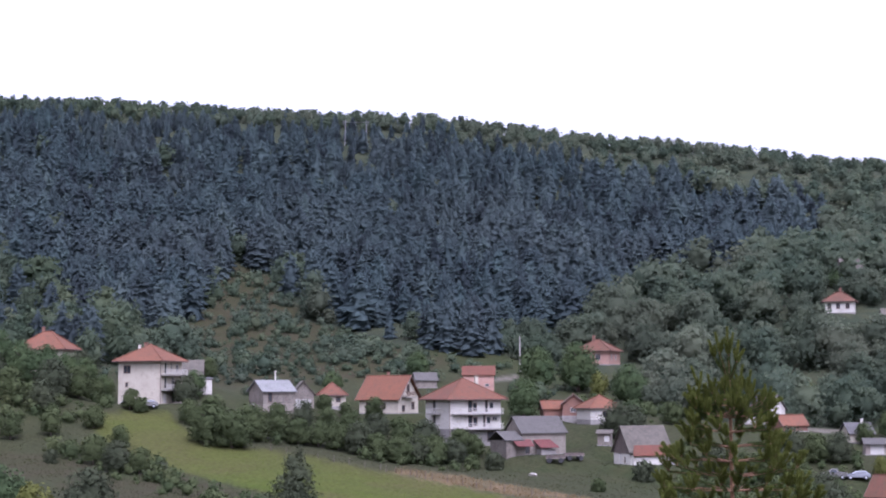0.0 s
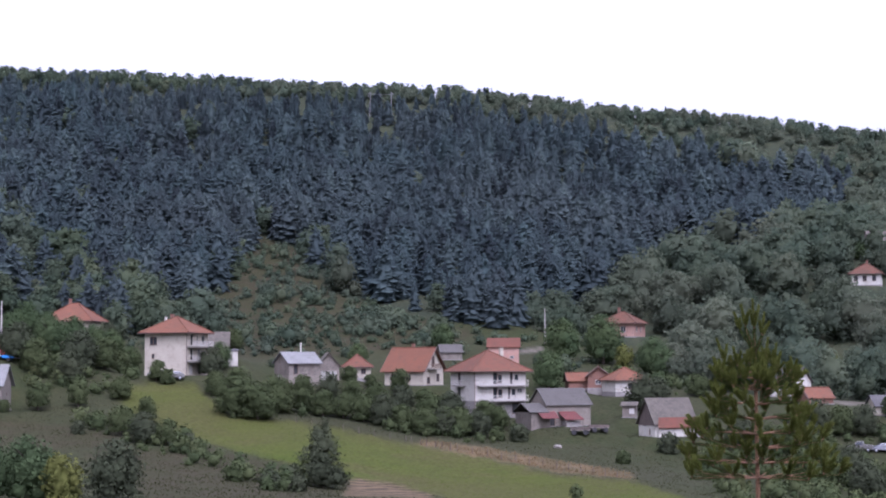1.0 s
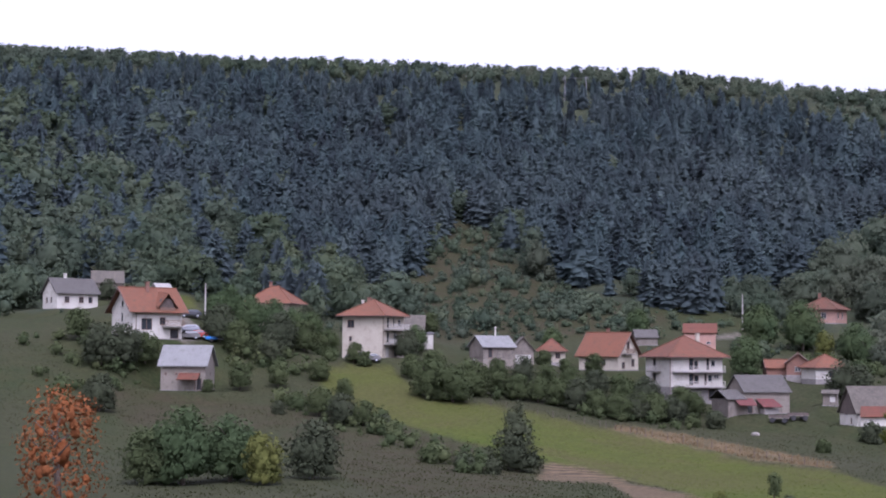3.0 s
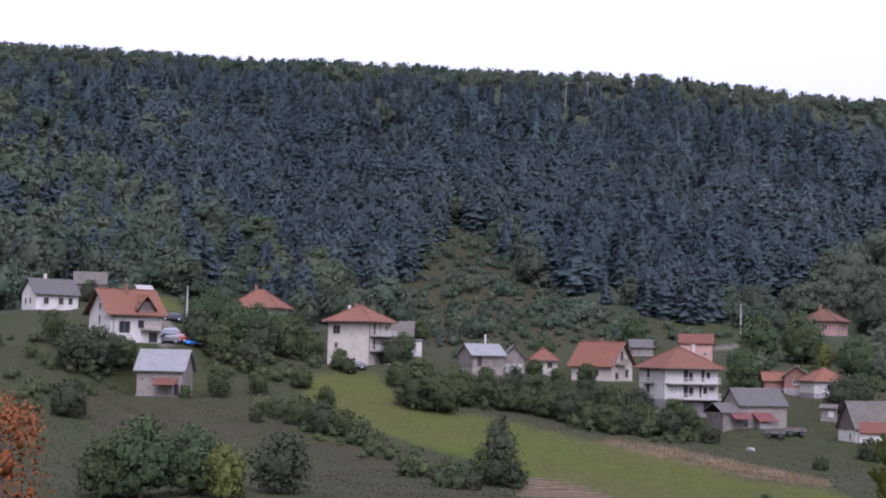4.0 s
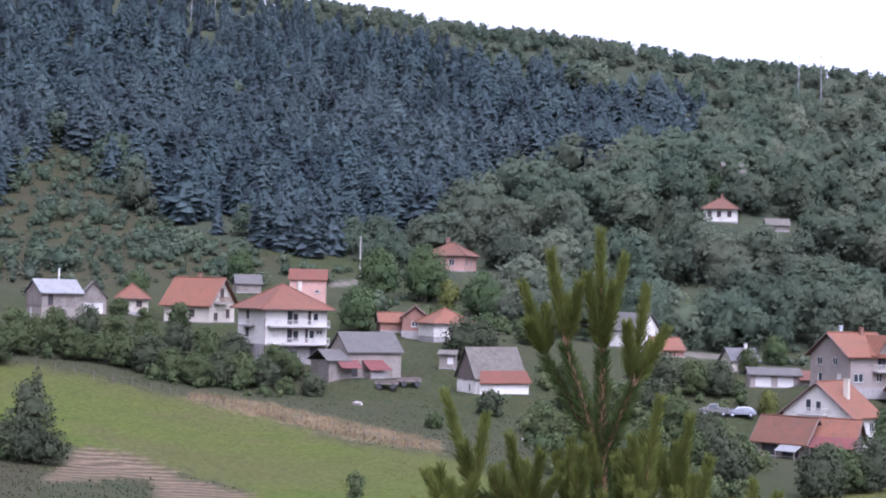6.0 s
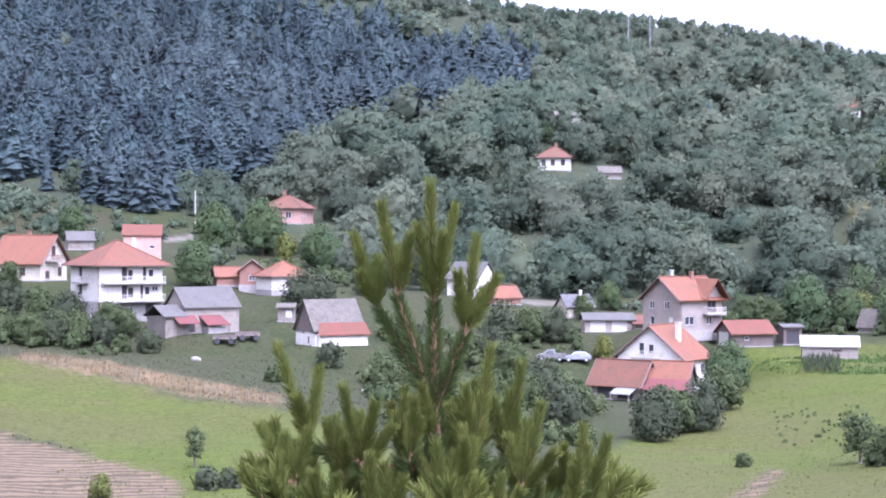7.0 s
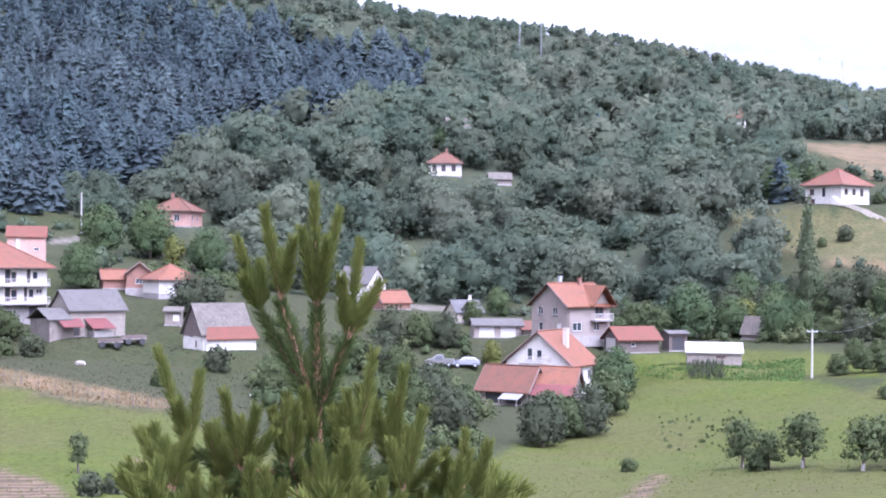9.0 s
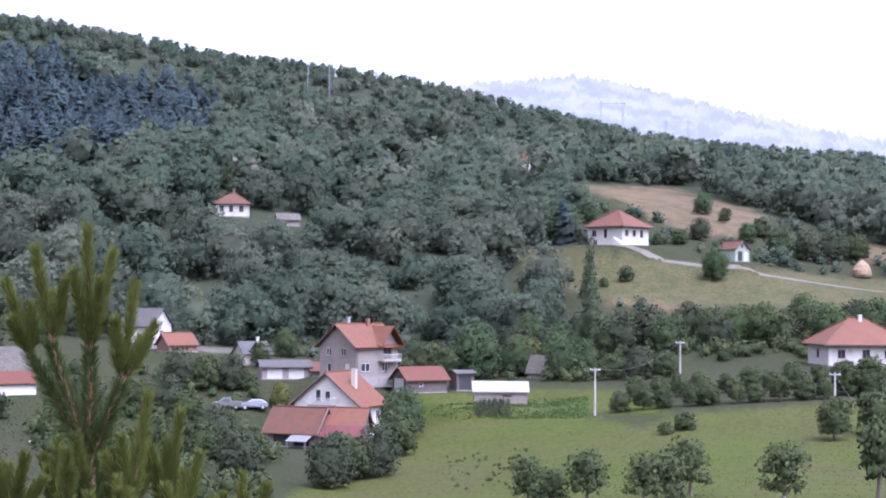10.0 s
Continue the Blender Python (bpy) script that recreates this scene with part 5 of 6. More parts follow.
def build_woods():
    rng = np.random.default_rng(21)
    firs = [conifer_form(rng, rng.uniform(0.54, 0.7)) for _ in range(10)]
    broad, dense, bushy = [], [], []
    for k in range(9):
        lobes = crown_lobes(rng, rng.uniform(0.8, 1.0), 0.85, 0.12, 6)
        broad.append(np.concatenate([cards(rng, lobes, 140, 0.108), core(lobes[:2] + lobes[-1:], 0.74, 5, k)]))
        dense.append(np.concatenate([cards(rng, lobes, 480, 0.074), core(lobes[:4] + lobes[-1:], 0.74, 5, k)]))
        low = crown_lobes(rng, 1.1, 0.9, 0.0, 4)
        bushy.append(np.concatenate([cards(rng, low, 110, 0.125), core(low[:1], 0.7, 5, k)]))
    # the plantation: up to a thin belt of broadleaf trees along the ridge, which widens eastwards
    g, az, el, r, p, clear = plant(-31, 42, 280, 655, 4.3, 5)
    fuzz = g.normal(size=len(az)) * 0.35
    limit = 592 - 62 * np.clip((az - 1) / 12, 0, 1) - 25 * np.clip((-19 - az) / 6, 0, 1) + 12 * np.sin(az * 1.3) + 9 * g.normal(size=len(az))
    fir = in_fields(az + fuzz, el + fuzz * 0.5, FIRS) & ~in_fields(az, el, CLEARING) & clear & (r < limit)
    stray = (g.uniform(size=len(az)) < 0.004) & (r < 560) & ~in_fields(az, el, OPEN_LAND + CLEARING) & clear & (az > 5)
    mixed_in = (g.uniform(size=len(az)) < 0.22) & (az < -13) & (r > 300) & (r < limit) & ~in_fields(az, el, OPEN_LAND + CLEARING) & clear
    fir = fir & (g.uniform(size=len(az)) < 0.9)
    pick = fir | stray | mixed_in
    scatter("conifer_forest", firs, p[pick] - np.array([0, 0, 0.5]), g.choice([1.0, 0.8, 1.15], pick.sum()) * g.uniform(8.5, 14.0, pick.sum()) * np.clip(1.0 - (r[pick] - 530) / 110, 0.55, 1.0), LEAF_FIR, "dense dark blue-green conifer plantation on the hillside", 6, 0.16)
    g, az, el, r, p, clear = plant(-31, 42, 262, 650, 5.6, 9)
    fuzz = g.normal(size=len(az)) * 0.3
    open_land = in_fields(az, el, OPEN_LAND) | in_fields(az, el, CLEARING)
    limit = 590 - 62 * np.clip((az - 1) / 12, 0, 1) - 25 * np.clip((-19 - az) / 6, 0, 1)
    within = in_fields(az + fuzz, el + fuzz * 0.5, FIRS) & (r < limit)
    pick = (~within | (g.uniform(size=len(az)) < 0.02 + 0.1 * np.clip((-12 - az) / 8, 0, 1))) & ~open_land & clear
    near = np.clip((r - 262) / 150, 0, 1)
    size = np.clip(7.4 * np.exp(0.32 * g.normal(size=len(az))), 3.0, 13.0) * (0.85 + 0.25 * near)
    size = np.where(r > 540, np.clip(size * 0.7, 2.5, 7.0) * (1.0 - 0.15 * np.clip((az - 2) / 14, 0, 1)), size)
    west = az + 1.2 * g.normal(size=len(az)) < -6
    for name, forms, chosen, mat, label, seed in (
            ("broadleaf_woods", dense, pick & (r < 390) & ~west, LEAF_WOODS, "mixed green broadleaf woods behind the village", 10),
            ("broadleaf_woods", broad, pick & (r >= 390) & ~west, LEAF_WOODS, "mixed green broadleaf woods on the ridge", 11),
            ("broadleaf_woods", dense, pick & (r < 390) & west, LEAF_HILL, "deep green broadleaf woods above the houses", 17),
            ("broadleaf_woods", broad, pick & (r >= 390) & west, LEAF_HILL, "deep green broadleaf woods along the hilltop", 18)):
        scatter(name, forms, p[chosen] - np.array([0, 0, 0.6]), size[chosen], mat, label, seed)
    g, az, el, r, p, clear = plant(-31, 42, 225, 420, 3.2, 12)
    shrub = in_fields(az, el, CLEARING) & (g.uniform(size=len(az)) < 0.92) & clear
    shrub |= ~in_fields(az, el, OPEN_LAND + CLEARING) & (az > 6) & (r > 262) & (r < 400) & (g.uniform(size=len(az)) < 0.32) & clear
    shrub |= in_fields(az, el, OPEN_LAND[-5:]) & ~in_fields(az, el, LUSH + STRAW_LAND + TRACK + OLIVE) & (g.uniform(size=len(az)) < 0.16) & clear & (r > 262)
    patchy = np.sin(p[:, 0] / 7.0 + 1.0) * np.sin(p[:, 1] / 9.0)
    size = g.uniform(0.8, 3.2, len(az)) * (1.0 + 0.9 * np.clip(patchy, 0, 1))
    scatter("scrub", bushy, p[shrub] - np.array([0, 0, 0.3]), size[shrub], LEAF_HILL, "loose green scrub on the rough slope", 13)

    g, az, el, r, p, clear = plant(-31, 42, 100, 285, 2.6, 15)
    patchy = np.sin(p[:, 0] / 5.0) * np.sin(p[:, 1] / 6.0) + g.normal(size=len(az)) * 0.5
    under = in_fields(az, el, THICKET) & ~in_fields(az, el, LUSH + STRAW_LAND + TRACK + TILLED) & clear & (patchy > -0.25)
    scatter("undergrowth", bushy, p[under] - np.array([0, 0, 0.3]), g.uniform(0.8, 3.2, under.sum()), LEAF_ORCHARD, "tangled green undergrowth between trees and houses", 16)


build_woods()


def limbs(bm, rng, h, r, crown0, w):
    """A tapered trunk with limbs."""
    lean = Vector((rng.uniform(-0.06, 0.06) * h, rng.uniform(-0.06, 0.06) * h, h * 0.7))
    mid = lean * 0.5 + Vector((rng.uniform(-0.1, 0.1), rng.uniform(-0.1, 0.1), 0))
    tube(bm, (0, 0, -0.4), mid, r, r * 0.75, 7)
    tube(bm, mid, lean, r * 0.75, r * 0.3, 7)
    for k in range(6):
        a = k * math.tau / 6 + rng.uniform(-0.4, 0.4)
        f = rng.uniform(0.35, 0.95)
        start = mid * (2 * f) if f < 0.5 else mid + (lean - mid) * (2 * f - 1)
        end = start + Vector((math.cos(a) * w * 0.3, math.sin(a) * w * 0.3, h * rng.uniform(0.1, 0.22)))
        tube(bm, start, end, r * 0.35, r * 0.1, 5)


def tree_form(name, label, seed, w, h, trunk, leaf_mat, n, leaf, lobes=7, form="broad", inside_size=0.7):
    """A tree with its trunk and crown, kept out at the origin as the first of its form."""
    rng = np.random.default_rng(seed)
    root = new(name)
    tagged(root, label, "tree")
    bm = bmesh.new()
    if form == "poplar":
        parts = [(0, 0, h * t, w * 0.5 * s, w * 0.5 * s, h * 0.13) for t, s in ((0.14, 0.6), (0.27, 0.85), (0.4, 1.0), (0.53, 0.95), (0.66, 0.8), (0.79, 0.62), (0.9, 0.4))]
        parts = [(x + rng.uniform(-0.2, 0.2), y + rng.uniform(-0.2, 0.2), z, a, b, c) for x, y, z, a, b, c in parts]
    elif form == "cone":
        parts = [(rng.uniform(-0.1, 0.1) * w, rng.uniform(-0.1, 0.1) * w, h * t, w * 0.5 * s, w * 0.5 * s, h * 0.17) for t, s in ((0.15, 0.95), (0.33, 0.95), (0.5, 0.78), (0.66, 0.55), (0.8, 0.36), (0.9, 0.2))]
        for k in range(5):
            a = k * 1.256 + rng.uniform(-0.3, 0.3)
            parts.append((0.36 * w * math.cos(a), 0.36 * w * math.sin(a), h * rng.uniform(0.12, 0.35), w * 0.2, w * 0.2, h * 0.13))
    elif form == "bush":
        parts = crown_lobes(rng, w, h, 0.0, lobes)
    else:
        parts = crown_lobes(rng, w, h - trunk, trunk, lobes)
    limbs(bm, rng, h, 0.035 * h * (0.7 if form == "poplar" else 1), trunk, w)
    part("trunk", bm, BARK, root)
    cloud = np.concatenate([cards(rng, parts, int(n * 1.7), leaf * 0.95), core(parts, inside_size, seed=seed)])
    crown = new("crown", quads_mesh("crown", cloud, leaf_mat, 3))
    crown.parent = root
    return root


FORMS, PLANTED = {}, {}


def tree(kind, az, r, scale=1.0, turn=None, dz=0.0, label="", group=""):
    """One tree of a form, on the ground at a bearing and distance."""
    spin = (az * 77 + r * 13) % 360 if turn is None else turn
    at = spot(az, r)
    m = pose(at.x, at.y, at.z - 0.1 + dz, 0, 0, spin)
    if kind not in PLANTED:
        PLANTED[kind] = FORMS[kind]
        PLANTED[kind].matrix_basis = m @ Matrix.Diagonal((scale, scale, scale * 1.0, 1))
        ob = PLANTED[kind]
    else:
        ob = copy_thing(PLANTED[kind], m)
        ob.scale = (scale, scale, scale * (0.92 + 0.16 * ((az * 31) % 1)))
    if label:
        ob["label"] = label
    if group:
        ob["group"] = group
    return ob


FORMS["orchard_a"] = tree_form("orchard_tree", "rounded green fruit tree standing in grass", 31, 5.2, 4.6, 0.35, LEAF_ORCHARD, 1495, 0.28)
FORMS["orchard_b"] = tree_form("orchard_tree", "loose-crowned green fruit tree standing in grass", 32, 4.8, 5.0, 0.7, LEAF_ORCHARD, 1105, 0.28, 6)
FORMS["orchard_c"] = tree_form("orchard_tree", "dark green bushy tree by the houses", 33, 5.8, 5.4, 0.15, LEAF_DARK, 1625, 0.28, 8)
FORMS["round"] = tree_form("broadleaf_tree", "tall full-crowned green broadleaf tree by the houses", 34, 8.2, 8.5, 0.4, LEAF_VILLAGE, 2210, 0.34, 9)
FORMS["willow"] = tree_form("broadleaf_tree", "greyish green spreading tree at the meadow's edge", 35, 8.0, 6.8, 0.3, LEAF_ORCHARD, 2080, 0.31, 9)
FORMS["bright"] = tree_form("young_tree", "yellowish green young tree", 36, 3.8, 4.2, 0.3, LEAF_YELLOW, 845, 0.25)
FORMS["cone"] = tree_form("broadleaf_tree", "dark dense cone-shaped tree alone in the meadow", 37, 6.8, 8.8, 0.1, LEAF_DARK, 2730, 0.28, form="cone")
FORMS["poplar"] = tree_form("poplar_tree", "tall slender column-shaped poplar", 38, 2.7, 17.0, 1.0, LEAF_POPLAR, 2300, 0.28, form="poplar")
FORMS["bush"] = tree_form("bush", "low rounded green bush on the grass", 39, 3.0, 2.3, 0.0, LEAF_ORCHARD, 455, 0.27, 6, form="bush")
FORMS["bush_dark"] = tree_form("bush", "low dark green bush", 40, 3.4, 2.6, 0.0, LEAF_DARK, 520, 0.27, 6, form="bush")
FORMS["rust"] = tree_form("autumn_tree", "small tree with rusty orange autumn leaves", 41, 5.4, 7.2, 0.3, LEAF_RUST, 1235, 0.19, 14, inside_size=0.25)
FORMS["painted"] = tree_form("orchard_tree", "open-crowned fruit tree with a whitewashed trunk foot", 43, 4.4, 5.2, 1.25, LEAF_ORCHARD, 620, 0.26, 8, inside_size=0.5)
part("whitewash", tube(bmesh.new(), (0, 0, -0.1), (0, 0, 0.8), 0.19, 0.17, 8), POLE_PALE, FORMS["painted"], "white painted trunk foot")
FORMS["slim"] = tree_form("young_tree", "thin young tree with a sparse green crown", 42, 2.4, 4.6, 1.3, LEAF_ORCHARD, 273, 0.27, 5)

# trees about the village: form, bearing, distance, size
for kind, az, r, size in [
    ("orchard_c", -24.50, 224, 1.3), ("orchard_c", -23.57, 224, 1.25), ("orchard_a", -22.64, 225, 1.1), ("orchard_c", -25.53, 193, 1.0), ("orchard_b", -25.16, 236, 1.1),
    ("orchard_c", -19.17, 240, 1.2), ("orchard_a", -18.46, 236, 1.2), ("round", -17.67, 248, 0.8), ("orchard_c", -16.56, 242, 1.2), ("orchard_a", -15.46, 244, 1.2), ("orchard_c", -17.08, 233, 1.0),
    ("orchard_a", -14.58, 254, 0.9), ("round", -17.15, 278, 0.7), ("round", -16.05, 277, 0.75), ("orchard_c", -15.06, 266, 1.0), ("orchard_c", -18.13, 275, 0.9),
    ("orchard_b", -18.76, 218, 0.9), ("orchard_b", -17.04, 220, 0.8), ("orchard_a", -15.15, 225, 0.85), ("bush", -16.57, 206, 1.1), ("orchard_b", -15.79, 198, 0.9),
    ("orchard_c", -14.90, 191, 0.9), ("orchard_b", -14.02, 190, 0.8), ("bush_dark", -13.13, 186, 1.0), ("orchard_b", -14.39, 209, 0.8), ("bush", -20.26, 213, 0.8), ("bush_dark", -17.53, 199, 0.8),
    ("round", -26.2, 116, 0.85), ("round", -23.7, 118, 0.8), ("willow", -27.6, 118, 0.8), ("bush", -12.98, 237, 1.1), ("orchard_b", -13.42, 238, 0.7), ("orchard_a", -25.38, 133, 0.8), ("orchard_c", -19.4, 121, 1.1), ("bush_dark", -10.74, 144, 1.0), ("bush", -12.08, 154, 1.0), ("bush_dark", -9.53, 142, 0.8), ("bright", -22.4, 114, 1.2),
    ("willow", -10.50, 215, 0.95), ("willow", -9.48, 213, 0.95), ("willow", -8.52, 222, 0.85), ("willow", -10.02, 233, 0.8), ("orchard_b", -11.02, 232, 0.9),
    ("orchard_b", -7.35, 224, 0.9), ("orchard_a", -6.46, 222, 0.95), ("orchard_b", -5.57, 222, 0.9), ("orchard_a", -4.69, 221, 1.0), ("orchard_c", -3.81, 219, 0.95), ("orchard_b", -2.99, 217, 0.9), ("orchard_a", -2.12, 216, 0.95), ("orchard_c", -1.25, 217, 0.9), ("orchard_b", -0.38, 217, 0.85),
    ("orchard_a", 0.75, 226, 1.0), ("bush_dark", 2.15, 216, 1.1), ("bush", 1.19, 216, 1.0),
    ("orchard_b", -2.75, 253, 0.9), ("orchard_b", -4.0, 256, 0.6), ("orchard_a", -4.9, 255, 0.7), ("orchard_c", -10.95, 246, 0.95), ("orchard_c", -22.95, 288, 0.8), ("orchard_a", -7.14, 237, 0.9), ("orchard_c", -6.04, 237, 0.9), ("orchard_b", -5.00, 238, 0.9), ("orchard_a", -3.94, 238, 0.9), ("orchard_c", -2.80, 239, 0.9), ("orchard_b", -1.75, 241, 0.9), ("orchard_a", -0.88, 237, 0.8),
    ("round", -4.32, 280, 0.6), ("orchard_b", -2.65, 269, 0.9), ("orchard_a", -9.42, 294, 0.9), ("round", -10.39, 259, 0.6), ("round", -0.56, 298, 0.65),
    ("round", 3.74, 257, 0.85), ("round", 4.50, 295, 1.12), ("round", 6.25, 300, 1.22), ("bright", 7.12, 293, 1.3), ("round", 8.36, 289, 1.05), ("round", 8.85, 283, 0.8), ("round", -0.59, 297, 0.7), ("orchard_c", 7.66, 239, 1.2),
    ("bush_dark", 8.77, 209, 1.25), ("bush", 6.66, 197, 0.9), ("bush_dark", 2.26, 218, 1.0), ("slim", 0.98, 240, 0.9), ("orchard_c", 8.39, 242, 1.0), ("bush", 3.54, 266, 1.2),
    ("orchard_a", 10.15, 251, 0.9), ("orchard_c", 11.86, 218, 1.0), ("orchard_a", 10.83, 195, 0.9), ("orchard_c", 15.20, 235, 1.1), ("orchard_a", 16.14, 235, 1.1), ("orchard_c", 17.08, 236, 1.0), ("orchard_b", 18.12, 253, 0.8), ("round", 19.05, 272, 0.6),
    ("orchard_a", 15.43, 218, 1.1), ("orchard_c", 16.70, 197, 1.0), ("orchard_c", 17.44, 169, 1.0), ("orchard_a", 17.85, 182, 0.9), ("orchard_b", 16.07, 185, 1.0), ("orchard_c", 14.80, 222, 1.0), ("orchard_a", 13.75, 222, 1.0), ("bright", 18.87, 230, 0.9), ("orchard_a", 14.61, 188, 1.0), ("bush", 18.18, 158, 1.0), ("bush", 16.09, 150, 1.0),
    ("orchard_c", 20.77, 168, 1.0), ("orchard_a", 21.59, 175, 1.05), ("orchard_c", 22.41, 177, 1.05), ("orchard_a", 23.11, 194, 1.2), ("round", 23.41, 208, 0.8), ("orchard_c", 22.59, 222, 1.0), ("orchard_a", 21.07, 186, 0.9),
    ("round", 26.10, 251, 1.1), ("round", 27.59, 254, 0.8), ("bright", 28.08, 256, 1.4), ("orchard_a", 24.08, 255, 1.0), ("orchard_a", 24.90, 248, 1.0), ("orchard_c", 23.37, 258, 0.9), ("round", 29.06, 252, 0.8), ("orchard_a", 23.48, 240, 0.8),
    ("round", 29.27, 246, 0.75), ("round", 30.05, 247, 0.7), ("orchard_a", 31.07, 239, 0.9), ("orchard_c", 32.08, 236, 0.9), ("orchard_a", 32.98, 237, 0.9),
    ("round", 16.9, 391, 0.62), ("round", 17.9, 390, 0.6), ("orchard_c", 17.35, 386, 0.75), ("bush", 28.59, 317, 1.3), ("bush", 29.52, 317, 0.8), ("bush", 30.76, 311, 0.8), ("bush_dark", 31.58, 313, 1.1), ("round", 34.80, 312, 0.75), ("orchard_a", 33.52, 344, 0.8), ("orchard_c", 34.23, 354, 1.0), ("bush", 32.70, 344, 1.0),
    ("round", 35.94, 365, 0.6), ("orchard_a", 37.04, 349, 1.3), ("orchard_c", 38.04, 349, 1.3), ("orchard_c", 38.92, 352, 1.4), ("orchard_a", 39.80, 365, 1.3), ("round", 34.33, 401, 0.7), ("orchard_b", 35.14, 388, 0.8), ("orchard_a", 36.44, 375, 1.0),
    ("round", 30.13, 371, 0.8), ("round", 28.99, 352, 0.9), ("round", 29.51, 359, 0.8),
    ("bush", 33.75, 188, 1.0), ("bush", 33.04, 186, 0.7), ("painted", 28.05, 138, 0.85), ("painted", 29.0, 133, 0.7), ("painted", 30.2, 131, 0.95), ("painted", 33.96, 130, 0.9), ("painted", 33.15, 127, 0.8), ("painted", 37.3, 121, 0.95), ("painted", 32.3, 125, 0.85), ("bush", 28.6, 133, 0.8), ("bush", 33.5, 124, 0.7),
    ("orchard_b", 39.03, 176, 0.9), ("orchard_a", 39.61, 213, 0.9), ("orchard_b", 40.50, 180, 1.0), ("orchard_a", 40.29, 213, 1.0),
    ("orchard_a", -2.01, 215, 0.9), ("orchard_b", -1.19, 218, 1.0), ("orchard_a", -0.36, 222, 0.9), ("orchard_c", 0.39, 219, 0.85), ("orchard_b", 1.35, 224, 0.8), ("orchard_a", -1.62, 230, 1.0), ("orchard_c", -0.76, 230, 0.95), ("bush", 23.95, 146, 0.6), ("slim", 18.30, 137, 0.7), ("bush", 17.98, 140, 0.7),
    ("slim", 3.83, 134, 0.75), ("bush_dark", 4.25, 118, 0.7), ("bush_dark", 5.11, 120, 0.65), ("bush", 5.68, 124, 0.5), ("bright", 0.43, 105, 0.5),
]:
    tree(kind, az, r, size)
tree("cone", -7.89, 156, 0.95)
tree("poplar", 30.25, 262, 1.18)
tree("rust", -33.9, 101, 1.5, dz=-1.0)
tree("slim", 40.58, 121, 1.35)
for k in range(10):
    tree(("orchard_a", "orchard_b")[k % 2], 31.4 + 0.82 * k + 0.1 * math.sin(k * 2.7), 206 + 0.4 * k, 0.62 + 0.08 * math.sin(k * 1.9), group="orchard row")
    tree(("orchard_b", "orchard_a")[k % 2], 31.9 + 0.82 * k + 0.1 * math.sin(k * 1.7), 216 + 0.4 * k, 0.66 + 0.08 * math.sin(k * 2.9), group="orchard row")
for k in range(34):
    tree(("orchard_c", "round", "orchard_a")[k % 3], 27.6 + 0.41 * k + 0.15 * math.sin(k * 3.1), 268 + 6 * math.sin(k * 1.3), (1.15, 0.78, 1.1)[k % 3] * (1 + 0.15 * math.sin(k * 2.3)), group="hedgerow trees")
for az, r, size in [(-17.6, 258, 0.72), (-16.6, 256, 0.78), (-15.7, 258, 0.7), (-18.4, 262, 0.75), (-14.9, 262, 0.65), (-19.2, 252, 0.6), (-14.2, 256, 0.55)]:
    tree("round", az, r, size)

# ---- distant mountains: a backdrop beyond the valley, haze painted into its pale glow
def backdrop():
    m, nt, links, out = nodes_of("glowing_haze")
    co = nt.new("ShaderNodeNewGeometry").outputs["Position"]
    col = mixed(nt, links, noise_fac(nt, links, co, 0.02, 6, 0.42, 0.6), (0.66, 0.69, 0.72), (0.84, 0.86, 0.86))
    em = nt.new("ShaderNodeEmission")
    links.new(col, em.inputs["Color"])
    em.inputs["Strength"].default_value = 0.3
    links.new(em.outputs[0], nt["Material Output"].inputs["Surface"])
    rng = np.random.default_rng(8)
    az = np.arange(20, 44, 0.05)
    top = smooth_curve([20, 24, 25.5, 27.4, 29.9, 32.4, 35.4, 38.4, 41, 44], [6.5, 7.3, 7.9, 8.05, 8.2, 7.7, 6.95, 6.2, 5.7, 5.3], az)
    top = top + 0.04 * rng.normal(size=len(az)) + 0.05 * np.sin(az * 9) + 0.04 * np.sin(az * 23)
    verts, faces, steps = [], [], 7
    for k in range(steps):
        r = 2900 - 150 * (steps - 1 - k)
        for a, t in zip(az, top):
            e = t * k / (steps - 1) + (1 - k / (steps - 1)) * 0.5
            verts.append((r * math.sin(radians(a)), r * math.cos(radians(a)), EYE + r * math.tan(radians(e))))
    n = len(az)
    for k in range(steps - 1):
        faces += [(k * n + j, k * n + j + 1, (k + 1) * n + j + 1, (k + 1) * n + j) for j in range(n - 1)]
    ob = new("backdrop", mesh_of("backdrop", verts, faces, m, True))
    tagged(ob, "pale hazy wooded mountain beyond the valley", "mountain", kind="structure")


backdrop()


# ---- poles, pylons and wires
def pole(az, r, el, top, label="pale concrete power pole", arm=True):
    at = spot(az, r, el)
    h = EYE + r * math.tan(radians(top)) - at.z
    ob = thing("power_pole", at, -az, label, "pole", "power poles")
    part("shaft", tube(bmesh.new(), (0, 0, -1.0), (0, 0, h), 0.17, 0.1, 8), POLE_PALE, ob)
    if arm:
        bm = bmesh.new()
        box(bm, -0.7, 0.7, -0.06, 0.06, h - 0.35, h - 0.22)
        part("crossarm", bm, STEEL, ob)
        for x in (-0.6, 0, 0.6):
            part("insulator", tube(bmesh.new(), (x, 0, h - 0.22), (x, 0, h - 0.02), 0.06, 0.04, 6), FRAME_WHITE, ob)
    return Vector((at.x, at.y, at.z + h - 0.1))


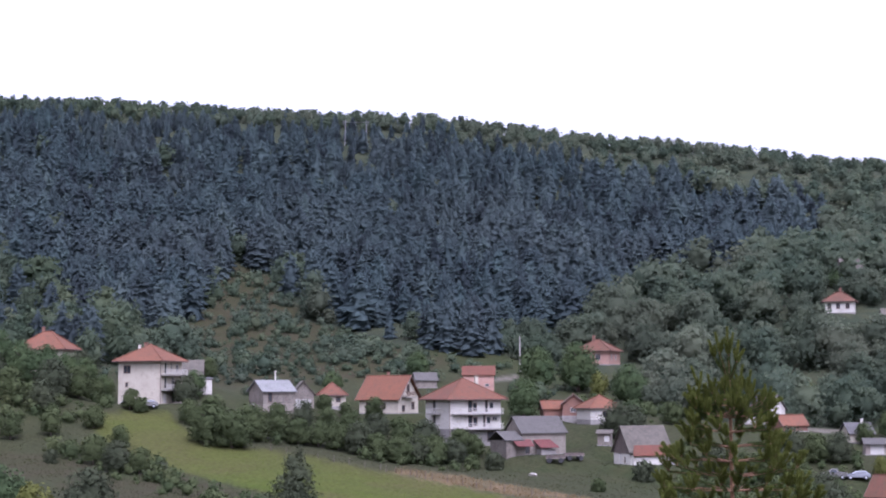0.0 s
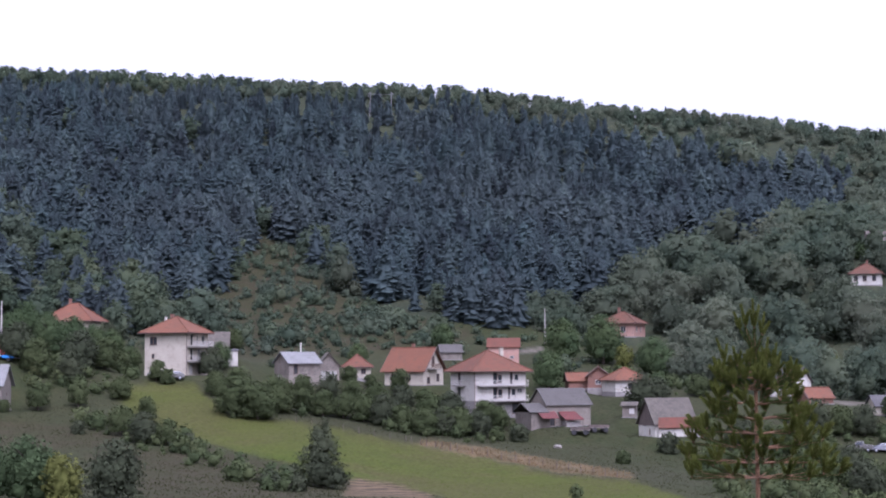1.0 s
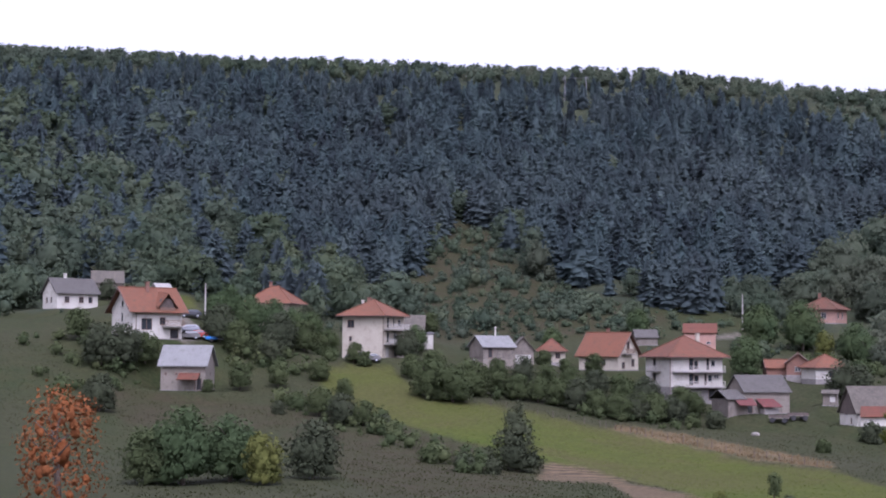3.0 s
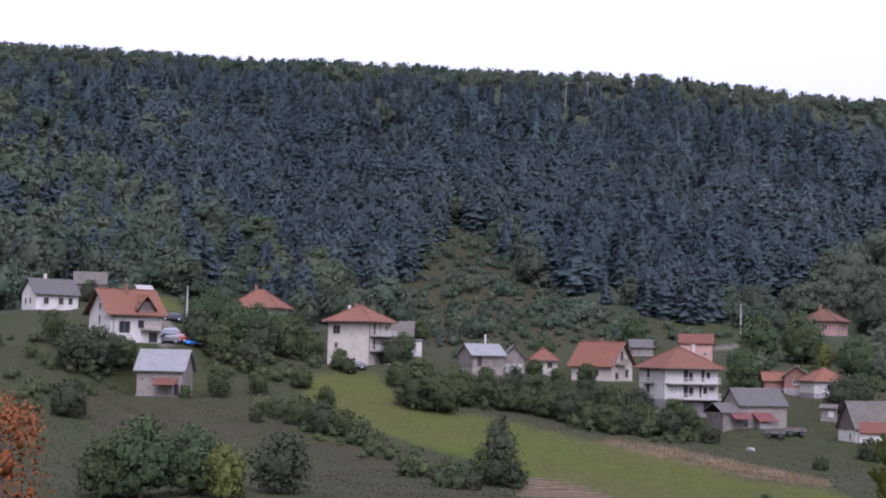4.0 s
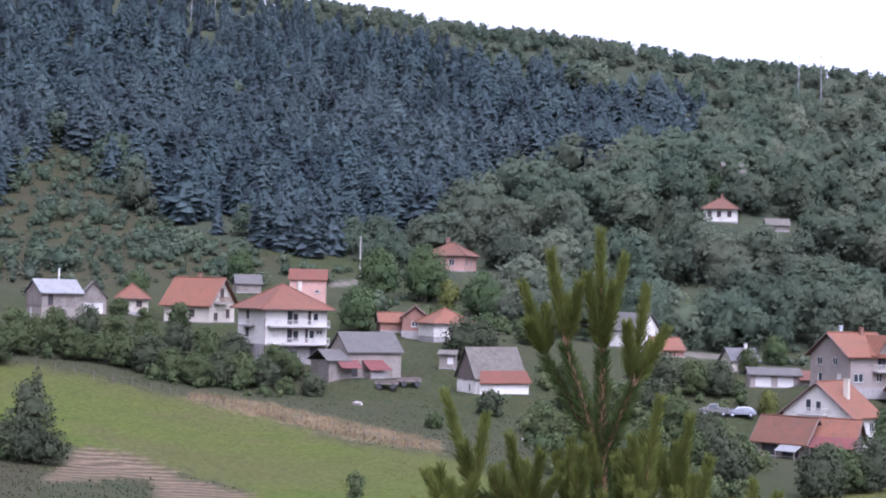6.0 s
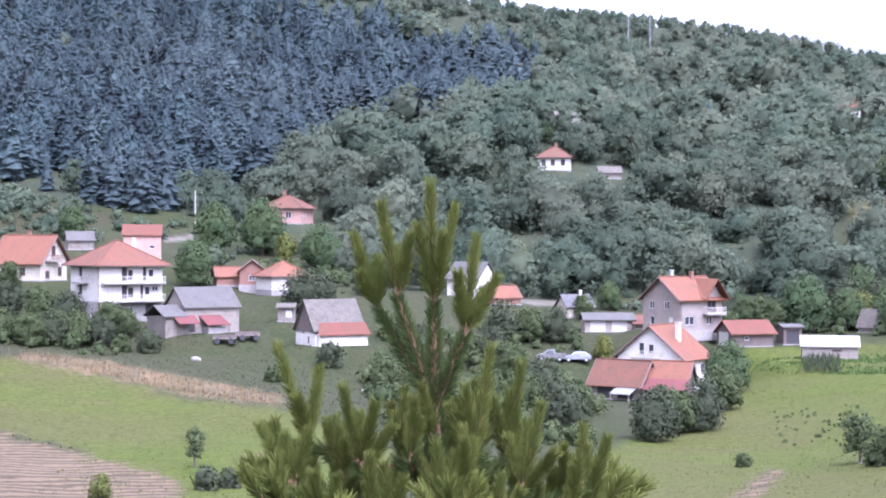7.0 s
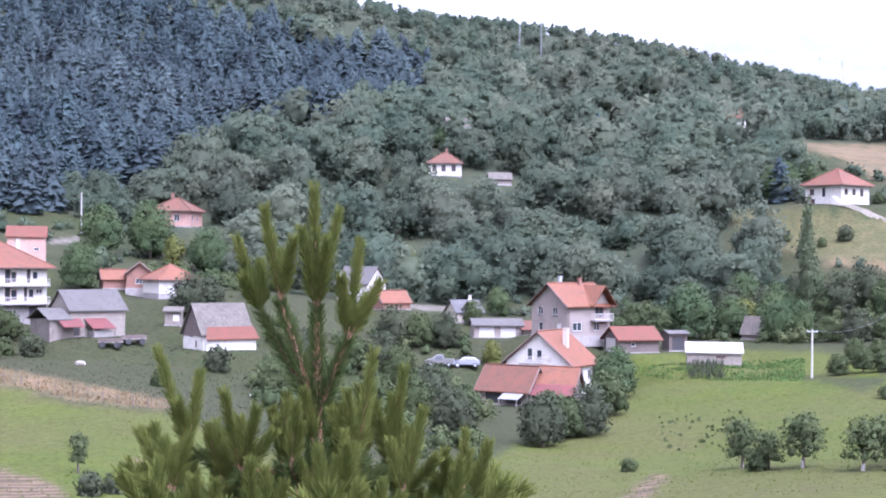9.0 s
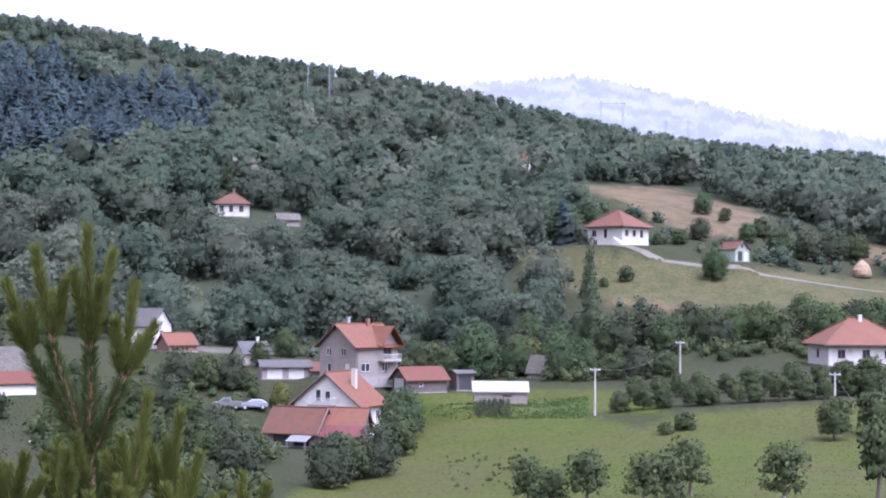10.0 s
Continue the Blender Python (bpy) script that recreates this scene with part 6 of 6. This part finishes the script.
def wire(a, b, sag, name="power_line"):
    cu = bpy.data.curves.new(name, "CURVE")
    cu.dimensions, cu.bevel_depth, cu.bevel_resolution = "3D", 0.014, 1
    sp = cu.splines.new("POLY")
    sp.points.add(20)
    for k in range(21):
        t = k / 20
        p = a.lerp(b, t)
        sp.points[k].co = (p.x, p.y, p.z - sag * 4 * t * (1 - t), 1)
    cu.materials.append(PYLON_STEEL)
    tagged(new(name, cu), "thin sagging power line between poles", "cable")


pole(3.80, 300, 0.81, 2.11, arm=False)
pole(-19.59, 250, 1.18, 2.38, arm=False)
p_a = pole(30.47, 205, -4.28, -2.52)
p_b = pole(33.56, 235, -2.78, -1.50)
p_c = pole(39.06, 200, -4.39, -2.55)
p_d = pole(40.23, 180, -4.95, -3.88)
wire(p_a, p_b, 1.6)
wire(p_c, p_d, 0.8)


def pylon(az, r, el, top, half, legs=0.35, label="tall steel two-legged power pylon on the ridge"):
    """An H-frame: two lattice legs, a crossbar, braces and insulator strings."""
    at = spot(az, r)
    h = 1.35 * r * (math.tan(radians(top)) - math.tan(radians(el)))
    ob = thing("power_pylon", at, -az, label, "pylon", "pylons")
    for s in (-1, 1):
        bm = bmesh.new()
        x0, x1 = s * half * 1.12, s * half
        for dx in (-legs, legs):
            tube(bm, (x0 + dx, 0, -3), (x1 + dx * 0.4, 0, h), 0.07, 0.06, 5)
        k = 10
        for i in range(k):
            a, b = i / k, (i + 1) / k
            sgn = 1 if i % 2 else -1
            tube(bm, (x0 + (x1 - x0) * a + sgn * legs * (1 - 0.6 * a), 0, h * a), (x0 + (x1 - x0) * b - sgn * legs * (1 - 0.6 * b), 0, h * b), 0.06, 0.06, 4)
        part("leg", bm, PYLON_STEEL, ob)
    bm = bmesh.new()
    box(bm, -half * 1.3, half * 1.3, -0.05, 0.05, h - 0.95, h - 0.85)
    tube(bm, (-half * 1.3, 0, h - 0.9), (-half, 0, h), 0.05, 0.05, 4)
    tube(bm, (half * 1.3, 0, h - 0.9), (half, 0, h), 0.05, 0.05, 4)
    part("crossbar", bm, PYLON_STEEL, ob)
    for x in (-half * 1.2, 0, half * 1.2):
        part("insulator", tube(bmesh.new(), (x, 0, h - 0.9), (x, 0, h - 2.2), 0.06, 0.06, 6), PYLON_STEEL, ob)


pylon(20.12, 540, 6.61, 8.31, 3.6, 0.2)
pylon(-2.2, 572, 10.97, 11.72, 4.1, 0.15)
pylon(31.0, 640, 6.2, 7.3, 4.4, 0.6)
pylon(33.4, 645, 5.9, 6.85, 4.4, 0.6)


# ---- vehicles
def car(at, rz, paint, label, van=False):
    ob = thing("car", at, rz, label, "car", "parked cars")
    length, width = 4.2, 1.7
    prof = [(-2.1, 0.35), (-2.1, 0.75), (-1.95, 0.9), (-1.0, 0.98), (-0.45, 1.42), (1.2, 1.45), (1.95, 1.0), (2.1, 0.9), (2.1, 0.35)]
    if van:
        prof = [(-2.1, 0.35), (-2.1, 0.8), (-1.9, 0.95), (-1.2, 1.05), (-0.6, 1.65), (0.5, 1.7), (0.6, 1.1), (2.05, 1.1), (2.1, 0.9), (2.1, 0.35)]
    bm = bmesh.new()
    left = [bm.verts.new((x, -width / 2 + (0.16 if z > 1.2 else 0), z)) for x, z in prof]
    right = [bm.verts.new((x, width / 2 - (0.16 if z > 1.2 else 0), z)) for x, z in prof]
    bm.faces.new(left)
    bm.faces.new(right[::-1])
    n = len(prof)
    for i in range(n):
        bm.faces.new((left[i], right[i], right[(i + 1) % n], left[(i + 1) % n]))
    bmesh.ops.bevel(bm, geom=bm.edges[:], offset=0.05, segments=2, affect="EDGES")
    body = part("body", bm, paint, ob)
    for s in (-1, 1):
        bm = bmesh.new()
        y, rear, head = s * (width / 2 + 0.012), 0.42 if van else 1.5, 1.58 if van else 1.36
        inner = s * (width / 2 - (0.125 if van else 0.11))
        rim_pts = [(-0.8, y, 1.06), (-0.45, inner, head), (0.38 if van else 1.1, inner, head), (rear, y, 1.06)]
        sheet = [bm.verts.new(c) for c in rim_pts]
        back = [bm.verts.new((c[0], c[1] - s * 0.03, c[2])) for c in rim_pts]
        bm.faces.new(sheet)
        bm.faces.new(back[::-1])
        for i in range(4):
            bm.faces.new((sheet[i], back[i], back[(i + 1) % 4], sheet[(i + 1) % 4]))
        part("side_window", bm, GLASS, ob)
        for x in (-1.3, 1.3):
            wheel = part("wheel", tube(bmesh.new(), (x, s * (width / 2 - 0.16), 0.32), (x, s * (width / 2 + 0.03), 0.32), 0.32, 0.32, 14), RUBBER_OR_DARK, ob)
            part("rim", tube(bmesh.new(), (x, s * (width / 2 + 0.03), 0.32), (x, s * (width / 2 + 0.04), 0.32), 0.19, 0.19, 10), STEEL, wheel)
    bm = bmesh.new()
    low, high = ((-1.16, 1.12), (-0.66, 1.62)) if van else ((-0.98, 1.02), (-0.5, 1.41))
    slab(bm, ((low[0], -0.7, low[1]), (low[0], 0.7, low[1]), (high[0], 0.6, high[1]), (high[0], -0.6, high[1])), 0.02)
    part("windscreen", bm, GLASS, ob)
    for s in (-1, 1):
        bm = bmesh.new()
        box(bm, -2.13, -2.05, s * 0.62 - 0.15, s * 0.62 + 0.15, 0.65, 0.8)
        part("headlight", bm, FRAME_WHITE, ob)
    return ob


def on_ground(az, r):
    return spot(az, r)


car(on_ground(16.93, 227), -20, CAR_WHITE, "white pickup parked on grass below the houses", True)
car(on_ground(17.87, 228), -8, CAR_SILVER, "pale silver car parked beside a pickup")
car(on_ground(-20.50, 239), 15, CAR_WHITE, "white car parked in the yard")
car(on_ground(-20.12, 240), 12, CAR_RED, "red car parked in the yard")
car(on_ground(-20.43, 243), 20, CAR_SILVER, "silver car parked behind others in the yard")
car(on_ground(-20.20, 252), 30, CAR_DARK, "dark car parked on the lane")
car(on_ground(-13.25, 240), 20, CAR_SILVER, "silver car half hidden by a bush")
car(on_ground(-12.72, 239), 10, CAR_WHITE, "white car beside the cream house")

# a blue covered trailer
at = spot(-19.53, 239)
ob = thing("trailer", at, 18, "small trailer under a bright blue tarpaulin", "trailer")
bm = bmesh.new()
box(bm, -1.1, 1.1, -0.7, 0.7, 0.45, 1.0, 0.12)
part("tarpaulin", bm, BLUE, ob)
for s in (-1, 1):
    part("wheel", tube(bmesh.new(), (0, s * 0.6, 0.3), (0, s * 0.78, 0.3), 0.3, 0.3, 12), RUBBER_OR_DARK, ob)
part("drawbar", tube(bmesh.new(), (1.0, 0, 0.55), (2.1, 0, 0.45), 0.05, 0.05, 6), STEEL, ob)


# carts and timber by the stone barn
def cart(at, rz, label):
    ob = thing("farm_cart", at, rz, label, "cart", "farm carts")
    bm = bmesh.new()
    box(bm, -1.6, 1.6, -0.8, 0.8, 0.7, 0.85)
    part("bed", bm, PLANK, ob)
    for y in (-0.78, 0.74):
        bm = bmesh.new()
        box(bm, -1.6, 1.6, y, y + 0.05, 0.85, 1.25)
        part("side_board", bm, PLANK_DARK, ob)
    for x in (-1.0, 1.0):
        for s in (-1, 1):
            part("wheel", tube(bmesh.new(), (x, s * 0.75, 0.42), (x, s * 0.9, 0.42), 0.42, 0.42, 12), RUBBER_OR_DARK, ob)
    return ob


cart(spot(4.90, 218), -14, "weathered plank farm cart by the barn")
cart(spot(5.72, 220), 10, "dark farm cart standing on the grass")


def boulder(at, size, seed):
    rng = np.random.default_rng(seed)
    bm = bmesh.new()
    bmesh.ops.create_icosphere(bm, subdivisions=3, radius=1)
    for v in bm.verts:
        k = 1 + 0.18 * noise.noise(v.co * 1.7 + Vector((seed, 0, 0))) + 0.06 * rng.normal()
        v.co = Vector((v.co.x * size * k, v.co.y * size * 0.7 * k, v.co.z * size * 0.45 * k))
    me = bpy.data.meshes.new("boulder")
    bm.to_mesh(me)
    bm.free()
    me.materials.append(STONE)
    ob = new("boulder", me)
    ob.matrix_basis = pose(at.x, at.y, at.z + 0.1 * size, 0, 0, seed * 40)
    tagged(ob, "pale flat boulder lying in the grass", "boulder", "boulders")


boulder(spot(3.84, 211), 0.9, 3)
boulder(spot(8.09, 225), 0.5, 5)
boulder(spot(9.99, 193), 0.5, 7)

# a haystack in the upper field
at = spot(39.99, 338)
ob = thing("haystack", at, 0, "brown domed haystack in the field", "haystack")
rng = np.random.default_rng(77)
bm = bmesh.new()
rings = []
for z, rad in ((0, 1.7), (0.6, 2.0), (1.6, 1.9), (2.6, 1.35), (3.3, 0.7), (3.7, 0.15)):
    rings.append([bm.verts.new((rad * (1 + 0.06 * rng.normal()) * math.cos(k * math.tau / 16), rad * (1 + 0.06 * rng.normal()) * math.sin(k * math.tau / 16), z)) for k in range(16)])
for a, b in zip(rings, rings[1:]):
    for k in range(16):
        bm.faces.new((a[k], a[(k + 1) % 16], b[(k + 1) % 16], b[k]))
bm.faces.new(rings[-1])
part("stack", bm, HAY, ob)
part("stack_pole", tube(bmesh.new(), (0, 0, 3.4), (0, 0, 4.3), 0.06, 0.04, 6), BARK, ob)


# ---- grass tufts, dry stalks and garden rows
def blades(name, az0, az1, r0, r1, fields, density, height, width, material, label, seed, skip=()):
    rng = np.random.default_rng(seed)
    count = int(radians(az1 - az0) * (r1**2 - r0**2) / 2 * density)
    az, r = rng.uniform(az0, az1, count), np.sqrt(rng.uniform(r0**2, r1**2, count))
    x, y = r * np.sin(np.radians(az)), r * np.cos(np.radians(az))
    z = ground_z(x, y)
    el = np.degrees(np.arctan2(z - EYE, r))
    ok = in_fields(az, el, fields)
    if skip:
        ok &= ~in_fields(az, el, skip)
    patch = np.sin(x / 2.3 + 1) * np.sin(y / 3.1) + 0.6 * np.sin(x / 0.9 + y / 1.1)
    ok &= patch > rng.uniform(-1.4, 0.8, count)
    p = np.stack([x, y, z - 0.03], 1)[ok]
    n = len(p)
    a = rng.uniform(0, math.tau, n)
    side = np.stack([np.cos(a), np.sin(a), np.zeros(n)], 1) * width * rng.uniform(0.6, 1.3, (n, 1))
    up = np.stack([rng.normal(size=n) * 0.25, rng.normal(size=n) * 0.25, np.ones(n)], 1) * height * rng.uniform(0.5, 1.3, (n, 1))
    q = np.stack([p - side, p + side, p + up + side * 0.4, p + up - side * 0.4], 1).reshape(-1, 3)
    tagged(new(name, quads_mesh(name, q, material)), label, "grass", kind="stuff")


blades("meadow_grass", -17, 14, 110, 235, LUSH, 3.0, 0.1, 0.07, GRASS, "short green meadow grass", 51)
blades("meadow_grass", 18, 42, 110, 215, LUSH + OLIVE, 3.0, 0.1, 0.07, GRASS, "short green meadow grass", 52)
blades("dry_grass", -6, 14, 130, 235, STRAW_LAND[:1], 7.0, 0.42, 0.07, STRAW, "tall dry straw-coloured grass along the fence", 53)
blades("rough_grass", -30, 16, 95, 235, [[(-31, -10), (17, -10), (17, -2), (-31, 0.2)]], 3.0, 0.16, 0.08, ROUGH, "rough olive grass and weeds on the slope", 54, LUSH + STRAW_LAND + TILLED)
WEEDS = [(24.6, -4.8), (27.3, -4.6), (28.3, -5.6), (27.9, -7.0), (25.2, -7.1), (24.8, -5.6)]
blades("docks", 22, 34, 110, 190, [WEEDS], 0.5, 0.34, 0.34, LEAF_ORCHARD, "clumps of dark dock leaves in the meadow", 55)
GARDEN = [(25.9, -3.9), (30.2, -3.6), (30.2, -4.4), (25.9, -4.5), (24.1, -4.4), (24.1, -4.0)]
blades("garden_plants", 22, 33, 170, 240, [GARDEN], 8.0, 0.32, 0.22, LEAF_BRIGHT, "green vegetable rows in the garden", 56)
MAIZE = [(26.0, -3.9), (27.3, -3.9), (27.4, -4.4), (26.0, -4.4)]
blades("maize", 24, 32, 170, 240, [MAIZE], 12.0, 0.95, 0.1, LEAF_DARK, "dark green maize patch before the shed", 57)


# ---- a fence of split posts along the straw strip
def fence(points, step, label):
    root = thing("post_fence", spot(*points[0]), 0, label, "fence")
    base = root.matrix_basis.translation
    me = bpy.data.meshes.new("fence_post")
    bm = tube(bmesh.new(), (0, 0, -0.3), (0.03, 0, 1.15), 0.06, 0.05, 6)
    bm.to_mesh(me)
    bm.free()
    me.materials.append(PLANK_DARK)
    k = 0
    for (a0, r0), (a1, r1) in zip(points, points[1:]):
        n = max(1, int(math.hypot((a1 - a0) * 0.01745 * r0, r1 - r0) / step))
        for i in range(n):
            t = i / n
            p = spot(a0 + (a1 - a0) * t, r0 + (r1 - r0) * t)
            k += 1
            piece("post", me, root, p.x - base.x, p.y - base.y, p.z - base.z, k * 47)


fence([(-2.77, 206), (0.57, 199), (3.59, 188), (6.78, 176)], 2.6, "weathered split-post fence along dry grass")
fence([(-7.77, 214), (-3.02, 207), (-0.40, 201)], 2.6, "leaning post fence below the orchard trees")

# ---- the young black pine close to the look-out
def needles(rng, a, b, n, length, spread=0.78, width=0.0038, blunt=0.38):
    """Needles along a shoot from a to b, leaning forward; the tip has its own brush."""
    a, b = np.array(a), np.array(b)
    axis = (b - a) / np.linalg.norm(b - a)
    side = np.cross(axis, [0.3, 0.9, 0.1])
    side /= np.linalg.norm(side)
    other = np.cross(axis, side)
    t = rng.uniform(0.0, 1.0, n) ** 0.85
    ang = rng.uniform(0, math.tau, n)
    lean = spread * rng.uniform(0.55, 1.15, n) * (1.08 - blunt * t)
    out = np.cos(ang)[:, None] * side + np.sin(ang)[:, None] * other
    way = axis * np.cos(lean)[:, None] + out * np.sin(lean)[:, None]
    base = a + (b - a) * t[:, None]
    L = length * rng.uniform(0.75, 1.15, (n, 1)) * (1.0 - 0.25 * t[:, None])
    w = np.cross(way, rng.normal(size=(n, 3)))
    w = w / np.linalg.norm(w, axis=1)[:, None] * width
    tip = base + way * L + axis * 0.012
    return np.stack([base - w, base + w, tip + w * 0.45, tip - w * 0.45], 1).reshape(-1, 3)


def build_pine():
    rng = np.random.default_rng(90)
    top = spot(12.54, 14.0, 2.38)
    foot = ground_z(top.x, top.y)[0]
    h = top.z - foot
    root = thing("young_pine", (top.x, top.y, foot), -12.54, "young black pine with upright bushy green shoots", "tree")
    V = lambda x, y, z: Vector((x, y, h + z))
    wood, fresh, old = bmesh.new(), [], []
    shoots = 0

    def limb(p, q, ra, rb):
        tube(wood, p, q, ra * 1.2, rb * 1.2, 7)

    def shoot(a, b, n=800, length=0.15, width=0.0038):
        nonlocal shoots
        shoots += 1
        tube(wood, a, a + (b - a) * 0.93, 0.015, 0.008, 5)
        fresh.append(needles(rng, a + (b - a) * 0.12, b, n, length, 0.68, width, 0.3))
        tube_bud = b - a
        tube(wood, b - tube_bud * 0.07, b + tube_bud.normalized() * 0.03, 0.008, 0.003, 5)

    def stem(a, b, ra, rb, n=160):
        limb(a, b, ra, rb)
        if n:
            old.append(needles(rng, a + (b - a) * 0.05, b, int(n * 4.2), 0.165, 0.95, 0.0034))

    def cluster(joint, tips, depth):
        for (x, z), y in zip(tips, depth):
            shoot(joint, V(x, y, z))

    # the trunk and the three leading stems
    limb(V(0.05, 0, -h - 0.3), V(0.04, 0, -2.1), 0.085, 0.045)
    old.append(needles(rng, np.array(V(0.05, 0, -3.0)), np.array(V(0.04, 0, -2.0)), 1500, 0.2, 1.1))
    stem(V(0.04, 0, -2.1), V(0.02, 0, -1.12), 0.04, 0.024, 420)
    cluster(V(0.02, 0, -1.12), [(-0.02, -0.02), (0.2, -0.24), (-0.12, -0.42), (0.1, -0.5)], (0, 0.1, -0.12, -0.15))
    old.append(needles(rng, np.array(V(0.02, 0, -1.1)), np.array(V(0.0, 0, -0.45)), 220, 0.12, 0.8))
    stem(V(0.04, 0, -2.05), V(-0.3, -0.08, -1.05), 0.03, 0.02, 330)
    cluster(V(-0.3, -0.08, -1.05), [(-0.45, -0.22), (-0.2, -0.5), (-0.32, -0.62)], (-0.1, -0.2, 0.1))
    stem(V(0.0, 0, -1.95), V(-0.48, 0.1, -1.15), 0.024, 0.014, 240)
    cluster(V(-0.48, 0.1, -1.15), [(-0.7, -0.5), (-0.62, -0.85), (-0.5, -0.72)], (0.15, 0.0, 0.25))
    stem(V(0.05, 0, -2.0), V(0.29, -0.1, -1.38), 0.026, 0.017, 260)
    cluster(V(0.29, -0.1, -1.38), [(0.4, -0.52), (0.56, -0.88), (0.24, -0.85), (0.46, -1.0)], (0.0, -0.1, -0.2, 0.12))

    # lower branches: bearing, joint height, reach and the number of shoots
    plan = [
        (-1.1, -0.15, -2.35, [(-1.37, -1.5), (-1.02, -1.72), (-1.18, -1.95)]), (-1.22, -0.3, -2.72, [(-1.5, -2.2), (-1.3, -2.3), (-1.62, -2.55), (-1.1, -2.25)]),
        (-0.62, -0.4, -2.55, [(-0.76, -1.83), (-0.5, -1.98), (-0.64, -2.1), (-0.38, -2.2)]), (-0.2, 0.5, -2.5, [(-0.25, -1.95), (-0.05, -2.05), (-0.36, -2.1)]),
        (0.38, -0.45, -2.4, [(0.52, -1.48), (0.3, -1.84), (0.18, -2.0), (0.42, -2.05)]), (0.7, 0.3, -2.55, [(0.83, -1.68), (0.72, -1.95), (0.6, -2.1)]),
        (0.8, -0.3, -2.75, [(0.97, -2.02), (0.86, -2.2), (1.06, -2.4), (0.7, -2.3)]), (1.22, 0.1, -2.98, [(1.2, -2.42), (1.3, -2.6), (1.1, -2.62)]), (1.38, -0.2, -3.0, [(1.56, -2.3), (1.46, -2.55), (1.6, -2.7)]),
        (0.1, -0.75, -2.85, [(0.05, -2.3), (0.2, -2.4), (-0.1, -2.42), (0.3, -2.55)]), (-0.9, -0.6, -3.1, [(-1.0, -2.55), (-0.82, -2.6), (-1.12, -2.75)]), (-0.35, -0.7, -3.05, [(-0.4, -2.5), (-0.25, -2.6), (-0.52, -2.62)]),
        (0.55, -0.7, -3.1, [(0.6, -2.6), (0.45, -2.68), (0.75, -2.7)]),
    ]
    for x, y, z, tips in plan:
        joint = V(x, y, z)
        mid = V(x * 0.55, y * 0.55, z - 0.18)
        limb(V(0.04, 0, z - 0.1 - 0.1 * abs(x)), mid, 0.024, 0.018)
        stem(mid, joint, 0.018, 0.013, 200)
        cluster(joint, tips, [y + rng.uniform(-0.16, 0.16) for _ in tips])
    for k in range(46):
        x = rng.uniform(-1.4, 1.4)
        z = rng.uniform(-3.6, -2.2 - 0.35 * abs(x))
        y = rng.uniform(-0.8, 0.7)
        joint = V(x, y, z)
        stem(V(x * 0.6, y * 0.6, z - 0.25), joint, 0.014, 0.011, 90)
        for _ in range(3):
            shoot(joint, joint + Vector((rng.uniform(-0.1, 0.1) + 0.08 * x, rng.uniform(-0.1, 0.1), rng.uniform(0.3, 0.55))), 480, 0.13)
    for level in range(7):
        z0 = -3.2 - 0.55 * level
        if -z0 > h - 0.5:
            break
        count, reach = 9 + level, 1.5 + 0.22 * level
        for k in range(count):
            a = k * math.tau / count + level * 0.7 + rng.uniform(-0.2, 0.2)
            rr = reach * rng.uniform(0.75, 1.1)
            joint = V(rr * math.cos(a), rr * math.sin(a), z0 + rng.uniform(-0.15, 0.15))
            mid = V(0.5 * rr * math.cos(a), 0.5 * rr * math.sin(a), z0 - 0.12)
            limb(V(0.05, 0, z0 - 0.2), mid, 0.026, 0.02)
            stem(mid, joint, 0.02, 0.012, 170)
            for _ in range(4):
                b = joint + Vector((rng.uniform(-0.3, 0.3) + 0.2 * math.cos(a), rng.uniform(-0.3, 0.3) + 0.2 * math.sin(a), rng.uniform(0.35, 0.65)))
                shoot(joint, b, 190, 0.19, 0.009)
    part("trunk", wood, PINE_BARK, root)
    for name, data, mat in (("young_foliage", fresh, NEEDLE), ("older_foliage", old, NEEDLE_OLD)):
        ob = new(name, quads_mesh(name, np.concatenate(data), mat))
        ob.parent = root


build_pine()
